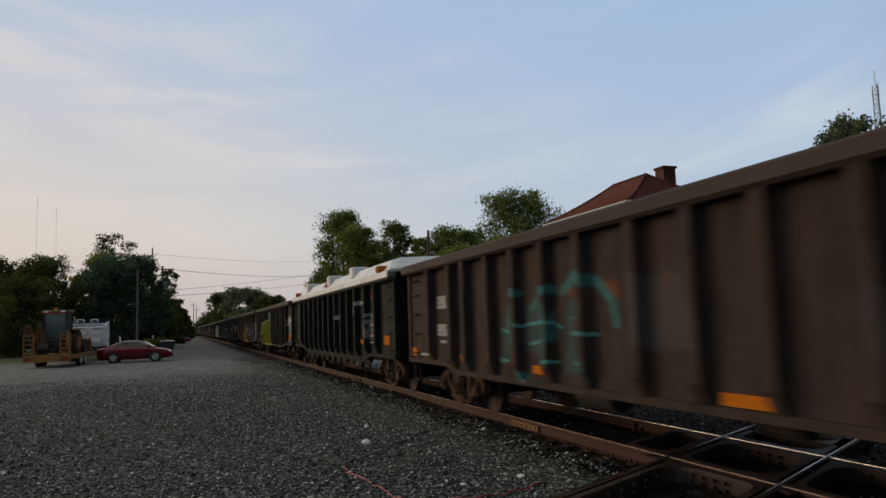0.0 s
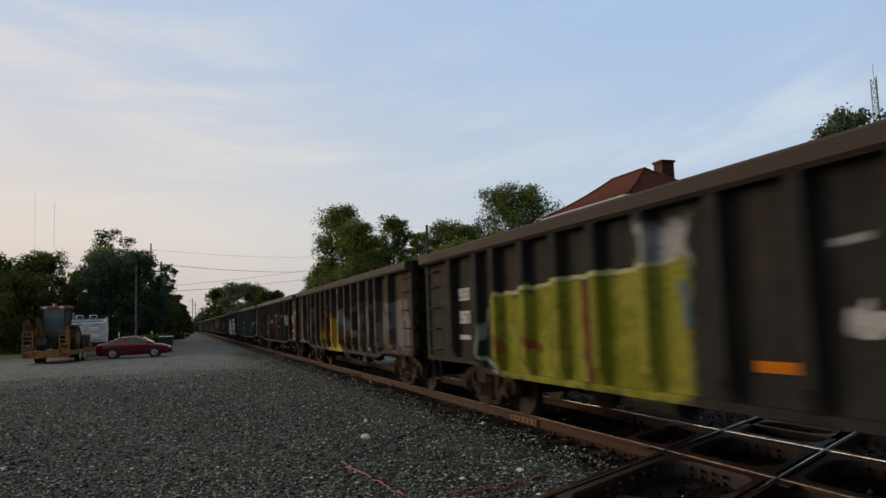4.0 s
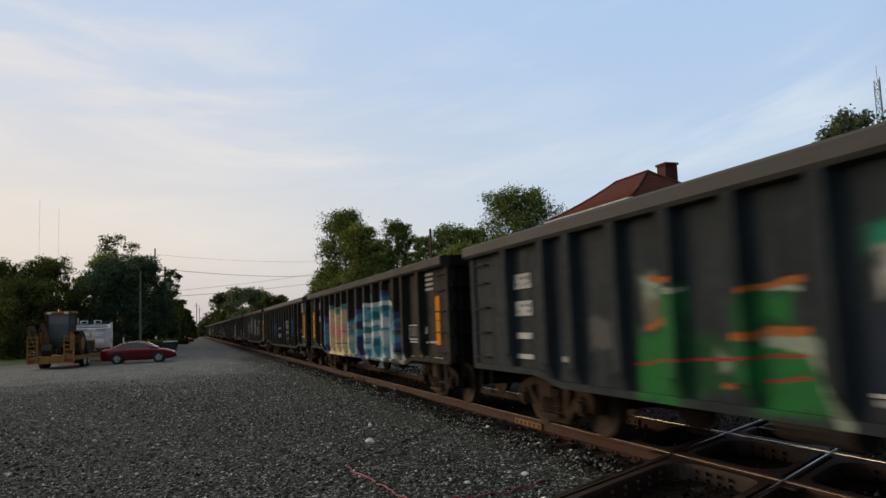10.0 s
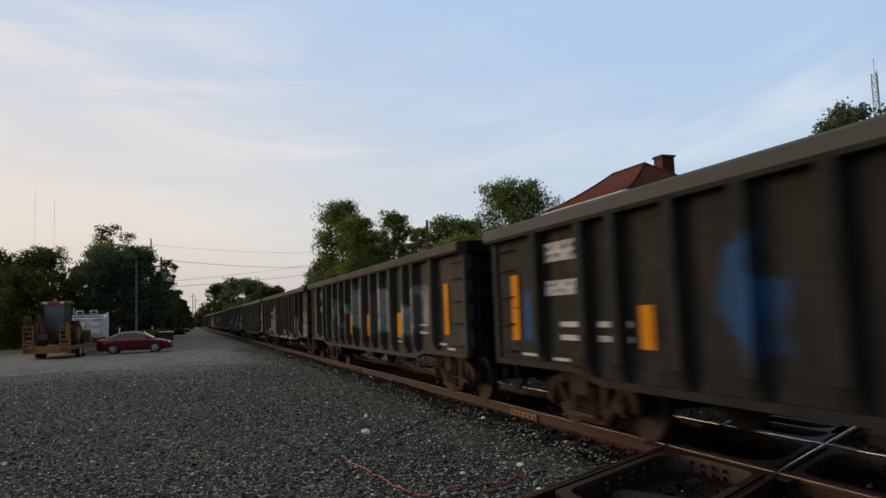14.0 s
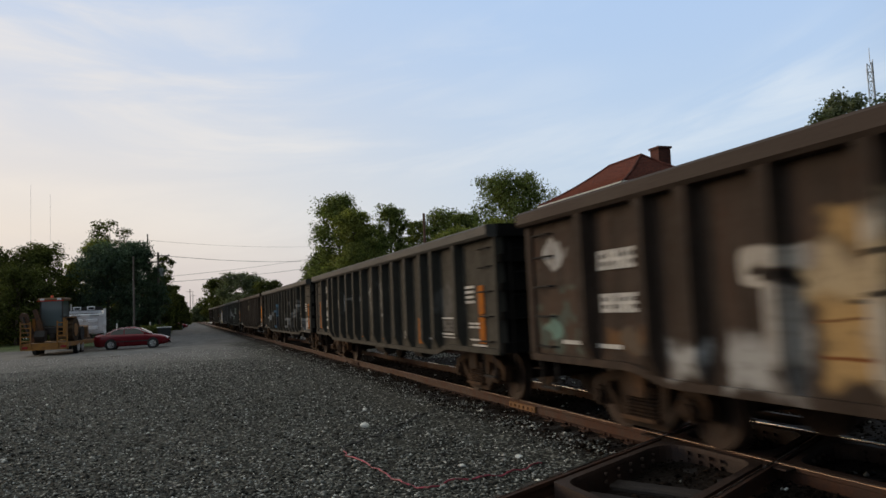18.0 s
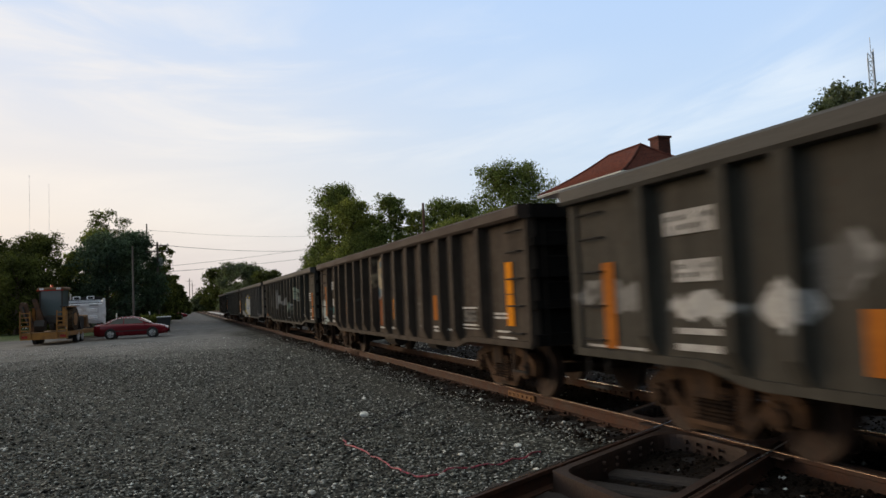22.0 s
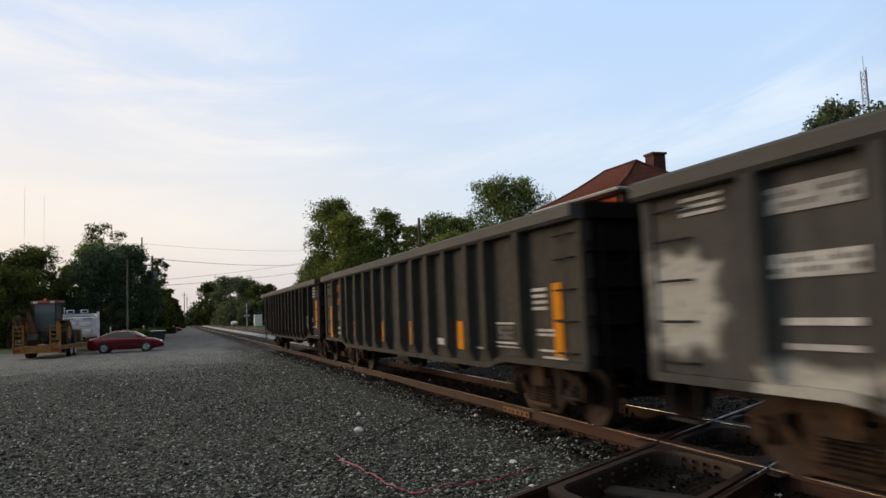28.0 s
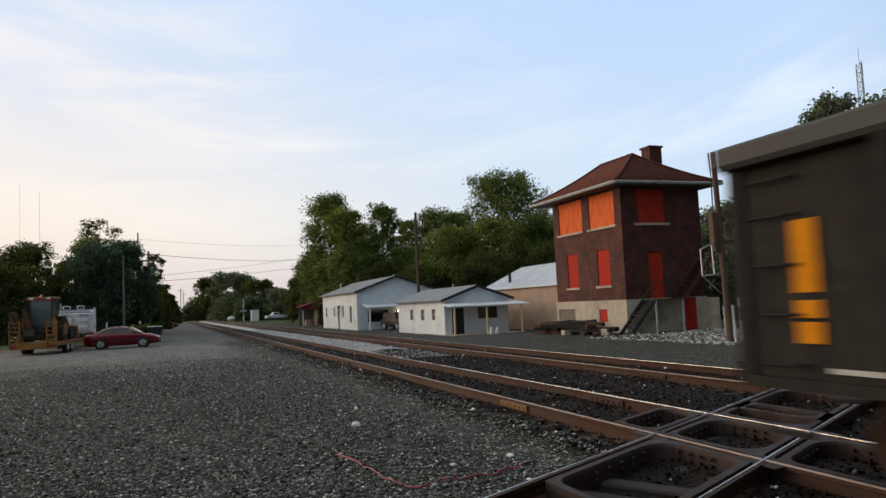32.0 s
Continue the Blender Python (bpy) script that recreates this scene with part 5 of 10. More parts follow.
def red_rimmed_letters():
    art = []
    art += swipe((0.36, 0.03, 0.03), 0.17, 0.9, (7.97, 2.01), (8.43, 1.77), (8.09, 1.41), (8.09, 0.97))
    art += swipe((0.36, 0.03, 0.03), 0.17, 0.9, (7.15, 1.91), (7.19, 1.01))
    art += swipe((0.36, 0.03, 0.03), 0.17, 0.9, (6.95, 1.95), (6.59, 2.01), (6.72, 1.56), (6.85, 1.03))
    art += swipe((0.36, 0.03, 0.03), 0.17, 0.9, (6.27, 1.90), (6.26, 0.99), (5.83, 0.97))
    art += swipe((0.36, 0.03, 0.03), 0.17, 0.9, (5.92, 1.90), (5.91, 1.54))
    art += swipe((0.46, 0.42, 0.4), 0.12, 1, (7.97, 2.01), (8.43, 1.77), (8.09, 1.41), (8.09, 0.97))
    art += swipe((0.46, 0.42, 0.4), 0.12, 1, (7.15, 1.91), (7.19, 1.01))
    art += swipe((0.46, 0.42, 0.4), 0.12, 1, (6.95, 1.95), (6.59, 2.01), (6.72, 1.56), (6.85, 1.03))
    art += swipe((0.46, 0.42, 0.4), 0.12, 1, (6.27, 1.90), (6.26, 0.99), (5.83, 0.97))
    art += swipe((0.4, 0.24, 0.22), 0.1, 1, (5.92, 1.90), (5.91, 1.54))
    art += swipe((0.36, 0.03, 0.03), 0.05, 1, (7.67, 1.90), (7.65, 1.57))
    art += swipe((0.36, 0.03, 0.03), 0.03, 1, (7.37, 1.99), (6.94, 1.99), (6.67, 2.16))
    art += swipe((0.4, 0.14, 0.05), 0.04, 1, (7.02, 1.32), (6.78, 1.00))
    art += swipe((0.1, 0.01, 0.012), 0.06, 1, (6.50, 1.97), (6.52, 1.81))
    art += swipe((0.36, 0.03, 0.03), 0.02, 1, (6.40, 1.49), (5.84, 1.50))
    art += swipe((0.36, 0.03, 0.03), 0.02, 1, (6.43, 1.20), (5.98, 1.22))
    art += swipe((0.36, 0.03, 0.03), 0.02, 1, (6.28, 1.97), (5.85, 2.00))
    art += swipe(DUSK, 0.02, 1, (6.67, 1.66), (6.49, 1.66))
    art += swipe(DUSK, 0.02, 1, (6.68, 1.53), (6.51, 1.54))
    art += [("b", 4.86, 5.45, 1.08, 2.25, (0.17, 0.09, 0.085), (0.24, 0.15, 0.13), 0.75)]
    art += swipe((0.3, 0.11, 0.11), 0.05, 0.8, (5.49, 1.48), (4.82, 1.54))
    art += [("c", 4.82, 5.29, 1.04, 1.14, PALE, PALE, 0.8)]
    art += [("b", 3.73, 4.31, 1.83, 2.31, (0.12, 0.13, 0.12), (0.17, 0.18, 0.17), 0.75)]
    art += swipe(PALE, 0.025, 1, (4.54, 2.00), (4.02, 2.02))
    art += swipe(PALE2, 0.03, 1, (4.17, 1.85), (3.78, 1.89))
    art += swipe((0.2, 0.12, 0.11), 0.04, 0.7, (4.43, 1.77), (4.10, 1.80))
    return art


def blue_and_cream_letters():
    art = []
    art += [("b", 12.11, 12.71, 0.76, 2.02, AQUA, LILAC, 0.9)]
    art += [("b", 8.33, 8.99, 0.86, 1.75, AQUA, AQUA2, 1)]
    art += [("c", 8.14, 8.79, 0.81, 1.13, AQUA2, AQUA2, 0.9)]
    art += [("c", 11.30, 12.24, 0.66, 2.15, (0.66, 0.55, 0.31), (0.66, 0.55, 0.31), 1)]
    art += [("c", 10.33, 11.22, 0.67, 2.03, (0.66, 0.55, 0.31), (0.66, 0.55, 0.31), 1)]
    art += [("c", 9.91, 10.38, 0.67, 1.98, (0.66, 0.55, 0.31), (0.66, 0.55, 0.31), 1)]
    art += [("c", 9.04, 9.92, 0.76, 2.16, (0.66, 0.55, 0.31), (0.66, 0.55, 0.31), 1)]
    art += [("c", 8.58, 9.27, 0.76, 1.29, (0.66, 0.55, 0.31), (0.66, 0.55, 0.31), 1)]
    art += [("c", 8.91, 12.18, 1.27, 1.67, (0.68, 0.31, 0.29), (0.68, 0.31, 0.29), 0.8)]
    art += [("c", 8.80, 9.20, 1.37, 1.79, (0.68, 0.31, 0.29), (0.68, 0.31, 0.29), 0.7)]
    art += [("c", 8.77, 9.15, 1.04, 1.37, (0.5, 0.13, 0.07), (0.5, 0.13, 0.07), 0.85)]
    art += [("c", 9.16, 9.48, 1.46, 1.99, AQUA2, AQUA2, 0.75)]
    art += [("c", 10.03, 10.29, 1.03, 1.33, (0.02, 0.03, 0.03), (0.02, 0.03, 0.03), 1)]
    art += [("c", 10.08, 10.23, 1.04, 1.22, AQUA, AQUA, 1)]
    art += swipe(AQUA, 0.09, 1, (11.82, 2.25), (11.54, 2.27))
    art += swipe(AQUA, 0.09, 1, (11.30, 2.11), (10.92, 2.24))
    art += swipe(AQUA, 0.11, 1, (10.60, 2.12), (9.86, 2.17))
    art += swipe(YEL2, 0.03, 1, (10.61, 2.21), (9.87, 2.24))
    art += swipe(AQUA, 0.08, 1, (9.55, 2.25), (9.30, 2.26))
    art += swipe(YEL2, 0.02, 1, (9.53, 2.30), (9.29, 2.31))
    art += swipe(YEL2, 0.03, 1, (8.62, 1.54), (8.25, 1.58))
    art += swipe(YEL2, 0.03, 1, (8.40, 0.97), (8.19, 0.95))
    art += swipe((0.5, 0.13, 0.07), 0.05, 1, (11.08, 1.89), (11.03, 1.61))
    art += swipe((0.5, 0.13, 0.07), 0.04, 1, (9.76, 1.98), (9.59, 1.90))
    art += swipe(PALE, 0.025, 1, (9.84, 2.16), (9.02, 2.12))
    art += swipe((0.16, 0.09, 0.04), 0.012, 1, (11.20, 2.03), (11.14, 1.34), (11.16, 0.72))
    art += swipe((0.16, 0.09, 0.04), 0.012, 1, (10.31, 1.60), (10.25, 1.31))
    art += swipe((0.16, 0.09, 0.04), 0.012, 1, (11.09, 1.32), (10.65, 1.34))
    art += swipe((0.2, 0.08, 0.1), 0.012, 1, (10.23, 1.49), (9.35, 1.45))
    art += swipe((0.1, 0.09, 0.16), 0.03, 1, (9.88, 1.62), (9.76, 1.52))
    art += swipe((0.01, 0.01, 0.01), 0.012, 1, (11.32, 1.09), (10.06, 1.11), (8.66, 1.09))
    art += swipe((0.02, 0.03, 0.03), 0.04, 1, (11.29, 1.93), (11.25, 1.70))
    art += [("c", 6.81, 8.14, 0.60, 2.05, (0.06, 0.06, 0.17), (0.06, 0.06, 0.17), 0.6)]
    art += [("b", 3.92, 7.08, 0.78, 2.08, AQUA, AQUA2, 1)]
    art += [("c", 3.65, 4.14, 0.99, 1.78, AQUA, AQUA, 0.9)]
    art += swipe(AQUA, 0.1, 0.9, (8.14, 1.40), (7.15, 1.43))
    art += swipe(AQUA, 0.1, 0.9, (8.02, 1.65), (7.25, 1.93))
    art += swipe(AQUA, 0.1, 0.9, (3.91, 1.58), (3.50, 1.61))
    art += swipe(AQUA, 0.1, 0.9, (3.86, 1.33), (3.50, 1.29))
    art += swipe(AQUA, 0.1, 0.9, (5.92, 2.12), (5.67, 2.33))
    art += swipe(AQUA, 0.1, 0.9, (4.86, 2.25), (4.51, 2.29))
    art += swipe(AQUA, 0.1, 0.9, (4.43, 1.17), (3.97, 0.94))
    art += swipe(AQUA, 0.1, 0.9, (3.38, 1.71), (3.01, 1.65))
    art += swipe(AQUA, 0.1, 0.9, (3.59, 1.20), (3.33, 1.20))
    art += swipe(AQUA, 0.1, 0.9, (3.29, 0.98), (3.03, 1.00))
    art += swipe(LILAC, 0.08, 0.8, (8.29, 1.62), (7.48, 2.01))
    art += swipe(LILAC, 0.08, 0.8, (8.10, 0.94), (7.40, 0.61))
    art += swipe(LILAC, 0.08, 0.8, (3.88, 1.78), (3.37, 1.87))
    art += swipe(LILAC, 0.08, 0.8, (4.86, 2.40), (4.56, 2.40))
    art += swipe(LILAC, 0.08, 0.8, (3.45, 1.61), (3.17, 1.59))
    art += swipe(LILAC, 0.08, 0.8, (3.63, 1.13), (3.39, 1.12))
    art += swipe(LILAC, 0.08, 0.8, (6.15, 2.22), (5.90, 2.32))
    art += swipe((0.03, 0.13, 0.12), 0.08, 0.85, (4.71, 2.02), (4.44, 2.05))
    art += swipe((0.03, 0.13, 0.12), 0.08, 0.85, (6.10, 1.87), (5.46, 1.88))
    art += swipe((0.03, 0.13, 0.12), 0.08, 0.85, (6.65, 1.48), (6.10, 1.54))
    art += swipe((0.03, 0.13, 0.12), 0.08, 0.85, (5.92, 1.10), (5.43, 1.20))
    art += swipe((0.03, 0.13, 0.12), 0.08, 0.85, (4.88, 1.25), (4.78, 0.87))
    art += swipe((0.03, 0.13, 0.12), 0.08, 0.85, (5.28, 1.90), (5.21, 1.58))
    art += swipe((0.03, 0.13, 0.12), 0.08, 0.85, (4.26, 1.96), (4.27, 1.59))
    art += swipe(BLUE2, 0.05, 1, (4.68, 1.50), (4.42, 1.47))
    art += swipe((0.6, 0.6, 0.57), 0.06, 1, (6.10, 2.21), (6.86, 2.13), (7.07, 1.69), (6.87, 1.41), (6.88, 1.07), (6.73, 0.65))
    art += swipe((0.6, 0.6, 0.57), 0.06, 1, (5.13, 2.19), (5.58, 2.14))
    art += swipe((0.6, 0.6, 0.57), 0.06, 1, (6.84, 1.66), (6.18, 1.67), (5.38, 1.70))
    art += swipe((0.6, 0.6, 0.57), 0.06, 1, (7.17, 1.30), (6.47, 1.36), (5.21, 1.43))
    art += swipe((0.6, 0.6, 0.57), 0.06, 1, (6.50, 1.07), (5.66, 1.20), (5.54, 1.37))
    art += swipe((0.6, 0.6, 0.57), 0.06, 1, (4.92, 2.09), (4.52, 2.18), (4.15, 2.12), (4.01, 1.79))
    art += swipe((0.6, 0.6, 0.57), 0.06, 1, (4.64, 1.86), (4.45, 1.63), (4.65, 1.64), (4.64, 1.86))
    art += swipe((0.6, 0.6, 0.57), 0.1, 0.85, (5.10, 1.37), (5.11, 0.80))
    art += swipe((0.6, 0.6, 0.57), 0.1, 0.85, (4.52, 1.42), (4.29, 0.86))
    art += [("c", 2.88, 3.47, 1.39, 1.53, PALE, PALE, 0.6)]
    art += [("c", 2.89, 3.31, 1.13, 1.34, PALE2, PALE2, 0.6)]
    art += [("c", 3.13, 3.74, 0.73, 0.93, PALE, PALE, 0.8)]
    return art


def white_cloud_letters():
    art = []
    art += [("c", 11.41, 12.21, 1.04, 2.01, (0.36, 0.33, 0.17), (0.36, 0.33, 0.17), 0.6)]
    art += [("c", 11.43, 12.05, 0.86, 1.04, WASH, WASH, 0.7)]
    art += [("c", 12.38, 13.43, 0.72, 1.13, WASH, WASH, 0.75)]
    art += [("c", 13.65, 14.67, 0.71, 1.11, WASH, WASH, 0.8)]
    art += [("c", 15.15, 16.05, 1.19, 2.06, WASH, WASH, 0.8)]
    art += [("c", 10.18, 11.19, 1.10, 1.93, (0.6, 0.57, 0.5), (0.6, 0.57, 0.5), 0.95)]
    art += [("c", 9.58, 10.52, 0.89, 2.07, (0.6, 0.57, 0.5), (0.6, 0.57, 0.5), 0.97)]
    art += [("c", 8.67, 9.90, 0.86, 2.09, (0.6, 0.57, 0.5), (0.6, 0.57, 0.5), 0.97)]
    art += [("c", 7.82, 9.00, 0.95, 1.95, (0.6, 0.57, 0.5), (0.6, 0.57, 0.5), 0.95)]
    art += swipe((0.5, 0.36, 0.06), 0.07, 1, (11.32, 1.49), (11.16, 1.83), (10.68, 2.08), (10.38, 2.16), (9.98, 2.14), (9.74, 2.22), (9.46, 2.22), (9.26, 2.11), (9.12, 1.97), (8.90, 2.08), (8.60, 2.11), (8.32, 1.95))
    art += swipe((0.5, 0.36, 0.06), 0.05, 1, (11.32, 1.45), (10.93, 1.45))
    art += swipe((0.5, 0.36, 0.06), 0.05, 1, (10.86, 1.04), (10.36, 0.99), (10.04, 0.93), (9.76, 0.83), (9.34, 0.85), (8.88, 0.94))
    art += swipe((0.5, 0.36, 0.06), 0.05, 1, (12.14, 1.61), (11.47, 1.63), (11.25, 1.77))
    art += swipe((0.5, 0.36, 0.06), 0.05, 1, (11.71, 1.28), (11.45, 1.13))
    art += swipe((0.5, 0.36, 0.06), 0.04, 1, (10.31, 1.45), (10.11, 1.47))
    art += swipe((0.1, 0.2, 0.42), 0.045, 0.9, (10.95, 1.82), (10.48, 2.06))
    art += swipe((0.1, 0.2, 0.42), 0.045, 0.9, (11.14, 1.50), (10.88, 1.51))
    art += swipe((0.1, 0.2, 0.42), 0.045, 0.9, (10.25, 1.37), (9.82, 1.34), (9.01, 1.38))
    art += swipe((0.1, 0.2, 0.42), 0.045, 0.9, (9.27, 1.09), (9.03, 1.09))
    art += swipe((0.1, 0.2, 0.42), 0.045, 0.9, (9.74, 2.19), (9.51, 2.20))
    art += swipe((0.1, 0.2, 0.42), 0.045, 0.9, (9.04, 1.98), (8.91, 1.93))
    art += swipe((0.1, 0.2, 0.42), 0.1, 0.75, (9.77, 1.76), (9.80, 1.49))
    art += swipe((0.3, 0.32, 0.42), 0.09, 0.6, (9.53, 1.50), (9.23, 1.42))
    return art


def worn_letters():
    art = []
    art += swipe(WORN, 0.05, 0.8, (9.78, 2.13), (10.32, 2.13), (10.44, 1.96), (10.24, 1.80), (9.75, 1.91))
    art += swipe(WORN, 0.05, 0.8, (10.24, 1.80), (10.28, 1.48), (9.78, 1.64))
    art += swipe(WORN, 0.05, 0.8, (9.47, 1.93), (9.08, 2.19), (8.89, 1.99))
    art += swipe(WORN, 0.05, 0.8, (9.47, 1.93), (8.79, 1.89), (8.85, 1.75), (9.15, 1.56), (9.36, 1.73))
    art += swipe(WORN, 0.05, 0.8, (7.76, 2.14), (8.19, 2.18), (8.36, 2.07), (8.22, 1.86), (7.82, 1.97))
    art += swipe(WORN, 0.05, 0.8, (8.27, 1.80), (7.70, 1.89))
    art += swipe(WORN, 0.05, 0.8, (8.21, 1.84), (8.20, 1.53), (7.59, 1.67))
    art += [("c", 10.93, 11.40, 1.45, 2.19, DUSK, DUSK, 0.6)]
    art += [("c", 6.53, 7.27, 1.69, 2.30, WORN, WORN, 0.65)]
    art += swipe(WORN, 0.03, 0.9, (7.15, 1.49), (6.53, 1.50))
    art += swipe((0.4, 0.39, 0.36), 0.015, 1, (7.07, 2.29), (7.00, 1.68))
    art += swipe((0.4, 0.39, 0.36), 0.015, 1, (6.85, 2.29), (6.78, 1.68))
    return art


def pale_word():
    art = []
    art += swipe((0.4, 0.39, 0.36), 0.055, 1, (6.13, 2.22), (6.49, 2.23), (6.61, 2.09), (6.23, 2.02), (6.12, 1.88), (6.40, 1.79), (6.71, 1.93))
    art += swipe((0.4, 0.39, 0.36), 0.065, 1, (5.64, 2.25), (5.47, 1.83))
    art += swipe((0.4, 0.39, 0.36), 0.065, 1, (5.21, 2.33), (5.02, 1.84))
    art += swipe((0.4, 0.39, 0.36), 0.04, 1, (5.58, 1.93), (5.07, 1.94))
    art += swipe((0.4, 0.39, 0.36), 0.05, 1, (4.33, 2.40), (4.58, 2.33), (4.69, 2.07), (4.52, 1.90), (4.22, 1.90), (4.06, 2.12), (4.11, 2.33), (4.31, 2.40))
    art += swipe((0.4, 0.39, 0.36), 0.05, 1, (3.76, 2.28), (3.29, 2.28), (2.80, 2.20))
    art += swipe((0.4, 0.39, 0.36), 0.1, 1, (3.30, 2.19), (3.26, 1.77))
    art += [("c", 1.82, 2.41, 2.40, 2.51, REDD, REDD, 0.9)]
    art += swipe(CHALK, 0.012, 0.9, (2.39, 2.37), (1.83, 2.39))
    art += swipe(WORN, 0.05, 0.6, (2.61, 1.92), (2.34, 1.91), (2.35, 1.76), (2.60, 1.75))
    art += [("c", 2.22, 2.75, 1.34, 1.65, WORN, WORN, 0.55)]
    art += swipe((0.3, 0.05, 0.05), 0.012, 0.9, (2.76, 1.44), (2.23, 1.44))
    art += [("c", 0.67, 1.10, 1.42, 1.70, DUSK, DUSK, 0.25)]
    return art


def lime_letters():
    art = []
    art += [("b", 11.36, 12.71, 0.74, 1.95, LIME, LIME2, 1)]
    art += [("b", 10.03, 11.46, 0.68, 2.06, LIME2, LIME, 1)]
    art += [("b", 8.76, 9.90, 0.71, 2.07, LIME, LIME2, 1)]
    art += [("c", 8.08, 8.84, 0.69, 2.15, LIME2, LIME2, 1)]
    art += swipe((0.4, 0.38, 0.2), 0.03, 1, (12.53, 1.97), (11.24, 2.05), (10.19, 2.11), (8.89, 2.10), (8.26, 2.17))
    art += swipe((0.1, 0.014, 0.012), 0.09, 0.95, (10.07, 1.96), (9.99, 0.84))
    art += swipe(REDD, 0.06, 0.8, (11.79, 1.36), (11.27, 1.17))
    art += swipe(SAGE, 0.04, 1, (13.10, 1.77), (13.37, 1.02), (12.71, 0.77))
    art += swipe(REDD, 0.05, 0.7, (12.59, 1.33), (12.50, 1.10))
    art += [("c", 8.03, 8.63, 2.16, 2.55, PALE, PALE, 0.9)]
    art += swipe(BLUE2, 0.06, 0.7, (8.15, 1.88), (8.11, 1.53))
    art += swipe(PALE, 0.07, 1, (6.19, 1.55), (6.20, 1.50))
    art += swipe(PALE2, 0.03, 1, (6.30, 2.13), (6.02, 2.13))
    return art


def green_letters():
    art = []
    art += [("c", 9.63, 10.57, 0.85, 1.45, (0.014, 0.075, 0.024), (0.014, 0.075, 0.024), 0.8)]
    art += [("c", 10.55, 11.32, 0.72, 1.47, (0.02, 0.15, 0.035), (0.02, 0.15, 0.035), 0.95)]
    art += [("c", 10.51, 10.88, 1.47, 1.94, (0.02, 0.15, 0.035), (0.02, 0.15, 0.035), 0.95)]
    art += [("c", 10.88, 11.23, 1.72, 1.99, (0.26, 0.31, 0.23), (0.26, 0.31, 0.23), 0.85)]
    art += [("c", 10.86, 11.23, 1.54, 1.70, TAN, TAN, 0.6)]
    art += [("c", 9.41, 9.67, 1.39, 1.80, (0.014, 0.075, 0.024), (0.014, 0.075, 0.024), 0.85)]
    art += [("c", 9.11, 9.46, 1.50, 1.82, (0.02, 0.15, 0.035), (0.02, 0.15, 0.035), 0.95)]
    art += [("c", 8.87, 9.59, 0.75, 1.39, (0.02, 0.15, 0.035), (0.02, 0.15, 0.035), 0.95)]
    art += [("c", 9.74, 10.06, 1.15, 1.30, (0.26, 0.31, 0.23), (0.26, 0.31, 0.23), 0.8)]
    art += swipe((0.26, 0.31, 0.23), 0.07, 1, (9.43, 1.39), (8.97, 1.35), (8.80, 1.12), (8.66, 0.77))
    art += swipe((0.26, 0.31, 0.23), 0.03, 1, (11.17, 1.98), (10.51, 1.88))
    art += swipe((0.26, 0.31, 0.23), 0.025, 1, (9.43, 1.84), (9.03, 1.83))
    art += swipe((0.34, 0.11, 0.03), 0.03, 1, (11.06, 2.01), (10.56, 2.00))
    art += swipe((0.34, 0.11, 0.03), 0.03, 1, (9.56, 1.83), (9.00, 1.90))
    art += swipe((0.34, 0.11, 0.03), 0.04, 1, (11.14, 1.52), (10.77, 1.57))
    art += swipe((0.34, 0.11, 0.03), 0.04, 1, (9.74, 1.43), (8.99, 1.46))
    art += swipe((0.34, 0.11, 0.03), 0.03, 1, (10.00, 0.94), (9.74, 0.98))
    art += swipe((0.3, 0.03, 0.03), 0.014, 1, (11.42, 1.12), (10.80, 1.17), (9.76, 1.23), (8.98, 1.26))
    art += swipe((0.3, 0.03, 0.03), 0.014, 1, (9.47, 1.03), (8.99, 1.08))
    art += [("c", 7.92, 8.37, 2.06, 2.24, (0.02, 0.22, 0.12), (0.02, 0.22, 0.12), 1)]
    art += [("c", 7.88, 8.24, 1.85, 2.05, (0.46, 0.45, 0.41), (0.46, 0.45, 0.41), 1)]
    art += [("c", 7.79, 8.39, 1.00, 1.69, (0.018, 0.028, 0.055), (0.018, 0.028, 0.055), 0.7)]
    art += swipe(PALE, 0.03, 1, (8.37, 0.95), (7.72, 0.95))
    art += [("c", 11.81, 12.36, 1.20, 1.60, DUSK, DUSK, 0.6)]
    return art


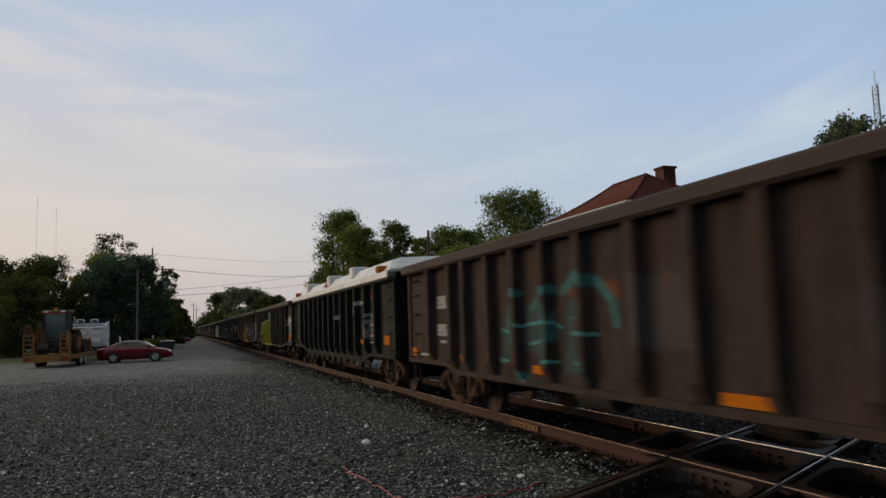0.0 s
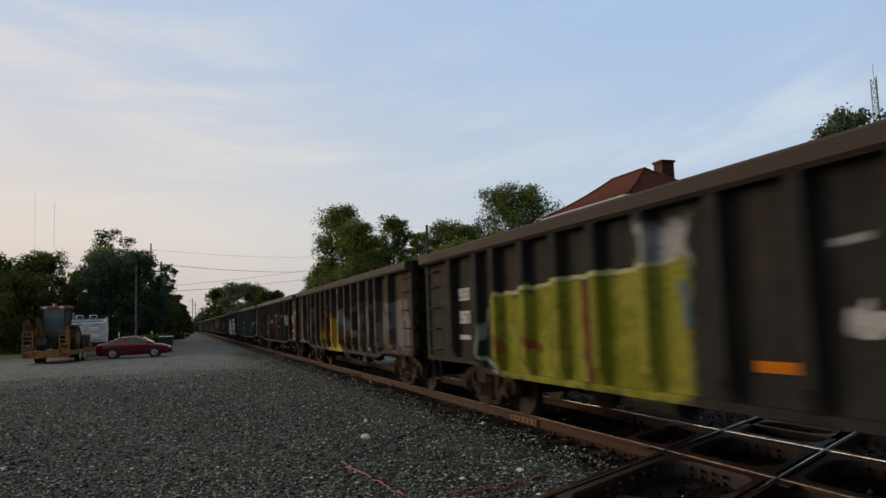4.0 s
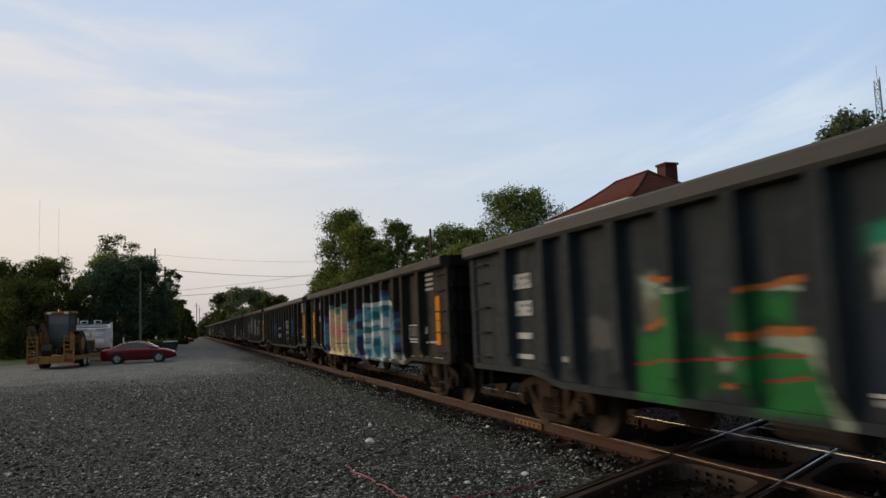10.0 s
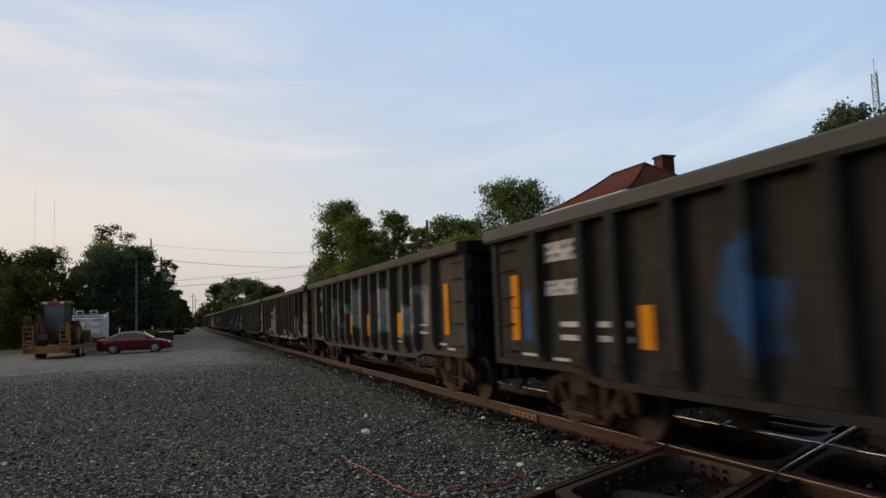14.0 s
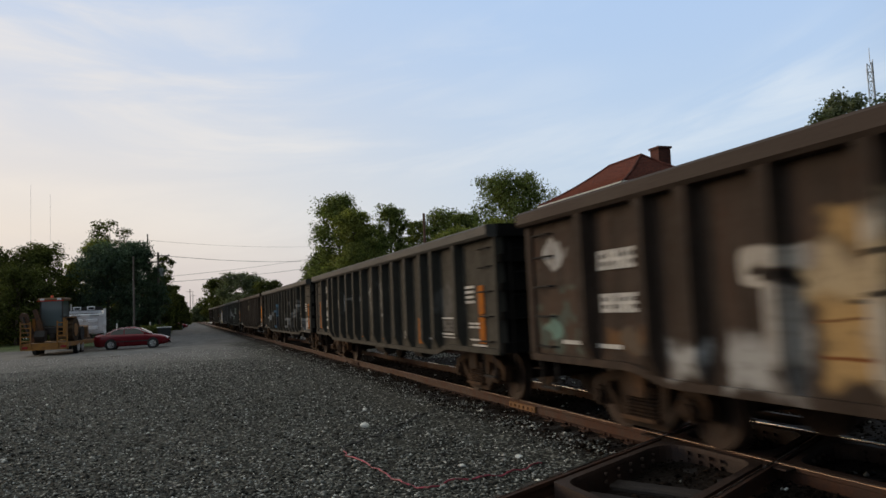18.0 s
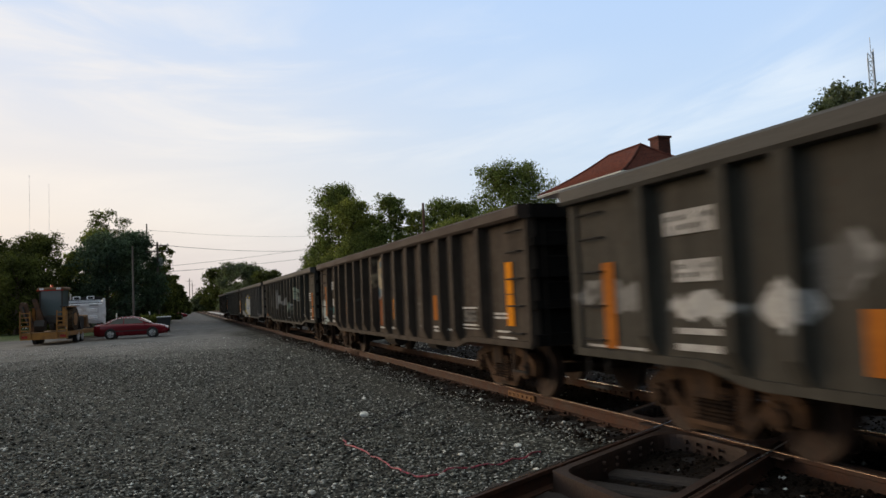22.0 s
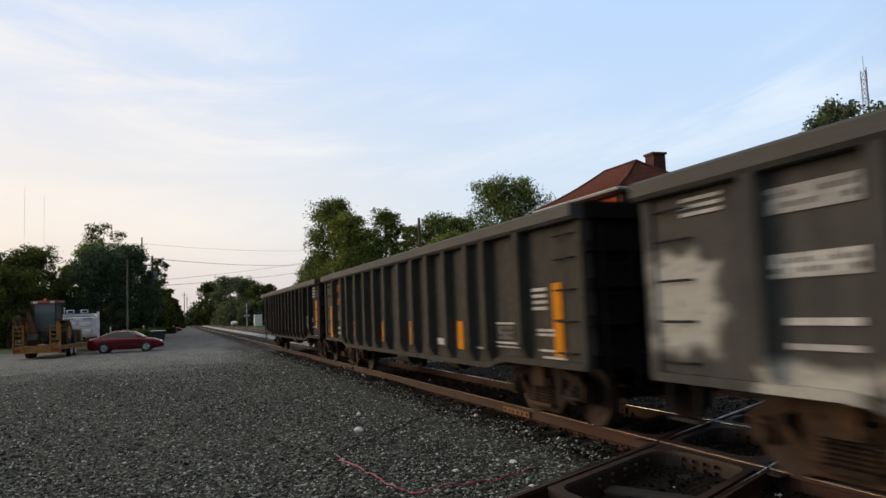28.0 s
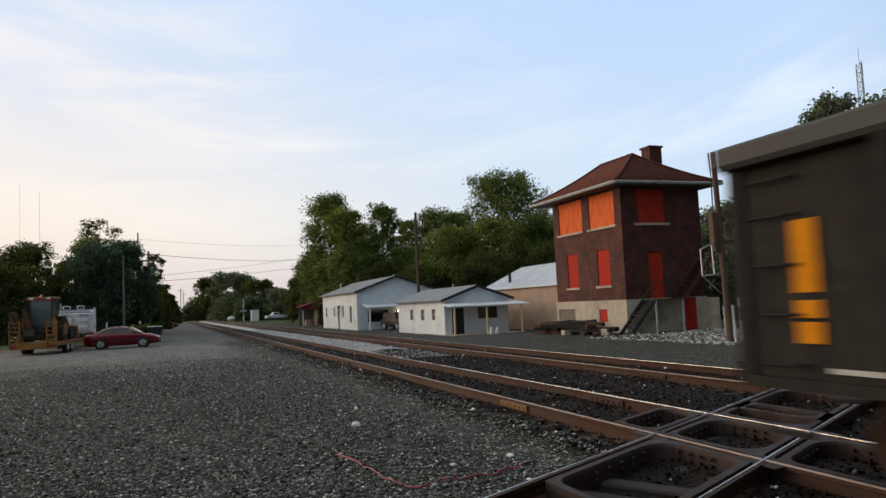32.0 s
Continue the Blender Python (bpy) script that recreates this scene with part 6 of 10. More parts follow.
def pale_figures():
    art = []
    art += [("c", 4.76, 5.38, 1.62, 2.20, (0.54, 0.5, 0.49), (0.54, 0.5, 0.49), 1)]
    art += swipe((0.4, 0.2, 0.2), 0.015, 1, (5.34, 2.16), (5.13, 2.16))
    art += swipe((0.4, 0.2, 0.2), 0.012, 1, (5.14, 1.92), (4.84, 1.91))
    art += swipe((0.4, 0.2, 0.2), 0.015, 1, (5.34, 1.68), (4.87, 1.61))
    art += swipe((0.3, 0.295, 0.28), 0.05, 1, (6.04, 1.54), (6.34, 1.56), (6.42, 1.35), (6.26, 1.23))
    art += swipe((0.3, 0.295, 0.28), 0.06, 1, (6.04, 1.54), (6.03, 1.30))
    art += [("c", 6.05, 6.38, 1.26, 1.55, (0.3, 0.295, 0.28), (0.3, 0.295, 0.28), 0.5)]
    art += swipe((0.3, 0.295, 0.28), 0.05, 1, (6.38, 1.21), (5.89, 1.19))
    art += swipe((0.3, 0.295, 0.28), 0.05, 1, (6.01, 1.34), (5.51, 1.36), (5.55, 1.17))
    art += [("c", 5.55, 5.88, 1.12, 1.33, (0.3, 0.295, 0.28), (0.3, 0.295, 0.28), 0.7)]
    art += swipe((0.3, 0.295, 0.28), 0.05, 1, (6.45, 1.03), (6.11, 1.02), (5.89, 0.92))
    art += swipe((0.3, 0.295, 0.28), 0.05, 1, (5.93, 1.10), (5.32, 1.16))
    art += [("c", 5.61, 5.88, 0.86, 1.08, (0.3, 0.295, 0.28), (0.3, 0.295, 0.28), 0.7)]
    art += [("c", 5.22, 5.51, 0.91, 1.18, DUSK, DUSK, 0.7)]
    art += [("c", 9.86, 10.42, 0.88, 1.97, (0.055, 0.125, 0.19), (0.055, 0.125, 0.19), 0.6)]
    art += [("c", 8.89, 9.61, 1.42, 2.05, (0.055, 0.125, 0.19), (0.055, 0.125, 0.19), 0.8)]
    art += swipe((0.1, 0.2, 0.28), 0.06, 1, (10.49, 1.74), (9.91, 2.00), (8.91, 2.05))
    art += swipe((0.1, 0.2, 0.28), 0.05, 1, (10.47, 0.95), (10.32, 1.62))
    art += swipe((0.055, 0.125, 0.19), 0.08, 1, (9.43, 1.98), (9.43, 1.01))
    art += swipe((0.1, 0.2, 0.28), 0.03, 1, (10.32, 1.46), (9.48, 1.53))
    art += [("c", 9.52, 9.88, 1.00, 1.53, (0.02, 0.035, 0.06), (0.02, 0.035, 0.06), 0.7)]
    art += swipe(DUSK, 0.03, 1, (7.25, 1.81), (6.70, 1.74))
    art += swipe(DUSK, 0.02, 1, (8.40, 1.29), (7.74, 1.33))
    art += [("c", 3.93, 4.55, 1.42, 1.62, CHALK, CHALK, 0.95)]
    art += [("c", 4.16, 4.49, 1.07, 1.39, CHALK, CHALK, 0.4)]
    art += swipe(CHALK, 0.05, 0.7, (3.57, 1.77), (3.33, 1.70), (3.61, 1.62))
    art += [("c", 3.02, 3.68, 1.45, 1.55, CHALK, CHALK, 0.9)]
    art += [("c", 2.98, 3.34, 1.22, 1.51, CHALK, CHALK, 0.75)]
    art += swipe(CHALK, 0.03, 0.9, (3.34, 1.23), (2.99, 1.23))
    art += [("c", 2.12, 2.50, 1.97, 2.17, CHALK, CHALK, 0.75)]
    art += [("c", 2.58, 2.85, 2.00, 2.14, CHALK, CHALK, 0.35)]
    art += swipe(CHALK, 0.05, 0.85, (2.88, 1.93), (2.16, 1.86))
    art += [("c", 2.15, 2.73, 1.66, 1.88, CHALK, CHALK, 0.8)]
    art += swipe(CHALK, 0.05, 0.85, (2.44, 1.60), (1.67, 1.59))
    art += swipe(CHALK, 0.04, 0.8, (2.08, 1.76), (1.72, 1.76))
    art += swipe(CHALK, 0.09, 0.65, (2.04, 1.66), (1.88, 1.44), (1.83, 1.16))
    art += swipe(CHALK, 0.03, 0.6, (2.64, 1.50), (2.22, 1.48), (2.07, 1.34))
    art += [("c", 1.15, 1.57, 0.97, 1.35, CHALK, CHALK, 0.7)]
    art += [("c", 0.77, 1.37, 0.98, 1.24, CHALK, CHALK, 0.75)]
    art += swipe(CHALK, 0.05, 0.9, (1.55, 1.36), (0.76, 1.37))
    art += swipe(CHALK, 0.04, 0.8, (1.18, 1.32), (1.07, 1.10), (0.87, 1.23), (0.80, 1.03))
    art += [("c", 0.19, 0.51, 1.19, 1.37, CHALK, CHALK, 0.8)]
    art += [("c", 0.28, 0.84, 0.89, 1.00, DUSK, DUSK, 0.7)]
    return art


def pale_heads():
    art = []
    art += [("c", 10.13, 10.81, 1.37, 2.21, PALE2, PALE2, 0.7)]
    art += [("c", 9.00, 9.86, 1.59, 2.02, PALE, PALE, 0.8)]
    art += [("e", 8.20, 8.75, 1.53, 1.78, PALE2, PALE2, 0.9)]
    art += [("e", 8.14, 8.58, 1.14, 1.33, PALE2, PALE2, 0.6)]
    art += [("e", 7.16, 7.61, 1.48, 1.77, PALE2, PALE2, 0.9)]
    art += [("c", 6.27, 6.57, 1.30, 1.60, (0.28, 0.33, 0.26), (0.28, 0.33, 0.26), 0.8)]
    art += [("c", 6.01, 6.31, 1.15, 1.46, DUSK, DUSK, 0.7)]
    art += swipe(PALE2, 0.02, 1, (6.50, 0.99), (5.95, 1.04))
    art += [("e", 5.15, 5.57, 1.47, 1.62, PALE, PALE, 0.8)]
    art += [("c", 5.05, 5.44, 1.32, 1.45, (0.28, 0.33, 0.26), (0.28, 0.33, 0.26), 0.7)]
    art += [("c", 4.88, 5.46, 1.13, 1.21, PALE2, PALE2, 0.7)]
    art += swipe(PALE2, 0.05, 0.6, (5.40, 0.88), (4.98, 0.84))
    art += swipe((0.28, 0.33, 0.26), 0.08, 0.8, (4.67, 2.19), (4.09, 2.20))
    art += swipe((0.28, 0.33, 0.26), 0.05, 0.8, (4.58, 2.03), (4.03, 2.04))
    art += swipe((0.28, 0.33, 0.26), 0.09, 0.8, (4.58, 1.88), (3.96, 1.81))
    art += swipe(PALE, 0.015, 1, (4.64, 1.77), (4.28, 1.76))
    art += [("c", 3.87, 4.54, 1.76, 2.19, (0.28, 0.33, 0.26), (0.28, 0.33, 0.26), 0.35)]
    art += [("e", 3.22, 3.68, 1.99, 2.18, (0.28, 0.33, 0.26), (0.28, 0.33, 0.26), 0.8)]
    art += [("c", 3.06, 3.70, 1.73, 1.90, (0.28, 0.33, 0.26), (0.28, 0.33, 0.26), 0.8)]
    art += swipe(PALE, 0.015, 1, (3.66, 1.70), (3.21, 1.68))
    return art


def cream_figures():
    art = []
    art += [("b", 9.71, 10.41, 1.76, 2.29, (0.42, 0.33, 0.2), TAN, 0.85)]
    art += [("c", 10.75, 11.09, 2.02, 2.28, (0.37, 0.24, 0.1), (0.37, 0.24, 0.1), 0.9)]
    art += [("c", 10.39, 10.73, 1.94, 2.17, (0.43, 0.38, 0.3), (0.43, 0.38, 0.3), 0.85)]
    art += [("c", 10.30, 11.31, 1.58, 1.96, (0.42, 0.33, 0.2), (0.42, 0.33, 0.2), 0.9)]
    art += [("c", 10.66, 11.20, 0.95, 1.60, (0.37, 0.24, 0.1), (0.37, 0.24, 0.1), 0.95)]
    art += [("c", 10.32, 10.71, 0.86, 1.59, (0.43, 0.38, 0.3), (0.43, 0.38, 0.3), 0.9)]
    art += [("c", 11.35, 11.71, 1.02, 1.70, (0.35, 0.33, 0.29), (0.35, 0.33, 0.29), 0.85)]
    art += swipe((0.36, 0.33, 0.28), 0.09, 1, (11.26, 1.93), (11.94, 1.97))
    art += swipe((0.36, 0.33, 0.28), 0.05, 1, (11.98, 1.96), (11.97, 1.78), (11.59, 1.70))
    art += [("c", 9.66, 10.27, 1.58, 1.73, (0.5, 0.46, 0.38), (0.5, 0.46, 0.38), 0.95)]
    art += [("c", 9.68, 10.28, 1.31, 1.55, (0.37, 0.24, 0.1), (0.37, 0.24, 0.1), 0.9)]
    art += [("c", 9.94, 10.31, 0.76, 1.32, (0.4, 0.27, 0.1), (0.4, 0.27, 0.1), 0.95)]
    art += [("c", 9.71, 9.94, 0.88, 1.44, (0.42, 0.33, 0.2), (0.42, 0.33, 0.2), 0.85)]
    art += [("c", 10.03, 10.34, 2.37, 2.45, PALE, PALE, 0.8)]
    art += swipe((0.012, 0.01, 0.009), 0.025, 0.9, (10.63, 1.90), (10.32, 1.87))
    art += swipe((0.012, 0.01, 0.009), 0.02, 0.9, (10.89, 1.55), (10.57, 1.60), (10.29, 1.62))
    art += swipe((0.16, 0.06, 0.02), 0.014, 1, (11.20, 1.13), (10.62, 1.13))
    art += swipe((0.012, 0.01, 0.009), 0.04, 0.9, (10.02, 1.75), (9.65, 1.75))
    art += swipe((0.012, 0.01, 0.009), 0.05, 0.9, (11.66, 1.82), (11.33, 1.72))
    art += swipe((0.16, 0.08, 0.03), 0.012, 1, (11.25, 1.39), (10.65, 1.44))
    art += swipe((0.16, 0.08, 0.03), 0.012, 1, (10.37, 1.40), (9.77, 1.42))
    art += swipe((0.16, 0.06, 0.02), 0.014, 1, (10.32, 1.31), (10.06, 1.30))
    art += swipe((0.012, 0.01, 0.009), 0.015, 0.8, (10.41, 2.36), (10.16, 2.35))
    art += swipe((0.012, 0.01, 0.009), 0.015, 0.8, (10.29, 1.58), (9.75, 1.58))
    art += [("c", 12.54, 13.12, 0.82, 1.12, PALE, PALE, 0.9)]
    art += [("c", 11.57, 12.23, 0.83, 1.23, PALE, PALE, 0.9)]
    art += [("c", 11.38, 11.69, 0.77, 0.95, PALE2, PALE2, 0.7)]
    art += [("c", 11.76, 12.25, 1.19, 1.28, PALE2, PALE2, 0.6)]
    return art


def blue_and_white_smears():
    art = []
    for y0, y1, z0, z1, p in ((3.2, 3.7, 1.25, 2.05, 0.75), (3.3, 3.55, 1.5, 2.1, 0.6), (6.5, 6.95, 1.15, 2.2, 0.45), (6.55, 6.85, 1.5, 1.9, 0.6), (10.5, 11.02, 1.35, 2.2, 0.75), (10.2, 10.6, 1.15, 1.8, 0.35), (10.3, 10.6, 1.5, 1.8, 0.45), (14.75, 15.2, 1.3, 1.95, 0.85)):
        art += [("c", y0, y1, z0, z1, BLUE2, BLUE2, p)]
    art += [("c", 5.1, 5.6, 0.95, 1.95, DUSK, DUSK, 0.5)]
    art += swipe(PALE, 0.05, 0.85, (5.65, 1.9), (5.25, 1.95), (5.55, 1.7), (5.15, 1.68), (5.5, 1.45), (5.2, 1.35), (5.45, 1.15), (5.15, 1.05), (5.35, 0.85))
    art += swipe(PALE2, 0.07, 0.7, (5.3, 2.0), (5.7, 1.85), (5.4, 1.6))
    art += swipe(PALE, 0.05, 0.85, (8.7, 1.6), (8.3, 1.75), (8.45, 1.35), (8.85, 1.25), (8.35, 1.2))
    return art


def pale_scribble():
    """Thin scrawl over a dusty panel."""
    art = [("c", 4.8, 5.3, 0.95, 1.6, DUSK, DUSK, 0.45)]
    art += swipe(PALE2, 0.018, 0.5, (5.25, 1.5), (4.85, 1.52), (5.2, 1.38), (4.8, 1.36), (5.15, 1.2), (4.9, 1.18), (5.2, 1.05), (4.85, 1.03))
    return art


# number, paint, chord, rust, sprayed art, panels, marks, label
ROLL = [
    (0, BROWN, "brown", 0.7, [("b", 6.6, 7.6, 1.3, 2.1, DUSK, DUSK, 0.35), ("b", 2.6, 4.6, 1.3, 1.9, DUSK, DUSK, 0.25)] + teal_script(),
     [(15.9, 0.98, 1.16, 0.4, "deep_orange"), (12.9, 0.97, 1.09, 0.42, "deep_orange"), (9.95, 0.9, 1.02, 0.5, "deep_orange"), (5.98, 0.82, 0.94, 0.69, "deep_orange"), (3.4, 0.97, 1.12, 0.5, "deep_orange"), (0.8, 0.98, 1.16, 0.4, "deep_orange")], [(13.95, 2.05, 0.75, 0.24, "dull_white"), (13.95, 1.52, 0.78, 0.22, "dull_white"), (14.0, 1.3, 0.3, 0.05, "dull_white"), (15.2, 1.03, 0.5, 0.05, "dull_white")], "rusty brown gondola car with turquoise spray paint"),
    (1, GREEN, "dark", 0.15, [("b", 7.12, 7.38, 2.28, 2.55, (0.34, 0.012, 0.012), (0.28, 0.016, 0.016), 0.95), ("b", 7.12, 7.4, 2.04, 2.14, (0.3, 0.012, 0.012), (0.26, 0.016, 0.016), 0.9)] + pale_word(),
     bars((6.3, 9.3, 12.2, 3.33), "deep_orange", 1.15, 1.27, 0.54) + bars((0.83,), "deep_orange", 1.17, 1.275, 0.5) + bars((0.83,), "deep_orange", 1.285, 1.39, 0.5) + bars((14.9,), "deep_orange", 1.16, 1.27, 0.5) + bars((14.9,), "deep_orange", 1.3, 1.41, 0.5), [(13.35, 2.55, 0.55, 0.3, "white_paint"), (12.6, 2.55, 0.55, 0.3, "white_paint"), (13.55, 1.95, 0.6, 0.28, "white_paint"), (12.5, 1.95, 0.7, 0.28, "white_paint"), (12.6, 1.66, 0.5, 0.06, "dull_white"), (13.5, 1.66, 0.5, 0.06, "dull_white"), (12.6, 1.5, 0.5, 0.06, "dull_white"), (7.26, 1.43, 0.58, 0.035, "white_paint"), (7.26, 1.36, 0.58, 0.035, "white_paint"), (7.26, 1.22, 0.5, 0.06, "dull_white"), (13.8, 1.2, 0.5, 0.07, "red_paint"), (2.0, 1.78, 0.38, 0.04, "white_paint"), (2.0, 1.69, 0.38, 0.05, "white_paint"), (2.0, 1.57, 0.38, 0.04, "white_paint"), (2.0, 1.47, 0.38, 0.04, "white_paint"), (2.5, 1.66, 0.5, 0.03, "white_paint"), (2.5, 1.38, 0.5, 0.035, "white_paint"), (2.5, 1.21, 0.52, 0.03, "white_paint"), (2.0, 1.22, 0.3, 0.1, "red_paint")], "dark green gondola car under a white fibreglass lid"),
    (2, DARK, "brown", 0.35, [("e", 0.45, 1.5, 1.7, 2.25, PALE, PALE2, 1.0), ("e", 0.4, 1.2, 1.3, 1.8, DUSK, PALE2, 0.8), ("e", 5.8, 6.2, 1.46, 1.62, PALE, PALE, 1.0)] + lime_letters(),
     [(0.84, 1.11, 1.33, 0.56, "deep_orange"), (3.97, 1.09, 1.21, 0.6, "deep_orange"), (6.94, 1.09, 1.19, 0.55, "deep_orange")], [(2.2, 1.51, 0.64, 0.03, "white_paint"), (2.2, 1.28, 0.64, 0.05, "white_paint"), (3.08, 1.36, 0.5, 0.03, "white_paint"), (3.08, 1.27, 0.55, 0.04, "white_paint"), (3.97, 1.0, 0.55, 0.03, "white_paint"), (3.97, 0.94, 0.5, 0.03, "white_paint"), (1.2, 1.05, 0.4, 0.04, "white_paint"), (0.7, 1.02, 0.4, 0.04, "white_paint"), (14.15, 2.05, 0.5, 0.22, "white_paint"), (14.15, 1.65, 0.5, 0.22, "white_paint"), (14.15, 1.3, 0.5, 0.08, "white_paint")], "black gondola car with yellow-green spray paint"),
    (3, BROWN, "brown", 0.6, [("b", 14.75, 15.95, 0.9, 2.2, SAND, TAN, 0.7), ("b", 13.45, 14.4, 2.22, 2.6, SAGE, PALE2, 0.7), ("b", 12.55, 13.1, 0.97, 2.2, SAND, PALE2, 0.6), ("b", 11.6, 12.4, 0.85, 2.2, SAND, TAN, 0.6), ("b", 10.6, 11.3, 0.85, 2.05, SAND, SAGE, 0.6), ("b", 4.5, 5.4, 0.9, 2.2, SAND, PALE2, 0.55), ("b", 3.55, 4.4, 0.95, 2.05, SAND, PALE2, 0.5), ("b", 0.4, 3.3, 1.0, 2.1, SAND, PALE2, 0.45)] + yellow_letters(),
     [], [(3.9, 0.97, 0.55, 0.04, "white_paint"), (3.9, 0.9, 0.55, 0.04, "white_paint"), (13.95, 2.08, 0.7, 0.18, "dull_white"), (13.95, 1.46, 0.8, 0.2, "white_paint")], "brown gondola car covered in yellow and tan spray paint"),
    (4, DARK, "grey", 0.25, [("e", 2.1, 2.95, 1.4, 2.05, PALE, SAGE, 1.0), ("b", 11.7, 12.4, 2.05, 2.4, (0.2, 0.17, 0.06), SAND, 0.7), ("b", 11.75, 12.4, 1.7, 1.95, PALE, PALE2, 0.9), ("b", 10.72, 11.4, 2.0, 2.32, (0.24, 0.2, 0.05), TAN, 0.8), ("b", 10.75, 11.35, 0.93, 1.73, PALE2, DUSK, 0.8), ("b", 9.65, 10.5, 0.87, 2.1, PALE, DUSK, 0.95), ("b", 8.75, 9.5, 1.42, 1.85, (0.26, 0.17, 0.03), SAND, 0.8), ("e", 0.2, 1.0, 2.0, 2.2, PALE, PALE, 0.9)] + red_rimmed_letters(),
     split_bar(0.7, 1.1, "amber") + [(4.1, 0.9, 1.37, 0.28, "amber"), (12.0, 1.05, 1.48, 0.28, "amber"), (9.0, 0.92, 1.41, 0.28, "amber"), (15.6, 1.0, 1.93, 0.24, "amber")], head_lines(1.95) + FOOT_LINES + BOX_MARK + stencil(), "black gondola car with red and white spray paint"),
    (5, SLATE, "grey", 0.15, [("b", 11.65, 12.3, 1.2, 1.6, DUSK, DUSK, 0.6), ("b", 6.75, 7.25, 0.95, 1.38, ORNG, ORNG, 0.9), ("b", 5.6, 6.2, 0.9, 1.55, (0.01, 0.06, 0.085), (0.015, 0.075, 0.1), 0.9), ("b", 4.5, 5.1, 0.95, 1.8, (0.045, 0.055, 0.05), DUSK, 0.7), ("b", 3.75, 4.3, 1.2, 1.75, DUSK, DUSK, 0.5), ("e", 2.0, 2.9, 1.5, 1.9, PALE, PALE2, 1.0), ("e", 2.3, 2.7, 1.8, 2.15, PALE, PALE2, 1.0), ("b", 1.0, 1.5, 1.7, 1.9, PALE2, DUSK, 0.5)] + green_letters(),
     [(2.3, 1.0, 1.06, 0.3, "amber"), (2.4, 1.26, 1.3, 0.62, "amber")], [(4.05, 1.08, 0.5, 0.03, "white_paint"), (4.05, 1.02, 0.5, 0.03, "white_paint"), (3.15, 1.43, 0.5, 0.04, "white_paint"), (3.15, 1.34, 0.6, 0.04, "white_paint"), (1.4, 1.08, 0.5, 0.04, "white_paint"), (0.9, 1.0, 0.5, 0.05, "white_paint"), (2.4, 1.35, 0.62, 0.03, "white_paint"), (7.15, 0.95, 0.4, 0.04, "white_paint"), (8.2, 1.0, 0.4, 0.03, "white_paint"), (14.2, 2.2, 0.55, 0.22, "white_paint"), (14.2, 1.8, 0.55, 0.22, "white_paint"), (14.2, 1.4, 0.5, 0.09, "white_paint"), (14.2, 1.1, 0.5, 0.07, "white_paint"), (12.8, 1.1, 0.5, 0.07, "white_paint")], "slate grey gondola car with green spray paint"),
    (6, DARK, "dark", 0.2, [] + blue_and_cream_letters(),
     split_bar(0.7, 1.2) + bars((15.7,), "orange", 1.22, 2.2, 0.3), head_lines(2.4) + HIGH_MARKS + stencil("dull_white"), "black gondola car with pale blue and pink spray paint"),
    (7, DARK, "grey", 0.2, blue_and_white_smears(),
     bars((4.2, 6.98, 12.17), "orange", 1.18, 1.66, 0.24) + split_bar(15.45, 1.21) + split_bar(0.7, 1.2), head_lines(2.4) + HIGH_MARKS + stencil(), "black gondola car with blue and white smears"),
    (8, OLIVE, "brown", 0.35, [("b", 2.0, 3.0, 1.3, 2.2, DUSK, PALE2, 0.8), ("b", 3.3, 3.7, 1.2, 1.85, PALE, PALE2, 0.8), ("b", 5.05, 5.65, 1.25, 2.3, PALE, PALE2, 0.8), ("b", 8.1, 8.65, 1.35, 2.5, PALE, PALE2, 0.7), ("e", 9.3, 9.8, 1.7, 2.1, (0.02, 0.15, 0.11), PALE2, 0.9), ("b", 6.2, 6.8, 1.2, 2.2, DUSK, DUSK, 0.7), ("b", 10.5, 12.4, 1.0, 2.2, DUSK, PALE2, 0.6), ("b", 14.8, 15.8, 1.0, 2.0, SAND, DUSK, 0.7)],
     split_bar(1.05, 1.24) + bars((4.27, 7.35, 9.45), "orange", 1.13, 1.69, 0.36), [(1.3, 1.06, 0.4, 0.04, "white_paint"), (0.85, 0.98, 0.4, 0.04, "white_paint"), (4.25, 1.04, 0.4, 0.03, "white_paint"), (2.5, 1.42, 0.6, 0.03, "white_paint"), (2.5, 1.26, 0.6, 0.05, "white_paint")] + stencil("dull_white"), "dark gondola car with faded white spray paint"),
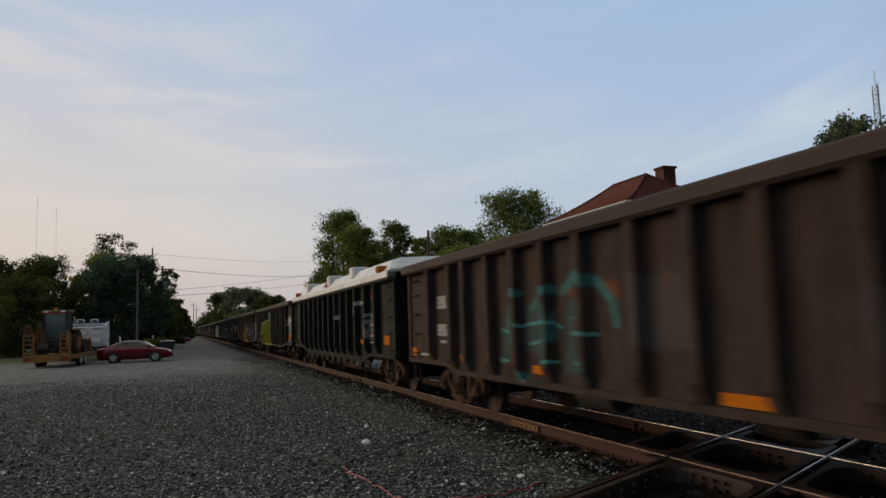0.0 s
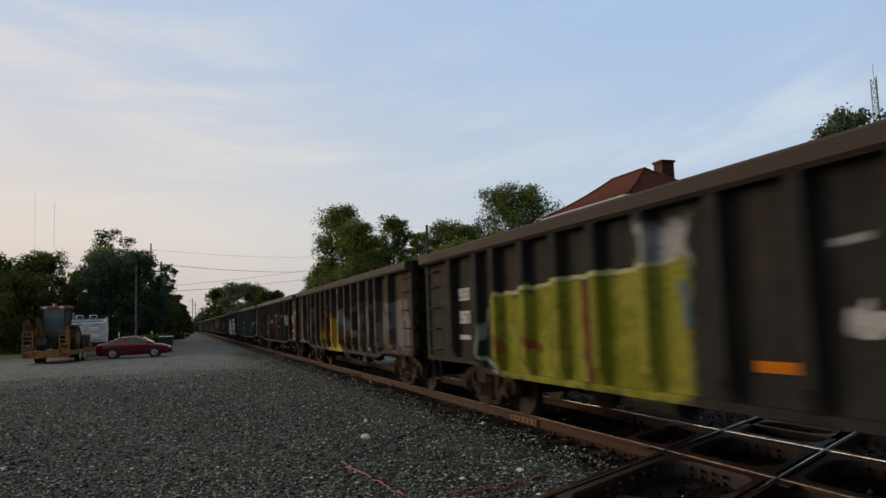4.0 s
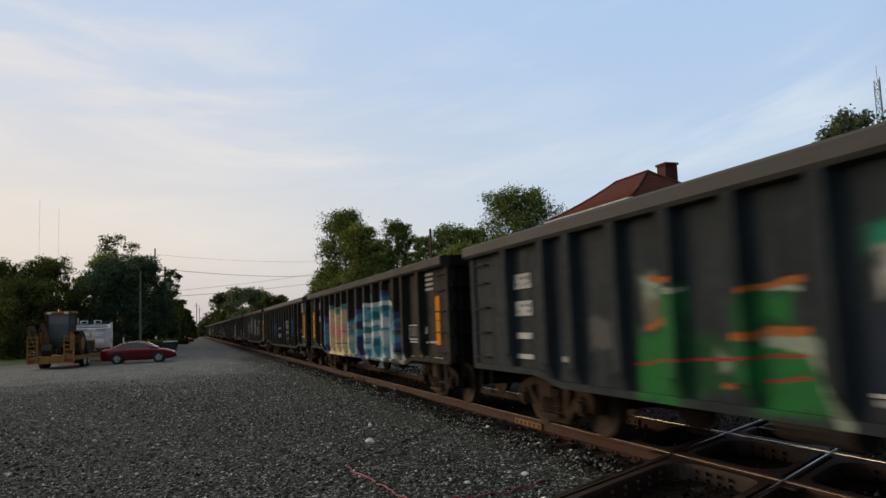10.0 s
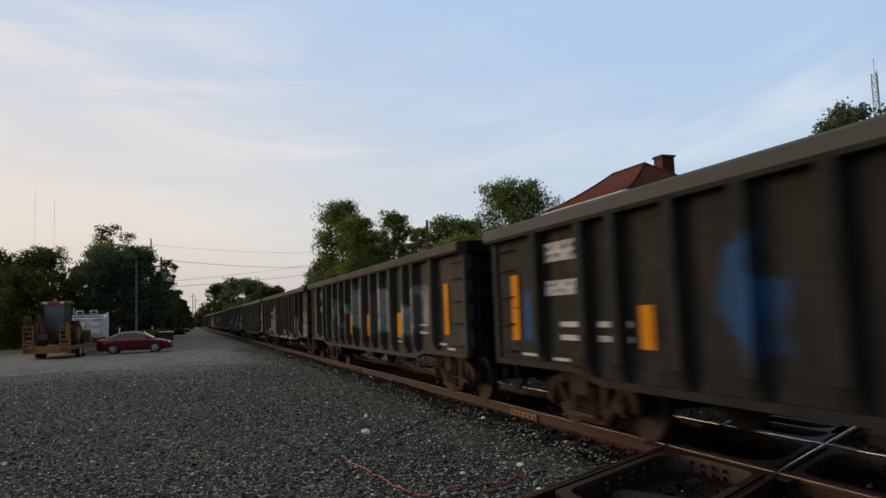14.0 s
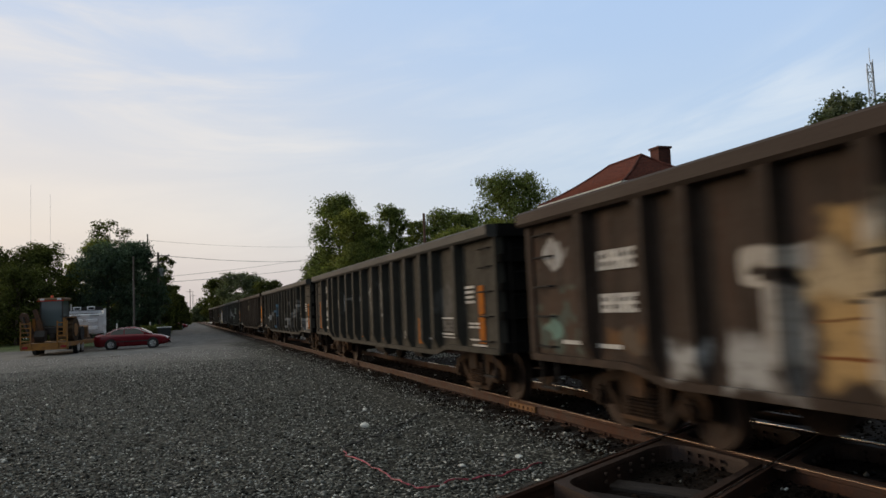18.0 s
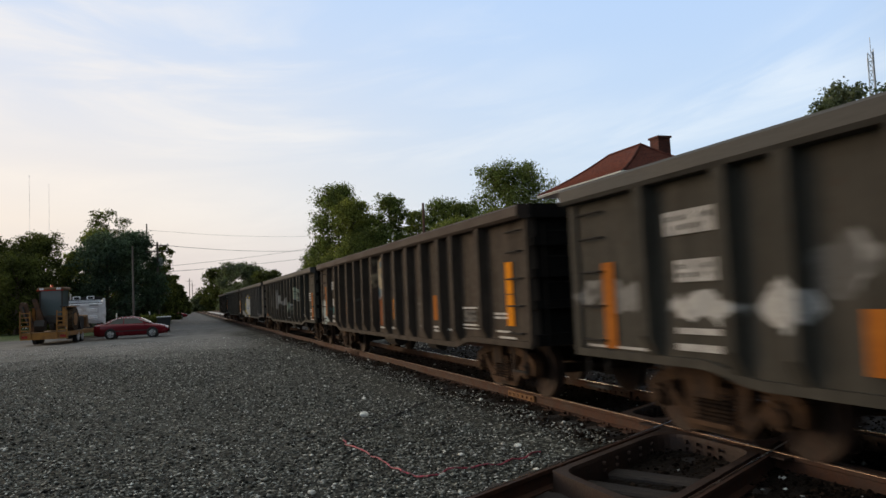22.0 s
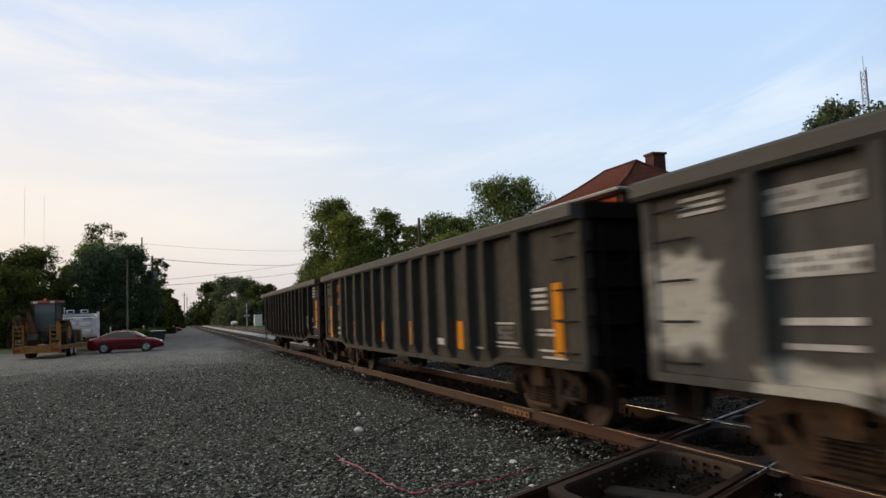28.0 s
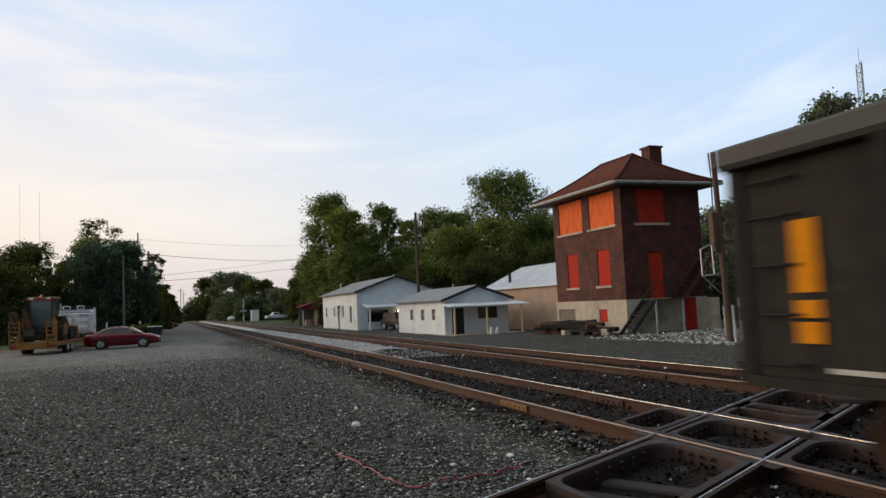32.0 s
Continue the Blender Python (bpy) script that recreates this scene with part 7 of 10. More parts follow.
    (9, BROWN, "brown", 0.7, [("b", 7.65, 8.5, 0.75, 1.17, PALE, PALE2, 0.9), ("b", 6.35, 7.35, 0.75, 1.12, PALE, PALE2, 0.9), ("b", 7.7, 8.2, 1.45, 1.95, PALE2, SAND, 0.7), ("b", 5.6, 6.3, 0.85, 1.42, (0.3, 0.2, 0.07), TAN, 0.9), ("b", 4.65, 5.35, 1.4, 1.82, (0.14, 0.055, 0.025), SAND, 0.8), ("b", 4.7, 5.35, 1.05, 1.45, (0.08, 0.12, 0.1), SAND, 0.7), ("b", 4.5, 5.4, 0.72, 1.0, PALE, PALE2, 0.9), ("b", 3.6, 4.3, 1.75, 2.15, (0.1, 0.045, 0.022), (0.06, 0.035, 0.025), 0.7), ("b", 3.65, 4.3, 1.05, 1.7, (0.08, 0.12, 0.1), PALE2, 0.7), ("b", 1.9, 3.2, 0.9, 1.6, (0.2, 0.1, 0.09), PALE2, 0.7), ("b", 0.3, 1.4, 0.95, 1.9, PALE2, SAND, 0.6), ("b", 14.8, 15.9, 1.0, 1.8, (0.08, 0.11, 0.09), (0.07, 0.045, 0.03), 0.6), ("e", 15.35, 15.75, 1.2, 1.45, (0.14, 0.24, 0.2), SAGE, 0.8), ("e", 15.2, 15.75, 2.05, 2.5, PALE, PALE, 0.9), ("b", 13.4, 14.3, 1.1, 1.3, (0.16, 0.08, 0.03), SAND, 0.7)] + cream_figures(),
     [], BOX_MARK + FOOT_LINES + [(13.95, 2.1, 0.86, 0.23, "white_paint"), (13.95, 1.6, 0.82, 0.22, "white_paint"), (15.0, 1.12, 0.6, 0.05, "white_paint"), (14.2, 1.1, 0.5, 0.05, "white_paint")], "brown gondola car with tan and white spray paint"),
    (10, OLIVE, "grey", 0.15, [("e", 2.0, 2.8, 1.4, 2.1, DUSK, (0.06, 0.06, 0.055), 0.7)] + worn_letters(),
     bars((6.92, 9.1, 11.88), "amber", 0.9, 1.42, 0.26) + bars((15.4,), "amber", 1.05, 1.98, 0.26) + split_bar(0.7, 1.0, "amber") + bars((4.0,), "amber", 0.9, 1.42, 0.28), head_lines(1.95) + FOOT_LINES + BOX_MARK + [(4.97, 1.06, 0.45, 0.17, "white_paint"), (6.85, 1.49, 0.6, 0.06, "white_paint"), (13.93, 2.36, 0.92, 0.22, "dull_white"), (13.93, 1.9, 0.9, 0.24, "dull_white"), (13.93, 1.56, 0.9, 0.2, "dull_white"), (14.08, 1.5, 0.62, 0.07, "white_paint"), (14.08, 1.36, 0.62, 0.07, "white_paint"), (14.08, 1.1, 0.6, 0.07, "white_paint")], "dark olive gondola car with faded white lettering"),
    (11, OLIVE, "grey", 0.15, [("e", 11.9, 12.5, 1.5, 1.95, PALE2, DUSK, 0.9), ("e", 10.9, 11.6, 1.45, 1.78, PALE2, DUSK, 0.8), ("e", 13.2, 14.3, 1.3, 1.6, (0.42, 0.41, 0.38), PALE, 0.95), ("e", 12.45, 13.1, 1.25, 1.65, (0.42, 0.41, 0.38), PALE, 0.95), ("e", 14.6, 16.1, 1.42, 1.72, PALE2, DUSK, 0.6)] + pale_figures(),
     bars((6.97, 9.07, 11.9, 4.0), "amber", 0.93, 1.42, 0.28) + split_bar(0.6, 1.0, "amber") + bars((15.4,), "amber", 0.96, 1.95, 0.24), head_lines(1.95) + [(4.98, 1.15, 0.42, 0.03, "white_paint"), (4.98, 1.05, 0.42, 0.1, "dull_white")] + BOX_MARK + [(13.85, 2.27, 0.96, 0.24, "dull_white"), (13.82, 1.79, 0.74, 0.22, "dull_white"), (13.73, 1.2, 0.95, 0.06, "dull_white"), (13.73, 1.04, 0.95, 0.07, "dull_white"), (15.3, 0.98, 1.2, 0.03, "dull_white")], "dark gondola car with white spray-paint figures"),
    (12, ((0.036, 0.0285, 0.0215), (0.06, 0.0475, 0.0365)), "brown", 0.35, [("b", 7.65, 8.5, 1.9, 2.55, TAN2, (0.36, 0.3, 0.2), 1.0), ("e", 7.9, 8.2, 2.1, 2.25, (0.04, 0.12, 0.18), (0.04, 0.12, 0.18), 0.9), ("e", 7.95, 8.3, 2.35, 2.5, (0.06, 0.14, 0.2), (0.06, 0.14, 0.2), 0.8), ("b", 7.65, 8.45, 1.62, 1.9, (0.05, 0.12, 0.16), PALE2, 0.9), ("b", 7.75, 8.45, 0.98, 1.58, ORNG, (0.16, 0.05, 0.015), 1.0), ("e", 10.8, 11.4, 1.45, 1.85, DUSK, DUSK, 0.9), ("e", 9.9, 10.5, 1.45, 1.82, DUSK, DUSK, 0.9), ("b", 15.25, 16.0, 0.95, 1.62, (0.32, 0.36, 0.34), (0.26, 0.32, 0.3), 0.95), ("b", 13.6, 14.4, 1.22, 1.4, (0.05, 0.15, 0.15), (0.09, 0.2, 0.19), 0.85)] + pale_scribble(),
     bars((7.0, 9.1), "orange", 1.15, 1.62, 0.29) + bars((12.13,), "amber", 1.18, 1.58, 0.3) + bars((15.42,), "amber", 1.13, 2.12, 0.22) + bars((4.1,), "amber", 1.18, 1.66, 0.3) + split_bar(0.7, 1.15), [(7.1, 0.95, 0.4, 0.05, "white_paint"), (8.08, 0.94, 0.6, 0.04, "white_paint"), (5.9, 1.4, 0.45, 0.04, "dull_white"), (4.05, 1.05, 0.42, 0.04, "white_paint"), (4.05, 0.98, 0.42, 0.04, "white_paint")] + FOOT_LINES + BOX_MARK + [(14.02, 2.12, 0.92, 0.26, "dull_white"), (14.0, 1.58, 0.72, 0.24, "dull_white"), (12.95, 1.58, 0.8, 0.26, "dull_white"), (13.95, 1.14, 0.95, 0.07, "dull_white"), (13.95, 0.99, 0.95, 0.08, "dull_white"), (15.0, 1.06, 0.4, 0.04, "dull_white")], "brown-grey gondola car with a tan and orange column"),
    (13, OLIVE, "grey", 0.15, [("b", 12.0, 12.5, 1.45, 2.05, DUSK, DUSK, 0.7)] + pale_heads(),
     bars((4.17, 7.08, 9.25, 12.3), "amber", 0.94, 1.44, 0.29) + bars((15.6,), "amber", 0.97, 1.9, 0.3) + split_bar(0.7, 1.0, "amber"), [(5.15, 1.2, 0.46, 0.04, "white_paint"), (5.15, 1.08, 0.46, 0.12, "white_paint"), (6.2, 1.05, 0.5, 0.04, "white_paint")] + head_lines(1.95) + FOOT_LINES + BOX_MARK + stencil("white_paint", False) + [(14.2, 1.3, 0.6, 0.07, "white_paint"), (14.2, 1.15, 0.6, 0.07, "white_paint"), (15.4, 1.8, 0.4, 0.26, "dull_white")], "dark olive gondola car with pale green spray paint"),
    (14, ((0.05, 0.0485, 0.044), (0.078, 0.075, 0.068)), "grey", 0.3, [("b", 2.2, 3.0, 0.85, 1.2, PALE2, DUSK, 0.5)] + white_cloud_letters(),
     [], [(14.05, 2.44, 0.95, 0.22, "dull_white"), (14.05, 1.9, 0.95, 0.2, "white_paint"), (12.85, 1.9, 0.6, 0.2, "white_paint"), (14.0, 1.45, 0.7, 0.06, "white_paint"), (14.0, 1.25, 0.7, 0.05, "dull_white")] + [(15.3, 2.62 - 0.07 * q, 0.55, 0.035, "white_paint") for q in range(3)], "grey gondola car with large white and yellow spray paint"),
    (15, OLIVE, "grey", 0.12, [("b", 10.9, 11.2, 1.5, 1.8, DUSK, DUSK, 0.8)],
     bars((4.2, 7.0, 9.2, 12.12)) + bars((15.34,), "orange", 0.95, 1.92, 0.3) + split_bar(0.7, 0.99), head_lines(1.88) + FOOT_LINES + BOX_MARK + PLATE + [(14.05, 2.45, 0.8, 0.2, "amber"), (14.1, 2.04, 0.7, 0.18, "amber"), (14.15, 1.62, 0.45, 0.26, "faint"), (14.15, 1.25, 0.6, 0.07, "dull_white"), (14.15, 1.1, 0.6, 0.07, "dull_white")], "dark olive gondola car with orange reflective panels"),
    (16, DARK, "grey", 0.2, [],
     [(6.92, 1.57, 1.75, 0.3, "orange"), (6.92, 1.4, 1.54, 0.3, "orange"), (6.92, 1.23, 1.37, 0.3, "orange")] + bars((11.94,), "orange", 1.23, 1.71, 0.34) + [(9.56, 1.36, 1.46, 0.26, "orange"), (9.56, 1.5, 1.58, 0.26, "orange"), (9.56, 1.62, 1.7, 0.26, "orange"), (15.42, 1.62, 2.2, 0.24, "orange"), (15.42, 1.42, 1.56, 0.24, "orange"), (15.42, 1.22, 1.39, 0.24, "orange")] + split_bar(0.7, 1.2), head_lines(2.4) + HIGH_MARKS + stencil(), "black gondola car at the tail of the train"),
]


SLACK = (0.3, 0.22, 0.2, 0.0, -0.2, -0.2, -0.2, -0.05, 0.0, -0.1, -0.2, -0.1, -0.08, 0.05, 0.15, 0.2, 0.08)


def build_train():
    for k, paint, chord, rust, art, panels, marks, label in ROLL:
        pm = paint_patches("car_paint_%d" % k, paint[0], paint[1], RUST, art, rust)
        car = gondola(k, pm, CHORDS[chord], label, panels, marks)
        if k == 10:
            piece("emblem_disc", "emblem_disc", lambda: disc(bmesh.new(), (-SIDE_X - 0.014, 11.87, 1.86), 0.48, 0.012, 32, "x"), MAT["dull_white"], car, "faded pale round emblem")
            for nm, pts in (("a", ((11.66, 1.96), (12.08, 1.96), (11.9, 2.27), (11.82, 2.27))), ("b", ((12.1, 1.84), (11.78, 1.84), (11.74, 1.5), (11.9, 1.56)))):
                piece("emblem_arrow", "emblem_" + nm, lambda pts=pts: prism(bmesh.new(), pts, "x", -SIDE_X - 0.024, -SIDE_X - 0.018), MAT["steel"], car, "dark arrow shape on the emblem")
        if k == 1:
            piece("lid", "lid", lid_mesh, MAT["lid"], car, "white fibreglass lid with raised ridges")
            for i, (ya, yb) in enumerate(zip(LID_RIBS[1:-2], LID_RIBS[2:-1])):
                piece("skirt_plate", "skirt_%d" % i, lambda ya=ya, yb=yb: prism(bmesh.new(), ((ya, 0.75), (yb, 0.75), (yb, 0.52), (yb - 0.14, 0.52), (yb - 0.3, 0.66), (ya + 0.3, 0.66), (ya + 0.14, 0.52), (ya, 0.52)), "x", -SIDE_X - 0.02, -SIDE_X + 0.03), pm, car, "dark plate between the rib feet")
            for y in (0.75, 14.45):
                piece("lid_latch", "latch_%g" % y, lambda y=y: soft_box(-1.74, -1.52, y - 0.16, y + 0.16, TOP_Z + 0.03, TOP_Z + 0.18, 0.02), MAT["amber"], car)
            for y in (4.3, 7.85, 12.3):
                piece("lid_vent", "lid_vent_%g" % y, lambda y=y: soft_box(-1.62, -1.1, y - 0.22, y + 0.22, TOP_Z + 0.1, TOP_Z + 0.44, 0.04), MAT["lid"], car)
            piece("lid_badge", "lid_badge", lambda: prism(bmesh.new(), ((-1.63, TOP_Z + 0.1), (-1.6, TOP_Z + 0.1), (-1.47, TOP_Z + 0.32), (-1.5, TOP_Z + 0.32)), "y", 8.25, 8.7), MAT["maroon"], car, "dark red badge on the lid")


build_train()


def car_front(k, t):
    return 6.75 + PITCH * (k - 2) - SPEED * (t - 3.0) + SLACK[k]


def motions():
    for k, car in CARS:
        walk(car, [(t, pose(AX + GAUGE / 2, car_front(k, t), 0)) for t in (0.0, 8.0, 16.0, 24.0, 32.0)])
    number = {car.name: k for k, car in CARS}
    for car, wheel, e in WHEELS:
        k = number[car.name]
        # turn while the car is near; the step is two frames of the clip
        t_in = max(0.0, (car_front(k, 0.0) - 42.0) / SPEED)
        t_out = min(32.0, (car_front(k, 0.0) + 20.0) / SPEED)
        a, b = math.ceil(t_in * 15), math.floor(t_out * 15)
        step = math.degrees(SPEED / 0.42 / 15)
        rows = [(i / 15, pose(0, e, 0.42, (i - a) * step, 0, 0)) for i in range(a, b + 1)]
        if not rows:
            continue
        if rows[0][0] > 0:
            rows.insert(0, (0.0, rows[0][1]))
        if rows[-1][0] < 32:
            rows.append((32.0, rows[-1][1]))
        walk(wheel, rows)


# ---- signal tower ----
def wall_y(bm, x0, x1, y0, y1, z0, z1, holes):
    """A wall in the plane of x, thick from x0 to x1, with openings (ya, yb, za, zb)."""
    ys = sorted({y0, y1, *[v for h in holes for v in h[:2]]})
    zs = sorted({z0, z1, *[v for h in holes for v in h[2:]]})
    for a, b in zip(ys, ys[1:]):
        for c, d in zip(zs, zs[1:]):
            if not any(h[0] <= a and b <= h[1] and h[2] <= c and d <= h[3] for h in holes):
                box(bm, x0, x1, a, b, c, d)


def wall_x(bm, y0, y1, x0, x1, z0, z1, holes):
    xs = sorted({x0, x1, *[v for h in holes for v in h[:2]]})
    zs = sorted({z0, z1, *[v for h in holes for v in h[2:]]})
    for a, b in zip(xs, xs[1:]):
        for c, d in zip(zs, zs[1:]):
            if not any(h[0] <= a and b <= h[1] and h[2] <= c and d <= h[3] for h in holes):
                box(bm, a, b, y0, y1, c, d)


def clean(bm):
    bmesh.ops.remove_doubles(bm, verts=bm.verts[:], dist=0.0005)
    seen = {}
    for f in bm.faces[:]:
        key = tuple(sorted(v.index for v in f.verts))
        seen.setdefault(key, []).append(f)
    bm.verts.index_update()
    seen = {}
    for f in bm.faces[:]:
        seen.setdefault(tuple(sorted(v.index for v in f.verts)), []).append(f)
    bmesh.ops.delete(bm, geom=[f for fs in seen.values() if len(fs) > 1 for f in fs], context="FACES_ONLY")
    return bm


def boarded_y(tower, x, y0, y1, z0, z1, mat, sill=True, boards=5):
    """A boarded opening in the track-side face: planks set back, a stone sill below."""
    w = part("window", boxes((x + 0.1, x + 0.14, y0, y1, z0, z1)), MAT["black_trim"], tower, "boarded-up window")
    n = boards
    for i in range(n):
        a, b = y0 + (y1 - y0) * i / n, y0 + (y1 - y0) * (i + 1) / n
        part("board", soft_box(x + 0.05, x + 0.095, a + 0.004, b - 0.004, z0 + 0.01, z1 - 0.01, 0.004), MAT[mat], w)
    if sill:
        part("sill", soft_box(x - 0.09, x + 0.1, y0 - 0.16, y1 + 0.16, z0 - 0.13, z0, 0.015), MAT["concrete"], w)
    return w


def boarded_x(tower, y, x0, x1, z0, z1, mat, sill=True, boards=4, name="window"):
    w = part(name, boxes((x0, x1, y + 0.1, y + 0.14, z0, z1)), MAT["black_trim"], tower, "boarded-up window" if name == "window" else "closed red door")
    for i in range(boards):
        a, b = x0 + (x1 - x0) * i / boards, x0 + (x1 - x0) * (i + 1) / boards
        part("board", soft_box(a + 0.004, b - 0.004, y + 0.05, y + 0.095, z0 + 0.01, z1 - 0.01, 0.004), MAT[mat], w)
    if sill:
        part("sill", soft_box(x0 - 0.25, x1 + 0.25, y - 0.09, y + 0.1, z0 - 0.13, z0, 0.015), MAT["concrete"], w)
    return w


def build_tower():
    tw = thing("signal_tower", "two-storey dark brick railway signal tower with boarded windows", "tower")
    X0, X1, Y0, Y1 = 22.0, 27.0, 32.3, 39.5
    ZB, ZT = 1.48, 7.42
    up = [(36.2, 38.85, 5.45, 7.3), (32.95, 35.45, 5.45, 7.3)]
    low = [(36.9, 38.1, 2.27, 4.22), (33.65, 34.85, 2.27, 4.22)]
    bm = bmesh.new()
    wall_y(bm, X0, X0 + 0.3, Y0, Y1, ZB, ZT, up + low)
    part("wall", clean(bm), MAT["brick"], tw)
    bm = bmesh.new()
    wall_x(bm, Y0, Y0 + 0.3, X0 + 0.3, X1, ZB, ZT, [(22.99, 24.74, 5.45, 7.25), (23.5, 24.4, ZB, 3.9)])
    part("wall", clean(bm), MAT["brick"], tw)
    part("wall", boxes((X1 - 0.3, X1, Y0 + 0.3, Y1, ZB, ZT)), MAT["brick"], tw)
    part("wall", boxes((X0 + 0.3, X1 - 0.3, Y1 - 0.3, Y1, ZB, ZT)), MAT["brick"], tw)
    # corner pier, a little proud
    part("corner_pier", boxes((X0 - 0.04, X0 + 0.42, Y0 - 0.04, Y0 + 0.42, ZB, ZT - 0.02)), MAT["brick"], tw)
    # concrete base
    bm = bmesh.new()
    B0 = X0 - 0.06
    wall_y(bm, B0, B0 + 0.36, Y0 - 0.06, Y1 + 0.06, -0.5, ZB, [(37.4, 39.3, -0.09, 1.04), (34.05, 34.85, 0.33, 1.0)])
    wall_x(bm, Y0 - 0.06, Y0 + 0.3, B0 + 0.36, X1 + 0.06, -0.5, ZB, [(25.5, 26.35, -0.5, 1.44)])
    box(bm, X1 - 0.3, X1 + 0.06, Y0 + 0.3, Y1 + 0.06, -0.5, ZB)
    box(bm, B0 + 0.36, X1 - 0.3, Y1 - 0.3, Y1 + 0.06, -0.5, ZB)
    part("base", clean(bm), MAT["concrete"], tw, "cream-painted concrete base")
    for y0, y1, z0, z1 in up:
        boarded_y(tw, X0, y0, y1, z0, z1, "orange_board", boards=6)
    for y0, y1, z0, z1 in low:
        boarded_y(tw, X0, y0, y1, z0, z1, "red_board", boards=2)
    boarded_y(tw, B0, 37.4, 39.3, -0.09, 1.04, "grey_board", False, 8)
    boarded_y(tw, B0, 34.05, 34.85, 0.33, 1.0, "red_board", False, 1)
    boarded_x(tw, Y0, 22.99, 24.74, 5.45, 7.25, "red_board")
    boarded_x(tw, Y0, 23.5, 24.4, ZB, 3.9, "red_board", False, 3, "door")
    boarded_x(tw, Y0 - 0.06, 25.5, 26.35, -0.3, 1.44, "red_board", False, 3, "door")
    part("wing_wall", boxes((26.6, 26.95, 31.2, 32.24, -0.4, 1.4)), MAT["concrete"], tw)
    # hipped roof with flared eaves
    ex0, ex1, ey0, ey1, ez = X0 - 0.9, X1 + 0.9, Y0 - 0.9, Y1 + 1.2, 7.52
    rx, ry0, ry1, rz = 24.4, 34.4, 37.6, 9.55
    bm = bmesh.new()

    def roof_row(t, lift=0.0):
        s = t
        z = ez + (rz - ez) * (0.72 * s + 0.28 * s * s) + lift
        a = (ex0 + (rx - ex0) * s, ex1 + (rx - ex1) * s, ey0 + (ry0 - ey0) * s, ey1 + (ry1 - ey1) * s)
        return [(a[0], a[2], z), (a[1], a[2], z), (a[1], a[3], z), (a[0], a[3], z)]
    n = 22
    rows = []
    for i in range(n):
        lo, hi = roof_row(i / n, 0.035), roof_row((i + 1) / n, 0.0)
        l2, h2 = [bm.verts.new(p) for p in lo], [bm.verts.new(p) for p in hi]
        for j in range(4):
            bm.faces.new((l2[j], l2[(j + 1) % 4], h2[(j + 1) % 4], h2[j]))
        if i:
            for j in range(4):
                bm.faces.new((rows[j], rows[(j + 1) % 4], l2[(j + 1) % 4], l2[j]))
        rows = h2
    part("roof", bm, MAT["roof_tile"], tw, "red-brown shingle hip roof")
    bm = bmesh.new()
    for c in range(4):
        for i in range(12):
            p, q = roof_row(i / 12, 0.04)[c], roof_row((i + 1) / 12, 0.04)[c]
            tube(bm, p, q, 0.07, 6)
    tube(bm, roof_row(1, 0.03)[0], roof_row(1, 0.03)[3], 0.08, 6)
    part("ridge_tiles", bm, MAT["roof_tile"], tw)
    part("soffit", boxes((ex0 + 0.03, ex1 - 0.03, ey0 + 0.03, ey1 - 0.03, ez - 0.12, ez - 0.06)), MAT["soffit"], tw)
    part("fascia", boxes((ex0, ex1, ey0, ey0 + 0.03, ez - 0.12, ez + 0.02), (ex0, ex1, ey1 - 0.03, ey1, ez - 0.12, ez + 0.02), (ex0, ex0 + 0.03, ey0 + 0.03, ey1 - 0.03, ez - 0.12, ez + 0.02), (ex1 - 0.03, ex1, ey0 + 0.03, ey1 - 0.03, ez - 0.12, ez + 0.02)), MAT["fascia"], tw, "pale green-white eaves board")
    bm = bmesh.new()
    tube(bm, (ex0 - 0.05, ey0, ez - 0.03), (ex0 - 0.05, ey1, ez - 0.03), 0.045, 8)
    tube(bm, (ex0, ey0 - 0.05, ez - 0.03), (ex1, ey0 - 0.05, ez - 0.03), 0.045, 8)
    part("gutter", bm, MAT["fascia"], tw)
    ch = part("chimney", boxes((25.75, 26.55, 34.6, 35.4, 7.9, 10.05)), MAT["brick"], tw)
    part("chimney_cap", boxes((25.68, 26.62, 34.53, 35.47, 10.05, 10.17)), MAT["brick"], ch)
    # steel stair on the near side
    st = part("stair", boxes((22.9, 24.75, 31.15, 32.22, 1.38, 1.44)), MAT["steel"], tw, "rusty steel outside stair with a landing")
    for (xa, za), (xb, zb), n, mt in (((21.35, -0.3), (22.95, 1.38), 8, "steel"), ((24.7, 1.38), (27.4, 4.33), 15, "red_rust")):
        for y in (31.18, 32.12):
            part("stringer", prism(bmesh.new(), ((xa - 0.1, za), (xa + 0.16, za), (xb + 0.1, zb), (xb - 0.16, zb)), "y", y, y + 0.04), MAT[mt], st, "sloping steel stair stringer")
        for i in range(n):
            t = (i + 0.5) / n
            part("tread", boxes((xa + (xb - xa) * t - 0.12, xa + (xb - xa) * t + 0.12, 31.23, 32.11, za + (zb - za) * t - 0.015, za + (zb - za) * t + 0.015)), MAT["dozer_dark"], st)
    bm = bmesh.new()
    tube(bm, (21.4, 31.2, 0.65), (22.95, 31.2, 2.3), 0.028, 6)
    tube(bm, (22.95, 31.2, 2.3), (24.7, 31.2, 2.3), 0.028, 6)
    tube(bm, (24.7, 31.2, 2.3), (27.4, 31.2, 5.25), 0.028, 6)
    for x, z in ((21.7, 0.1), (22.95, 1.4), (23.8, 1.4), (24.7, 1.4), (26.0, 2.8), (27.4, 4.35)):
        tube(bm, (x, 31.2, z), (x, 31.2, z + 0.9), 0.025, 6)
    part("handrail", bm, MAT["dozer_dark"], st)
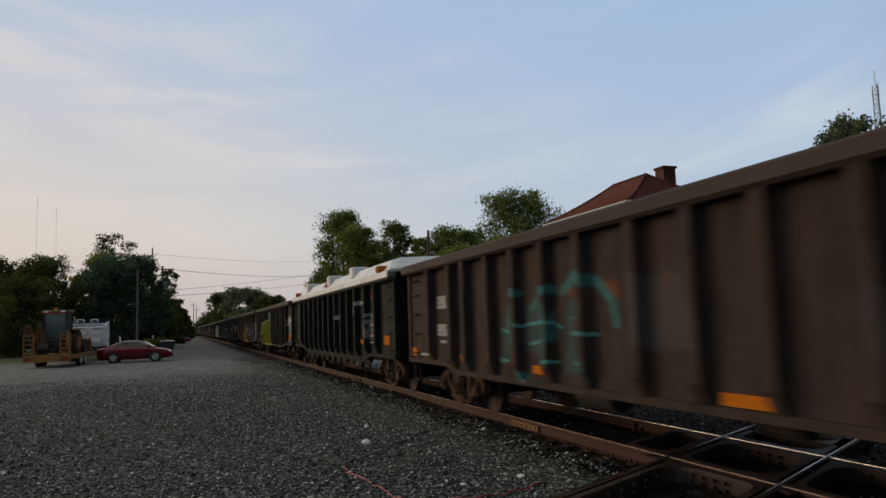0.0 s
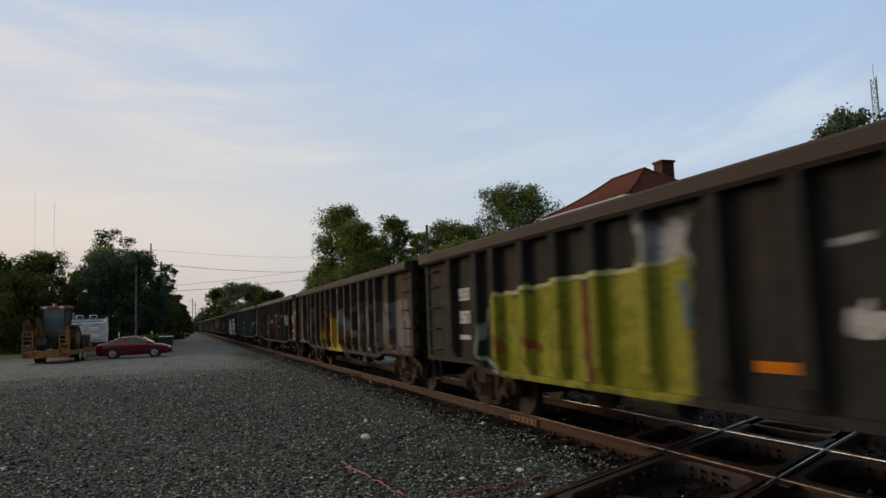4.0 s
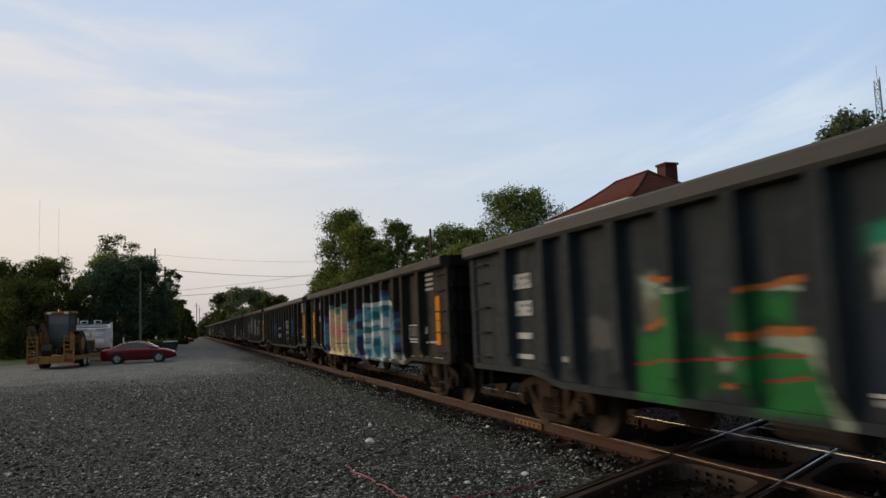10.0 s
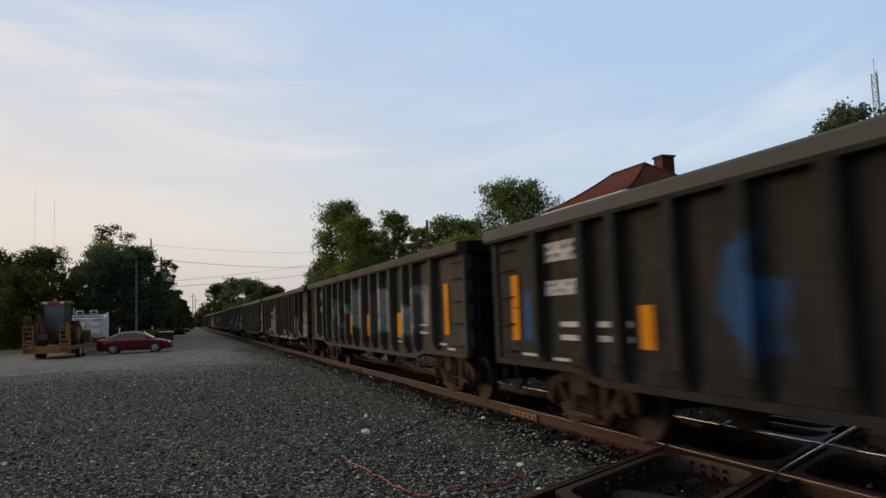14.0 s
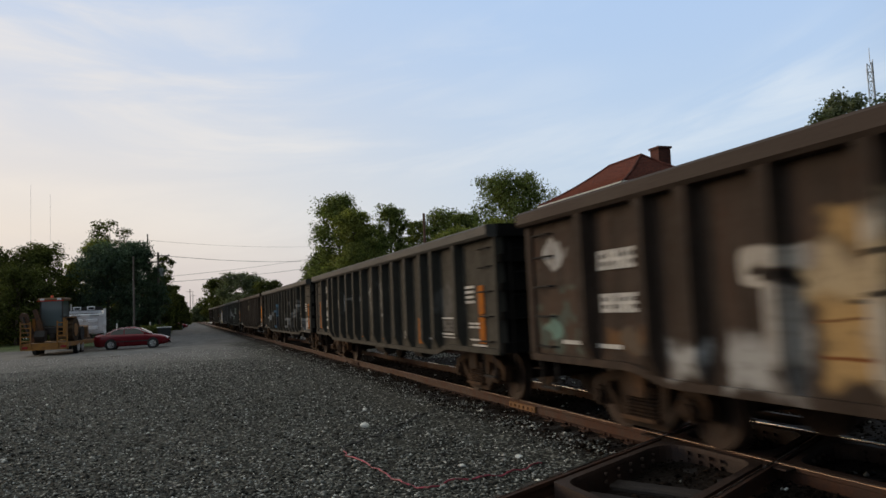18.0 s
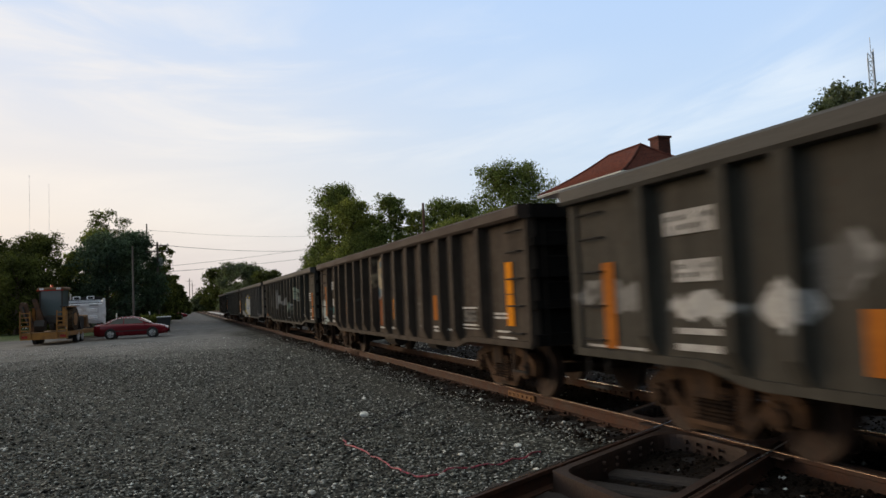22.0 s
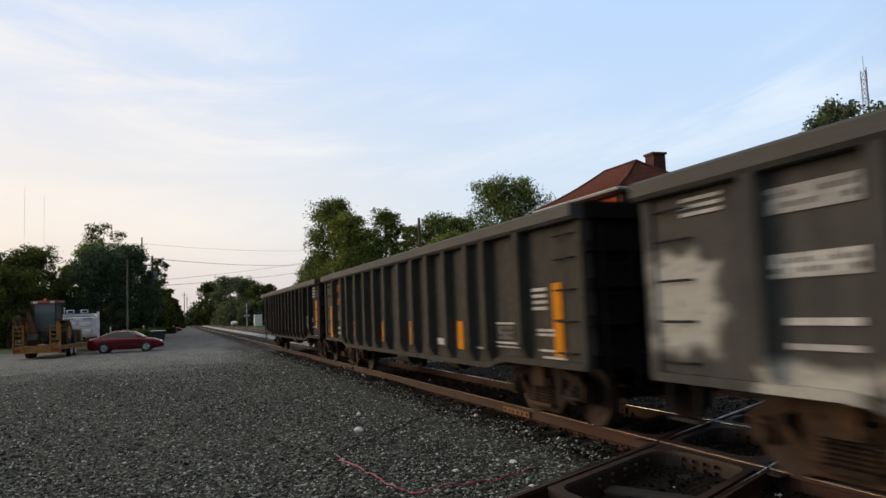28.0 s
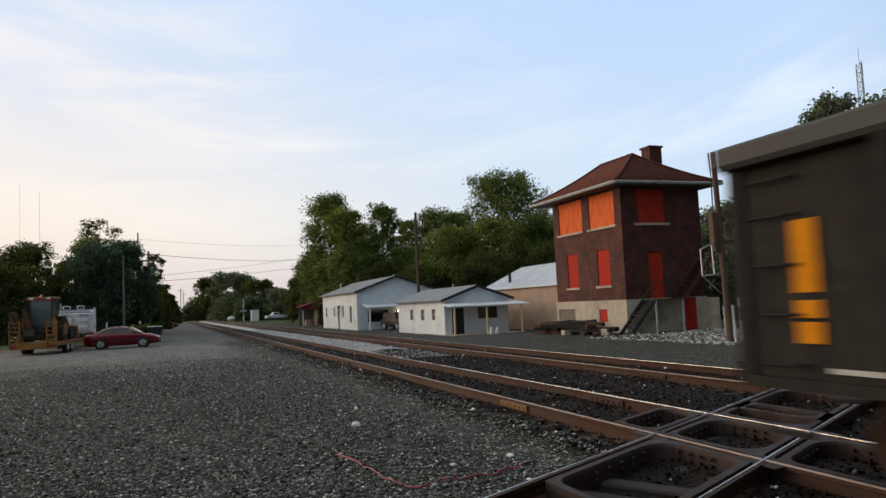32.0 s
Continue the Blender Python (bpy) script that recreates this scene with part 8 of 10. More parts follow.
    for x in (23.0, 24.65):
        part("post", tube(bmesh.new(), (x, 31.22, -0.4), (x, 31.22, 1.4), 0.06, 8), MAT["galv"], st)
    part("upper_landing", boxes((27.35, 28.6, 31.15, 32.25, 4.3, 4.36)), MAT["dozer_dark"], st)


build_tower()


def build_tower_yard():
    """Scrap and blocks in front of the tower."""
    rng = random.Random(8)
    for i, (x, y, l, a) in enumerate(((20.0, 35.2, 2.6, 80), (20.3, 34.6, 2.4, 96), (20.1, 33.8, 2.5, 70), (20.4, 32.6, 2.4, 88), (19.8, 31.9, 2.3, 60), (20.7, 36.6, 2.5, 100), (20.2, 38.0, 2.6, 85), (20.8, 33.2, 2.4, 110))):
        t = mesh_ob("timber", soft_box(-l / 2, l / 2, -0.12, 0.12, 0, 0.2, 0.015), MAT["rail" if i % 3 else "tie"])
        t.matrix_basis = pose(x, y, -0.28 + 0.21 * (i % 2), 0, 0, a)
        tagged(t, "old rust-stained timber lying in a heap", "timber", "scrap heap by the tower")
    for i in range(22):
        l = rng.uniform(1.6, 2.7)
        far = i % 2
        t = mesh_ob("timber", soft_box(-l / 2, l / 2, -0.12, 0.12, 0, 0.2, 0.015), MAT["rail" if i % 3 else "tie"])
        t.matrix_basis = pose(20.3 + rng.uniform(-0.7, 0.7), (36.6 if far else 33.4) + rng.uniform(-0.9, 0.9), -0.26 + 0.17 * (i // 6), rng.uniform(-5, 5), rng.uniform(-4, 4), rng.uniform(30, 150))
        tagged(t, "old rust-stained timber lying in a heap", "timber", "scrap heap by the tower")
    for x, y, sx, sy, h in ((20.2, 34.4, 0.4, 0.5, 0.3), (21.0, 31.8, 0.45, 0.5, 0.36)):
        b = mesh_ob("concrete_block", soft_box(-sx / 2, sx / 2, -sy / 2, sy / 2, 0, h, 0.03), MAT["concrete"])
        b.matrix_basis = pose(x - 0.6, y, -0.28, 0, 0, x * 40)
        tagged(b, "weathered cream concrete block on the ballast", "block", "concrete blocks by the tower")
    x, y, r = scatter(21, 3500, 18.5, 27.0, 21.0, 31.0, 1.0)
    stones("rubble", "pale rubble on the ground beside the tower", x, y, r.lognormal(-3.0, 0.4, len(x)), MAT["pale_stone"], 22)


build_tower_yard()


def build_line_pole():
    p = thing("utility_pole", "leaning brown wooden pole with cables and a metal box", "utility pole", pose(19.78, 22.6, -0.3, 0, -1.4, 0))
    part("shaft", tube(bmesh.new(), (0.12, 0, -0.3), (0.12, 0, 7.35), 0.125, 12, 0.1), MAT["pole"], p)
    part("cabinet", soft_box(-0.3, -0.06, -0.14, 0.14, 3.5, 5.0, 0.02), MAT["pole"], p, "long rusty cable box")
    bm = bmesh.new()
    for i, a in enumerate((-0.19, -0.15, 0.17)):
        pts = [(a + 0.03 * math.sin(z * 2.1 + i), 0.05 * i - 0.1, z) for z in np.linspace(3.0, 7.3, 10)]
        for u, v in zip(pts, pts[1:]):
            tube(bm, u, v, 0.018, 5)
    part("cable", bm, MAT["wire"], p)
    bm = bmesh.new()
    for a, b in (((-0.1, 0, 3.9), (-1.05, -0.2, 3.6)), ((-1.05, -0.2, 3.6), (-1.05, -0.2, 2.6)), ((-1.05, -0.2, 2.6), (-0.1, 0, 2.65)), ((-1.05, -0.2, 2.6), (-0.1, 0, 1.9)), ((-0.42, -0.1, 3.8), (-0.42, -0.1, 2.65))):
        tube(bm, a, b, 0.03, 6)
    part("bracket", bm, MAT["galv"], p, "bent galvanised pipe bracket")
    for x, y, h, mt in ((20.0, 22.4, 1.4, "white_wall"), (21.4, 23.6, 1.7, "galv"), (22.2, 25.4, 1.3, "galv")):
        q = mesh_ob("marker_post", tube(bmesh.new(), (0, 0, -0.2), (0, 0, h), 0.055, 8), MAT[mt])
        q.matrix_basis = pose(x, y, -0.27, 0, -2, 0)
        tagged(q, "thin pale marker post standing in the ballast", "post", "posts by the pole")
    # wire fence behind the tower
    f = thing("fence", "low wire fence along the weeds behind the tower", "fence")
    for i in range(9):
        part("post", tube(bmesh.new(), (27.6 + i * 1.4, 30.5 + i * 0.4, -0.4), (27.6 + i * 1.4, 30.5 + i * 0.4, 1.0), 0.03, 6), MAT["galv"], f)
    for z in (0.2, 0.55, 0.95):
        part("wire", tube(bmesh.new(), (27.6, 30.5, z), (27.6 + 8 * 1.4, 30.5 + 8 * 0.4, z), 0.012, 5), MAT["galv"], f)


build_line_pole()


# ---- small white buildings ----
def gable_house(name, label, x0, x1, y0, y1, z0, eave, ridge, wall, front, holes_y, holes_x, over=0.35, porch=None):
    h = thing(name, label, "house")
    rx = (x0 + x1) / 2
    bm = bmesh.new()
    wall_y(bm, x0, x0 + 0.15, y0, y1, z0, eave, [q[:4] for q in holes_y])
    part("wall", clean(bm), MAT[wall], h)
    bm = bmesh.new()
    wall_x(bm, y0, y0 + 0.15, x0 + 0.15, x1, z0, eave, [q[:4] for q in holes_x])
    part("wall", clean(bm), MAT[front], h)
    part("wall", boxes((x1 - 0.15, x1, y0 + 0.15, y1, z0, eave), (x0 + 0.15, x1 - 0.15, y1 - 0.15, y1, z0, eave)), MAT[wall], h)
    for y in (y0, y1 - 0.12):
        part("gable", prism(bmesh.new(), ((x0, eave), (x1, eave), (rx, ridge)), "y", y, y + 0.12), MAT[front], h)
    # clapboard lines of the gable
    sl = (ridge - eave) / (x1 - rx)
    for s, xe in ((-1, x0), (1, x1)):
        bm = bmesh.new()
        e = over
        prism(bm, ((rx, ridge + 0.05), (xe + s * e, eave - sl * e + 0.05), (xe + s * e, eave - sl * e + 0.14), (rx, ridge + 0.14)), "y", y0 - over - (porch or 0) * 0, y1 + over)
        part("roof", bm, MAT["grey_roof"], h, "grey shingle roof")
        bm = bmesh.new()
        prism(bm, ((rx, ridge - 0.06), (xe + s * e, eave - sl * e - 0.06), (xe + s * e, eave - sl * e + 0.15), (rx, ridge + 0.15)), "y", y0 - over - 0.05, y0 - over - 0.005)
        part("barge_board", bm, MAT["black_trim"], h, "black barge board")
    for a, b, c, d, kind in holes_y:
        if kind == "door":
            part("door", boxes((x0 + 0.06, x0 + 0.1, a, b, c, d)), MAT["black_trim"], h, "dark door")
            continue
        w = part("window", boxes((x0 + 0.08, x0 + 0.09, a, b, c, d)), MAT["brown_pane" if kind == "blind" else "dark_glass"], h)
        part("frame", boxes((x0 - 0.02, x0 + 0.03, a - 0.06, a, c - 0.06, d + 0.06), (x0 - 0.02, x0 + 0.03, b, b + 0.06, c - 0.06, d + 0.06), (x0 - 0.02, x0 + 0.03, a, b, c - 0.06, c), (x0 - 0.02, x0 + 0.03, a, b, d, d + 0.06), (x0 + 0.03, x0 + 0.07, a, b, (c + d) / 2 - 0.02, (c + d) / 2 + 0.02)), MAT["white_wall"], w)
    for a, b, c, d, kind in holes_x:
        if kind == "door":
            part("door", boxes((a, b, y0 + 0.06, y0 + 0.1, c, d)), MAT["black_trim"], h, "dark doorway")
            continue
        w = part("window", boxes((a, b, y0 + 0.08, y0 + 0.09, c, d)), MAT["dark_glass"], h)
        part("frame", boxes((a - 0.05, a, y0 - 0.02, y0 + 0.03, c - 0.05, d + 0.05), (b, b + 0.05, y0 - 0.02, y0 + 0.03, c - 0.05, d + 0.05), (a, b, y0 - 0.02, y0 + 0.03, c - 0.05, c), (a, b, y0 - 0.02, y0 + 0.03, d, d + 0.05)), MAT["white_wall"], w)
    return h


def build_houses():
    g = -0.62
    # the nearer cabin with a porch
    h = gable_house("cabin", "small white cabin with a grey roof and open porch", 18.75, 23.9, 50.6, 62.2, g, 1.98, 2.88, "white_wall", "blue_wall",
                    [(58.0, 58.75, 0.5, 1.32, "blind"), (55.2, 55.95, 0.5, 1.32, "blind"), (52.6, 53.35, 0.5, 1.32, "blind")],
                    [(19.3, 20.3, g, 1.35, "door"), (21.4, 23.0, 0.5, 1.35, "win")])
    bm = bmesh.new()
    prism(bm, ((48.3, 1.42), (50.6, 1.66), (50.6, 1.74), (48.3, 1.5)), "x", 18.3, 24.6)
    part("porch_roof", bm, MAT["blue_wall"], h, "pale porch roof")
    for x in (18.75, 21.25, 24.0):
        part("post", boxes((x - 0.06, x + 0.06, 48.5, 48.62, g, 1.44)), MAT["yellow_post"], h, "cream porch post")
    part("deck", boxes((18.6, 24.3, 48.4, 50.6, g - 0.1, g + 0.06)), MAT["concrete"], h)
    for x in (19.15, 20.32):
        part("door_frame", boxes((x, x + 0.15, 50.5, 50.56, g, 1.4)), MAT["white_wall"], h)
    part("vent_pipe", tube(bmesh.new(), (21.6, 56, 2.6), (21.6, 56, 3.3), 0.06, 8), MAT["galv"], h)
    for x in (21.3, 21.75):
        sb = mesh_ob("folding_board", prism(bmesh.new(), ((-0.16, 0.0), (0.16, 0.0), (0.03, 0.5), (-0.03, 0.5)), "x", -0.1, 0.1), MAT["white_wall"])
        sb.matrix_basis = pose(x, 48.0, -0.6, 0, 0, 70 + x)
        tagged(sb, "small white folding board standing before the porch", "sign", "boards before the porch")
    # the further house
    g = -0.6
    h = gable_house("house", "white house with a blue-grey gable and covered front", 17.9, 26.2, 74.0, 92.0, g, 3.35, 4.78, "white_wall", "blue_wall",
                    [(89.4, 90.2, 0.8, 1.9, "win"), (84.8, 85.5, 0.8, 2.0, "win"), (82.4, 83.3, g, 1.6, "door"), (80.2, 80.9, 0.8, 2.0, "win"), (76.4, 77.4, 0.2, 1.9, "win")],
                    [(19.0, 21.2, 0.2, 1.4, "win"), (22.0, 24.2, 0.2, 1.4, "win")])
    bm = bmesh.new()
    prism(bm, ((71.8, 1.62), (74.0, 1.95), (74.0, 2.05), (71.8, 1.72)), "x", 18.4, 26.6)
    part("awning", bm, MAT["blue_wall"], h, "pale metal awning over the front")
    for x in (18.7, 22.6, 26.3):
        part("post", boxes((x - 0.07, x + 0.07, 71.9, 72.03, g, 1.62)), MAT["white_wall"], h)
    bm = bmesh.new()
    prism(bm, ((-0.9, 1.7), (0.0, 2.1), (0.0, 2.15), (-0.9, 1.75)), "y", 82.0, 83.8)
    for v in bm.verts:
        v.co.x += 17.9
    part("door_hood", bm, MAT["fascia"], h)
    part("flue", tube(bmesh.new(), (18.6, 84.5, 2.9), (18.6, 84.5, 4.6), 0.07, 8), MAT["galv"], h)
    part("vent_pipe", tube(bmesh.new(), (22.3, 75.0, 4.5), (22.3, 75.0, 5.0), 0.14, 8), MAT["white_wall"], h)
    bm = bmesh.new()
    bmesh.ops.create_uvsphere(bm, u_segments=12, v_segments=8, radius=0.16)
    lamp = part("wall_lamp", bm, MAT["lamp_glow"], h, "lit warm porch lamp")
    lamp.matrix_basis = pose(22.35, 73.85, 1.2)
    part("crate", boxes((21.5, 23.0, 72.6, 73.6, g, 0.1)), MAT["black_trim"], h)
    # long metal store behind
    w = thing("warehouse", "long tan metal store with a white metal roof", "warehouse")
    part("wall", boxes((26.2, 26.4, 44.5, 60.0, -0.6, 2.75), (26.4, 34.0, 44.5, 44.7, -0.6, 2.75), (26.4, 34.0, 59.8, 60.0, -0.6, 2.75)), MAT["tan_wall"], w)
    part("gable", prism(bmesh.new(), ((26.2, 2.75), (34.0, 2.75), (30.1, 4.6)), "y", 44.5, 44.7), MAT["tan_wall"], w)
    bm = bmesh.new()
    prism(bm, ((30.1, 4.62), (25.9, 2.68), (25.9, 2.76), (30.1, 4.72)), "y", 44.1, 60.3)
    prism(bm, ((30.1, 4.62), (34.3, 2.68), (34.3, 2.76), (30.1, 4.72)), "y", 44.1, 60.3)
    rf = part("roof", bm, MAT["metal_roof"], w, "white ribbed metal roof")
    bm = bmesh.new()
    for i in range(33):
        y = 44.2 + i * 0.5
        prism(bm, ((30.1, 4.72), (25.9, 2.76), (25.9, 2.79), (30.1, 4.75)), "y", y - 0.02, y + 0.02)
    part("seams", bm, MAT["metal_roof"], rf)
    part("stove_pipe", tube(bmesh.new(), (27.0, 56.5, 2.8), (27.0, 56.5, 4.0), 0.13, 8), MAT["black_trim"], w)
    # red lean-to sheds further on
    for x, y, w_, d, hh, c in ((18.0, 108.0, 2.2, 4.0, 2.4, "shed_red"), (20.9, 106.0, 2.6, 4.0, 2.8, "grey_roof")):
        s = thing("lean_to_shed", "small open lean-to shed with a red front", "shed", None, "sheds along the track")
        part("wall", boxes((x, x + w_, y + d - 0.1, y + d, -0.6, hh), (x + w_ - 0.1, x + w_, y, y + d - 0.1, -0.6, hh)), MAT["grey_board"], s)
        part("post", boxes((x, x + 0.12, y, y + 0.12, -0.6, hh)), MAT["white_wall"], s)
        part("roof", prism(bmesh.new(), ((x - 0.3, hh - 0.2), (x + w_ + 0.3, hh + 0.5), (x + w_ + 0.3, hh + 0.6), (x - 0.3, hh - 0.1)), "y", y - 0.4, y + d + 0.3), MAT[c], s)
        part("front_board", boxes((x - 0.1, x + w_, y - 0.1, y - 0.02, hh - 0.7, hh)), MAT["shed_red"], s)
        part("crate", soft_box(x + 0.5, x + 1.3, y + 0.6, y + 1.4, -0.6, 0.3, 0.03), MAT["tan_wall"], s)
    b = mesh_ob("control_cabinet", soft_box(-0.9, 0.9, -0.7, 0.7, 0, 2.7, 0.04), MAT["white_wall"])
    b.matrix_basis = pose(18.9, 182.0, -0.3)
    tagged(b, "pale grey trackside control cabinet", "cabinet")
    s = thing("crossing_signal", "slim grey crossing signal mast with lamp heads", "signal", pose(16.3, 182.0, -0.3))
    part("mast", tube(bmesh.new(), (0, 0, 0), (0, 0, 5.5), 0.09, 8), MAT["galv"], s)
    part("signal_head", boxes((-0.7, 0.7, -0.15, 0.15, 2.3, 2.8)), MAT["galv"], s)
    t = mesh_ob("propane_tank", bmesh_tank(), MAT["white_wall"])
    t.matrix_basis = pose(15.3, 208.0, -0.3) @ Matrix.Scale(0.62, 4)
    tagged(t, "white rounded gas tank beyond the crossing", "tank")
    hh = gable_house("far_house", "white bungalow half hidden by trees", -24.5, -18.6, 108.0, 116.0, -0.3, 2.0, 3.4, "white_wall", "white_wall", [(110, 111, 0.6, 1.6, "win")], [(-20.5, -19.6, 0.5, 1.5, "win")])


def bmesh_tank():
    bm = bmesh.new()
    bmesh.ops.create_uvsphere(bm, u_segments=16, v_segments=10, radius=1.0)
    for v in bm.verts:
        v.co = Vector((v.co.x * 1.6, v.co.y * 1.1, 1.15 + v.co.z * 1.0))
    box(bm, -1.1, -0.9, -0.5, 0.5, 0, 0.6)
    box(bm, 0.9, 1.1, -0.5, 0.5, 0, 0.6)
    return bm


build_houses()


# ---- vehicles ----
def lofted(sections):
    """A hull through cross sections (y, [(x, z) ...] from the lower left round to the lower right)."""
    bm = bmesh.new()
    rows = [[bm.verts.new((x, y, z)) for x, z in pts] for y, pts in sections]
    for a, b in zip(rows, rows[1:]):
        for i in range(len(a) - 1):
            bm.faces.new((a[i], a[i + 1], b[i + 1], b[i]))
        bm.faces.new((a[-1], a[0], b[0], b[-1]))
    bm.faces.new(rows[0])
    bm.faces.new(rows[-1])
    bmesh.ops.recalc_face_normals(bm, faces=bm.faces[:])
    return bm


def hull_section(y, w, zb, zs, zt, wt):
    return (y, [(-w * 0.9, zb), (-w, zb + 0.12), (-w, zs - 0.12), (-w * 0.97, zs), (-wt, zt), (0, zt + 0.02), (wt, zt), (w * 0.97, zs), (w, zs - 0.12), (w, zb + 0.12), (w * 0.9, zb)])


def car_wheel(parent, x, y, r, w, rim="alloy"):
    wh = part("wheel", disc(bmesh.new(), (0, 0, 0), r, w, 24), MAT["tyre"], parent)
    wh.matrix_basis = pose(x, y, r)
    s = -1 if x < 0 else 1
    bm = bmesh.new()
    disc(bm, (s * (w / 2 + 0.004), 0, 0), r * 0.66, 0.03, 20)
    for i in range(5):
        a = i * 1.2566
        tube(bm, (s * (w / 2 + 0.02), 0, 0), (s * (w / 2 + 0.02), r * 0.6 * math.cos(a), r * 0.6 * math.sin(a)), 0.04, 6)
    part("rim", bm, MAT[rim], wh)


def sedan(label, m, paint="car_red", group=""):
    """A rounded four-door saloon; it faces along +y of its own space."""
    c = thing("sedan_car", label, "car", m, group)
    secs = [hull_section(-2.5, 0.62, 0.42, 0.72, 0.76, 0.5), hull_section(-2.4, 0.82, 0.26, 0.82, 0.93, 0.68), hull_section(-1.9, 0.9, 0.2, 0.88, 1.0, 0.74), hull_section(-1.0, 0.92, 0.2, 0.88, 0.98, 0.8), hull_section(0.3, 0.92, 0.2, 0.86, 0.96, 0.8),
            hull_section(1.1, 0.91, 0.2, 0.82, 0.93, 0.78), hull_section(1.9, 0.88, 0.22, 0.72, 0.83, 0.7), hull_section(2.35, 0.78, 0.26, 0.6, 0.7, 0.6), hull_section(2.5, 0.6, 0.36, 0.5, 0.58, 0.45)]
    part("body", lofted(secs), MAT[paint], c, smooth=True)
    top = [(-1.95, 0.7, 0.98, 0.66), (-1.3, 0.62, 1.26, 0.55), (-0.7, 0.6, 1.39, 0.53), (0.1, 0.6, 1.41, 0.53), (0.6, 0.62, 1.3, 0.55), (1.35, 0.7, 0.94, 0.66)]
    bm = lofted([(y, [(-0.78, 0.86), (-0.77 + 0.1 * (z - 0.9), 0.92), (-wt, z), (0, z + 0.03), (wt, z), (0.77 - 0.1 * (z - 0.9), 0.92), (0.78, 0.86)]) for y, w, z, wt in top])
    part("cabin", bm, MAT[paint], c, smooth=True)
    for s in (-1, 1):
        for pts in ([(-1.5, 0.97), (-0.55, 0.97), (-0.55, 1.3), (-0.85, 1.29), (-1.25, 1.17)], [(-0.47, 0.97), (0.85, 0.97), (0.35, 1.28), (-0.47, 1.31)]):
            bm = bmesh.new()
            vs = [bm.verts.new((s * (0.785 - 0.44 * (z - 0.9)), y, z)) for y, z in pts]
            f = bm.faces.new(vs)
            r = bmesh.ops.extrude_face_region(bm, geom=[f])
            for v in [q for q in r["geom"] if isinstance(q, bmesh.types.BMVert)]:
                v.co.x -= s * 0.02
            bmesh.ops.recalc_face_normals(bm, faces=bm.faces[:])
            part("side_window", bm, MAT["car_glass"], c)
        # added bright strip that imitates the sky's reflection on the roof edge
        bm = bmesh.new()
        rim = [(-1.8, 1.0), (-1.5, 1.12), (-1.15, 1.24), (-0.75, 1.335), (-0.2, 1.355), (0.35, 1.31), (0.8, 1.14), (1.25, 0.97)]
        for (ya, za), (yb, zb) in zip(rim, rim[1:]):
            tube(bm, (s * (0.79 - 0.44 * (za - 0.9)), ya, za), (s * (0.79 - 0.44 * (zb - 0.9)), yb, zb), 0.02, 6)
        part("roof_glint", bm, MAT["alloy"], c, "bright strip standing in for the sky's glint along the roof line")
        part("headlight", soft_box(s * 0.55 - 0.16, s * 0.55 + 0.16, 2.26, 2.42, 0.56, 0.69, 0.03), MAT["lens_clear"], c)
        part("tail_light", soft_box(s * 0.6 - 0.17, s * 0.6 + 0.17, -2.47, -2.38, 0.68, 0.82, 0.02), MAT["lens_red"], c)
        part("door_mirror", soft_box(s * 0.95 - 0.07, s * 0.95 + 0.07, 0.82, 0.98, 0.92, 1.05, 0.03), MAT[paint], c)
        part("side_trim", boxes((min(s * 0.915, s * 0.935), max(s * 0.915, s * 0.935), -1.7, 1.5, 0.48, 0.54)), MAT["black_trim"], c)
        for y in (-1.36, 1.4):
            bm = bmesh.new()
            disc(bm, (s * 0.88, y, 0.33), 0.38, 0.1, 24)
            part("wheel_arch", bm, MAT["black_trim"], c)
            car_wheel(c, s * 0.84, y, 0.325, 0.22)
    for nm, (y0, z0, w0), (y1, z1, w1) in (("windscreen", (0.62, 1.31, 0.5), (1.28, 0.98, 0.62)), ("rear_window", (-1.32, 1.27, 0.48), (-1.88, 1.01, 0.6))):
        bm = bmesh.new()
        vs = [bm.verts.new(p) for p in ((-w0, y0, z0 + 0.01), (w0, y0, z0 + 0.01), (w1, y1, z1 + 0.01), (-w1, y1, z1 + 0.01), (0, y0 , z0 + 0.035), (0, y1, z1 + 0.04))]
        bm.faces.new((vs[0], vs[4], vs[5], vs[3]))
        bm.faces.new((vs[4], vs[1], vs[2], vs[5]))
        part(nm, bm, MAT["dark_glass"], c)
    return c


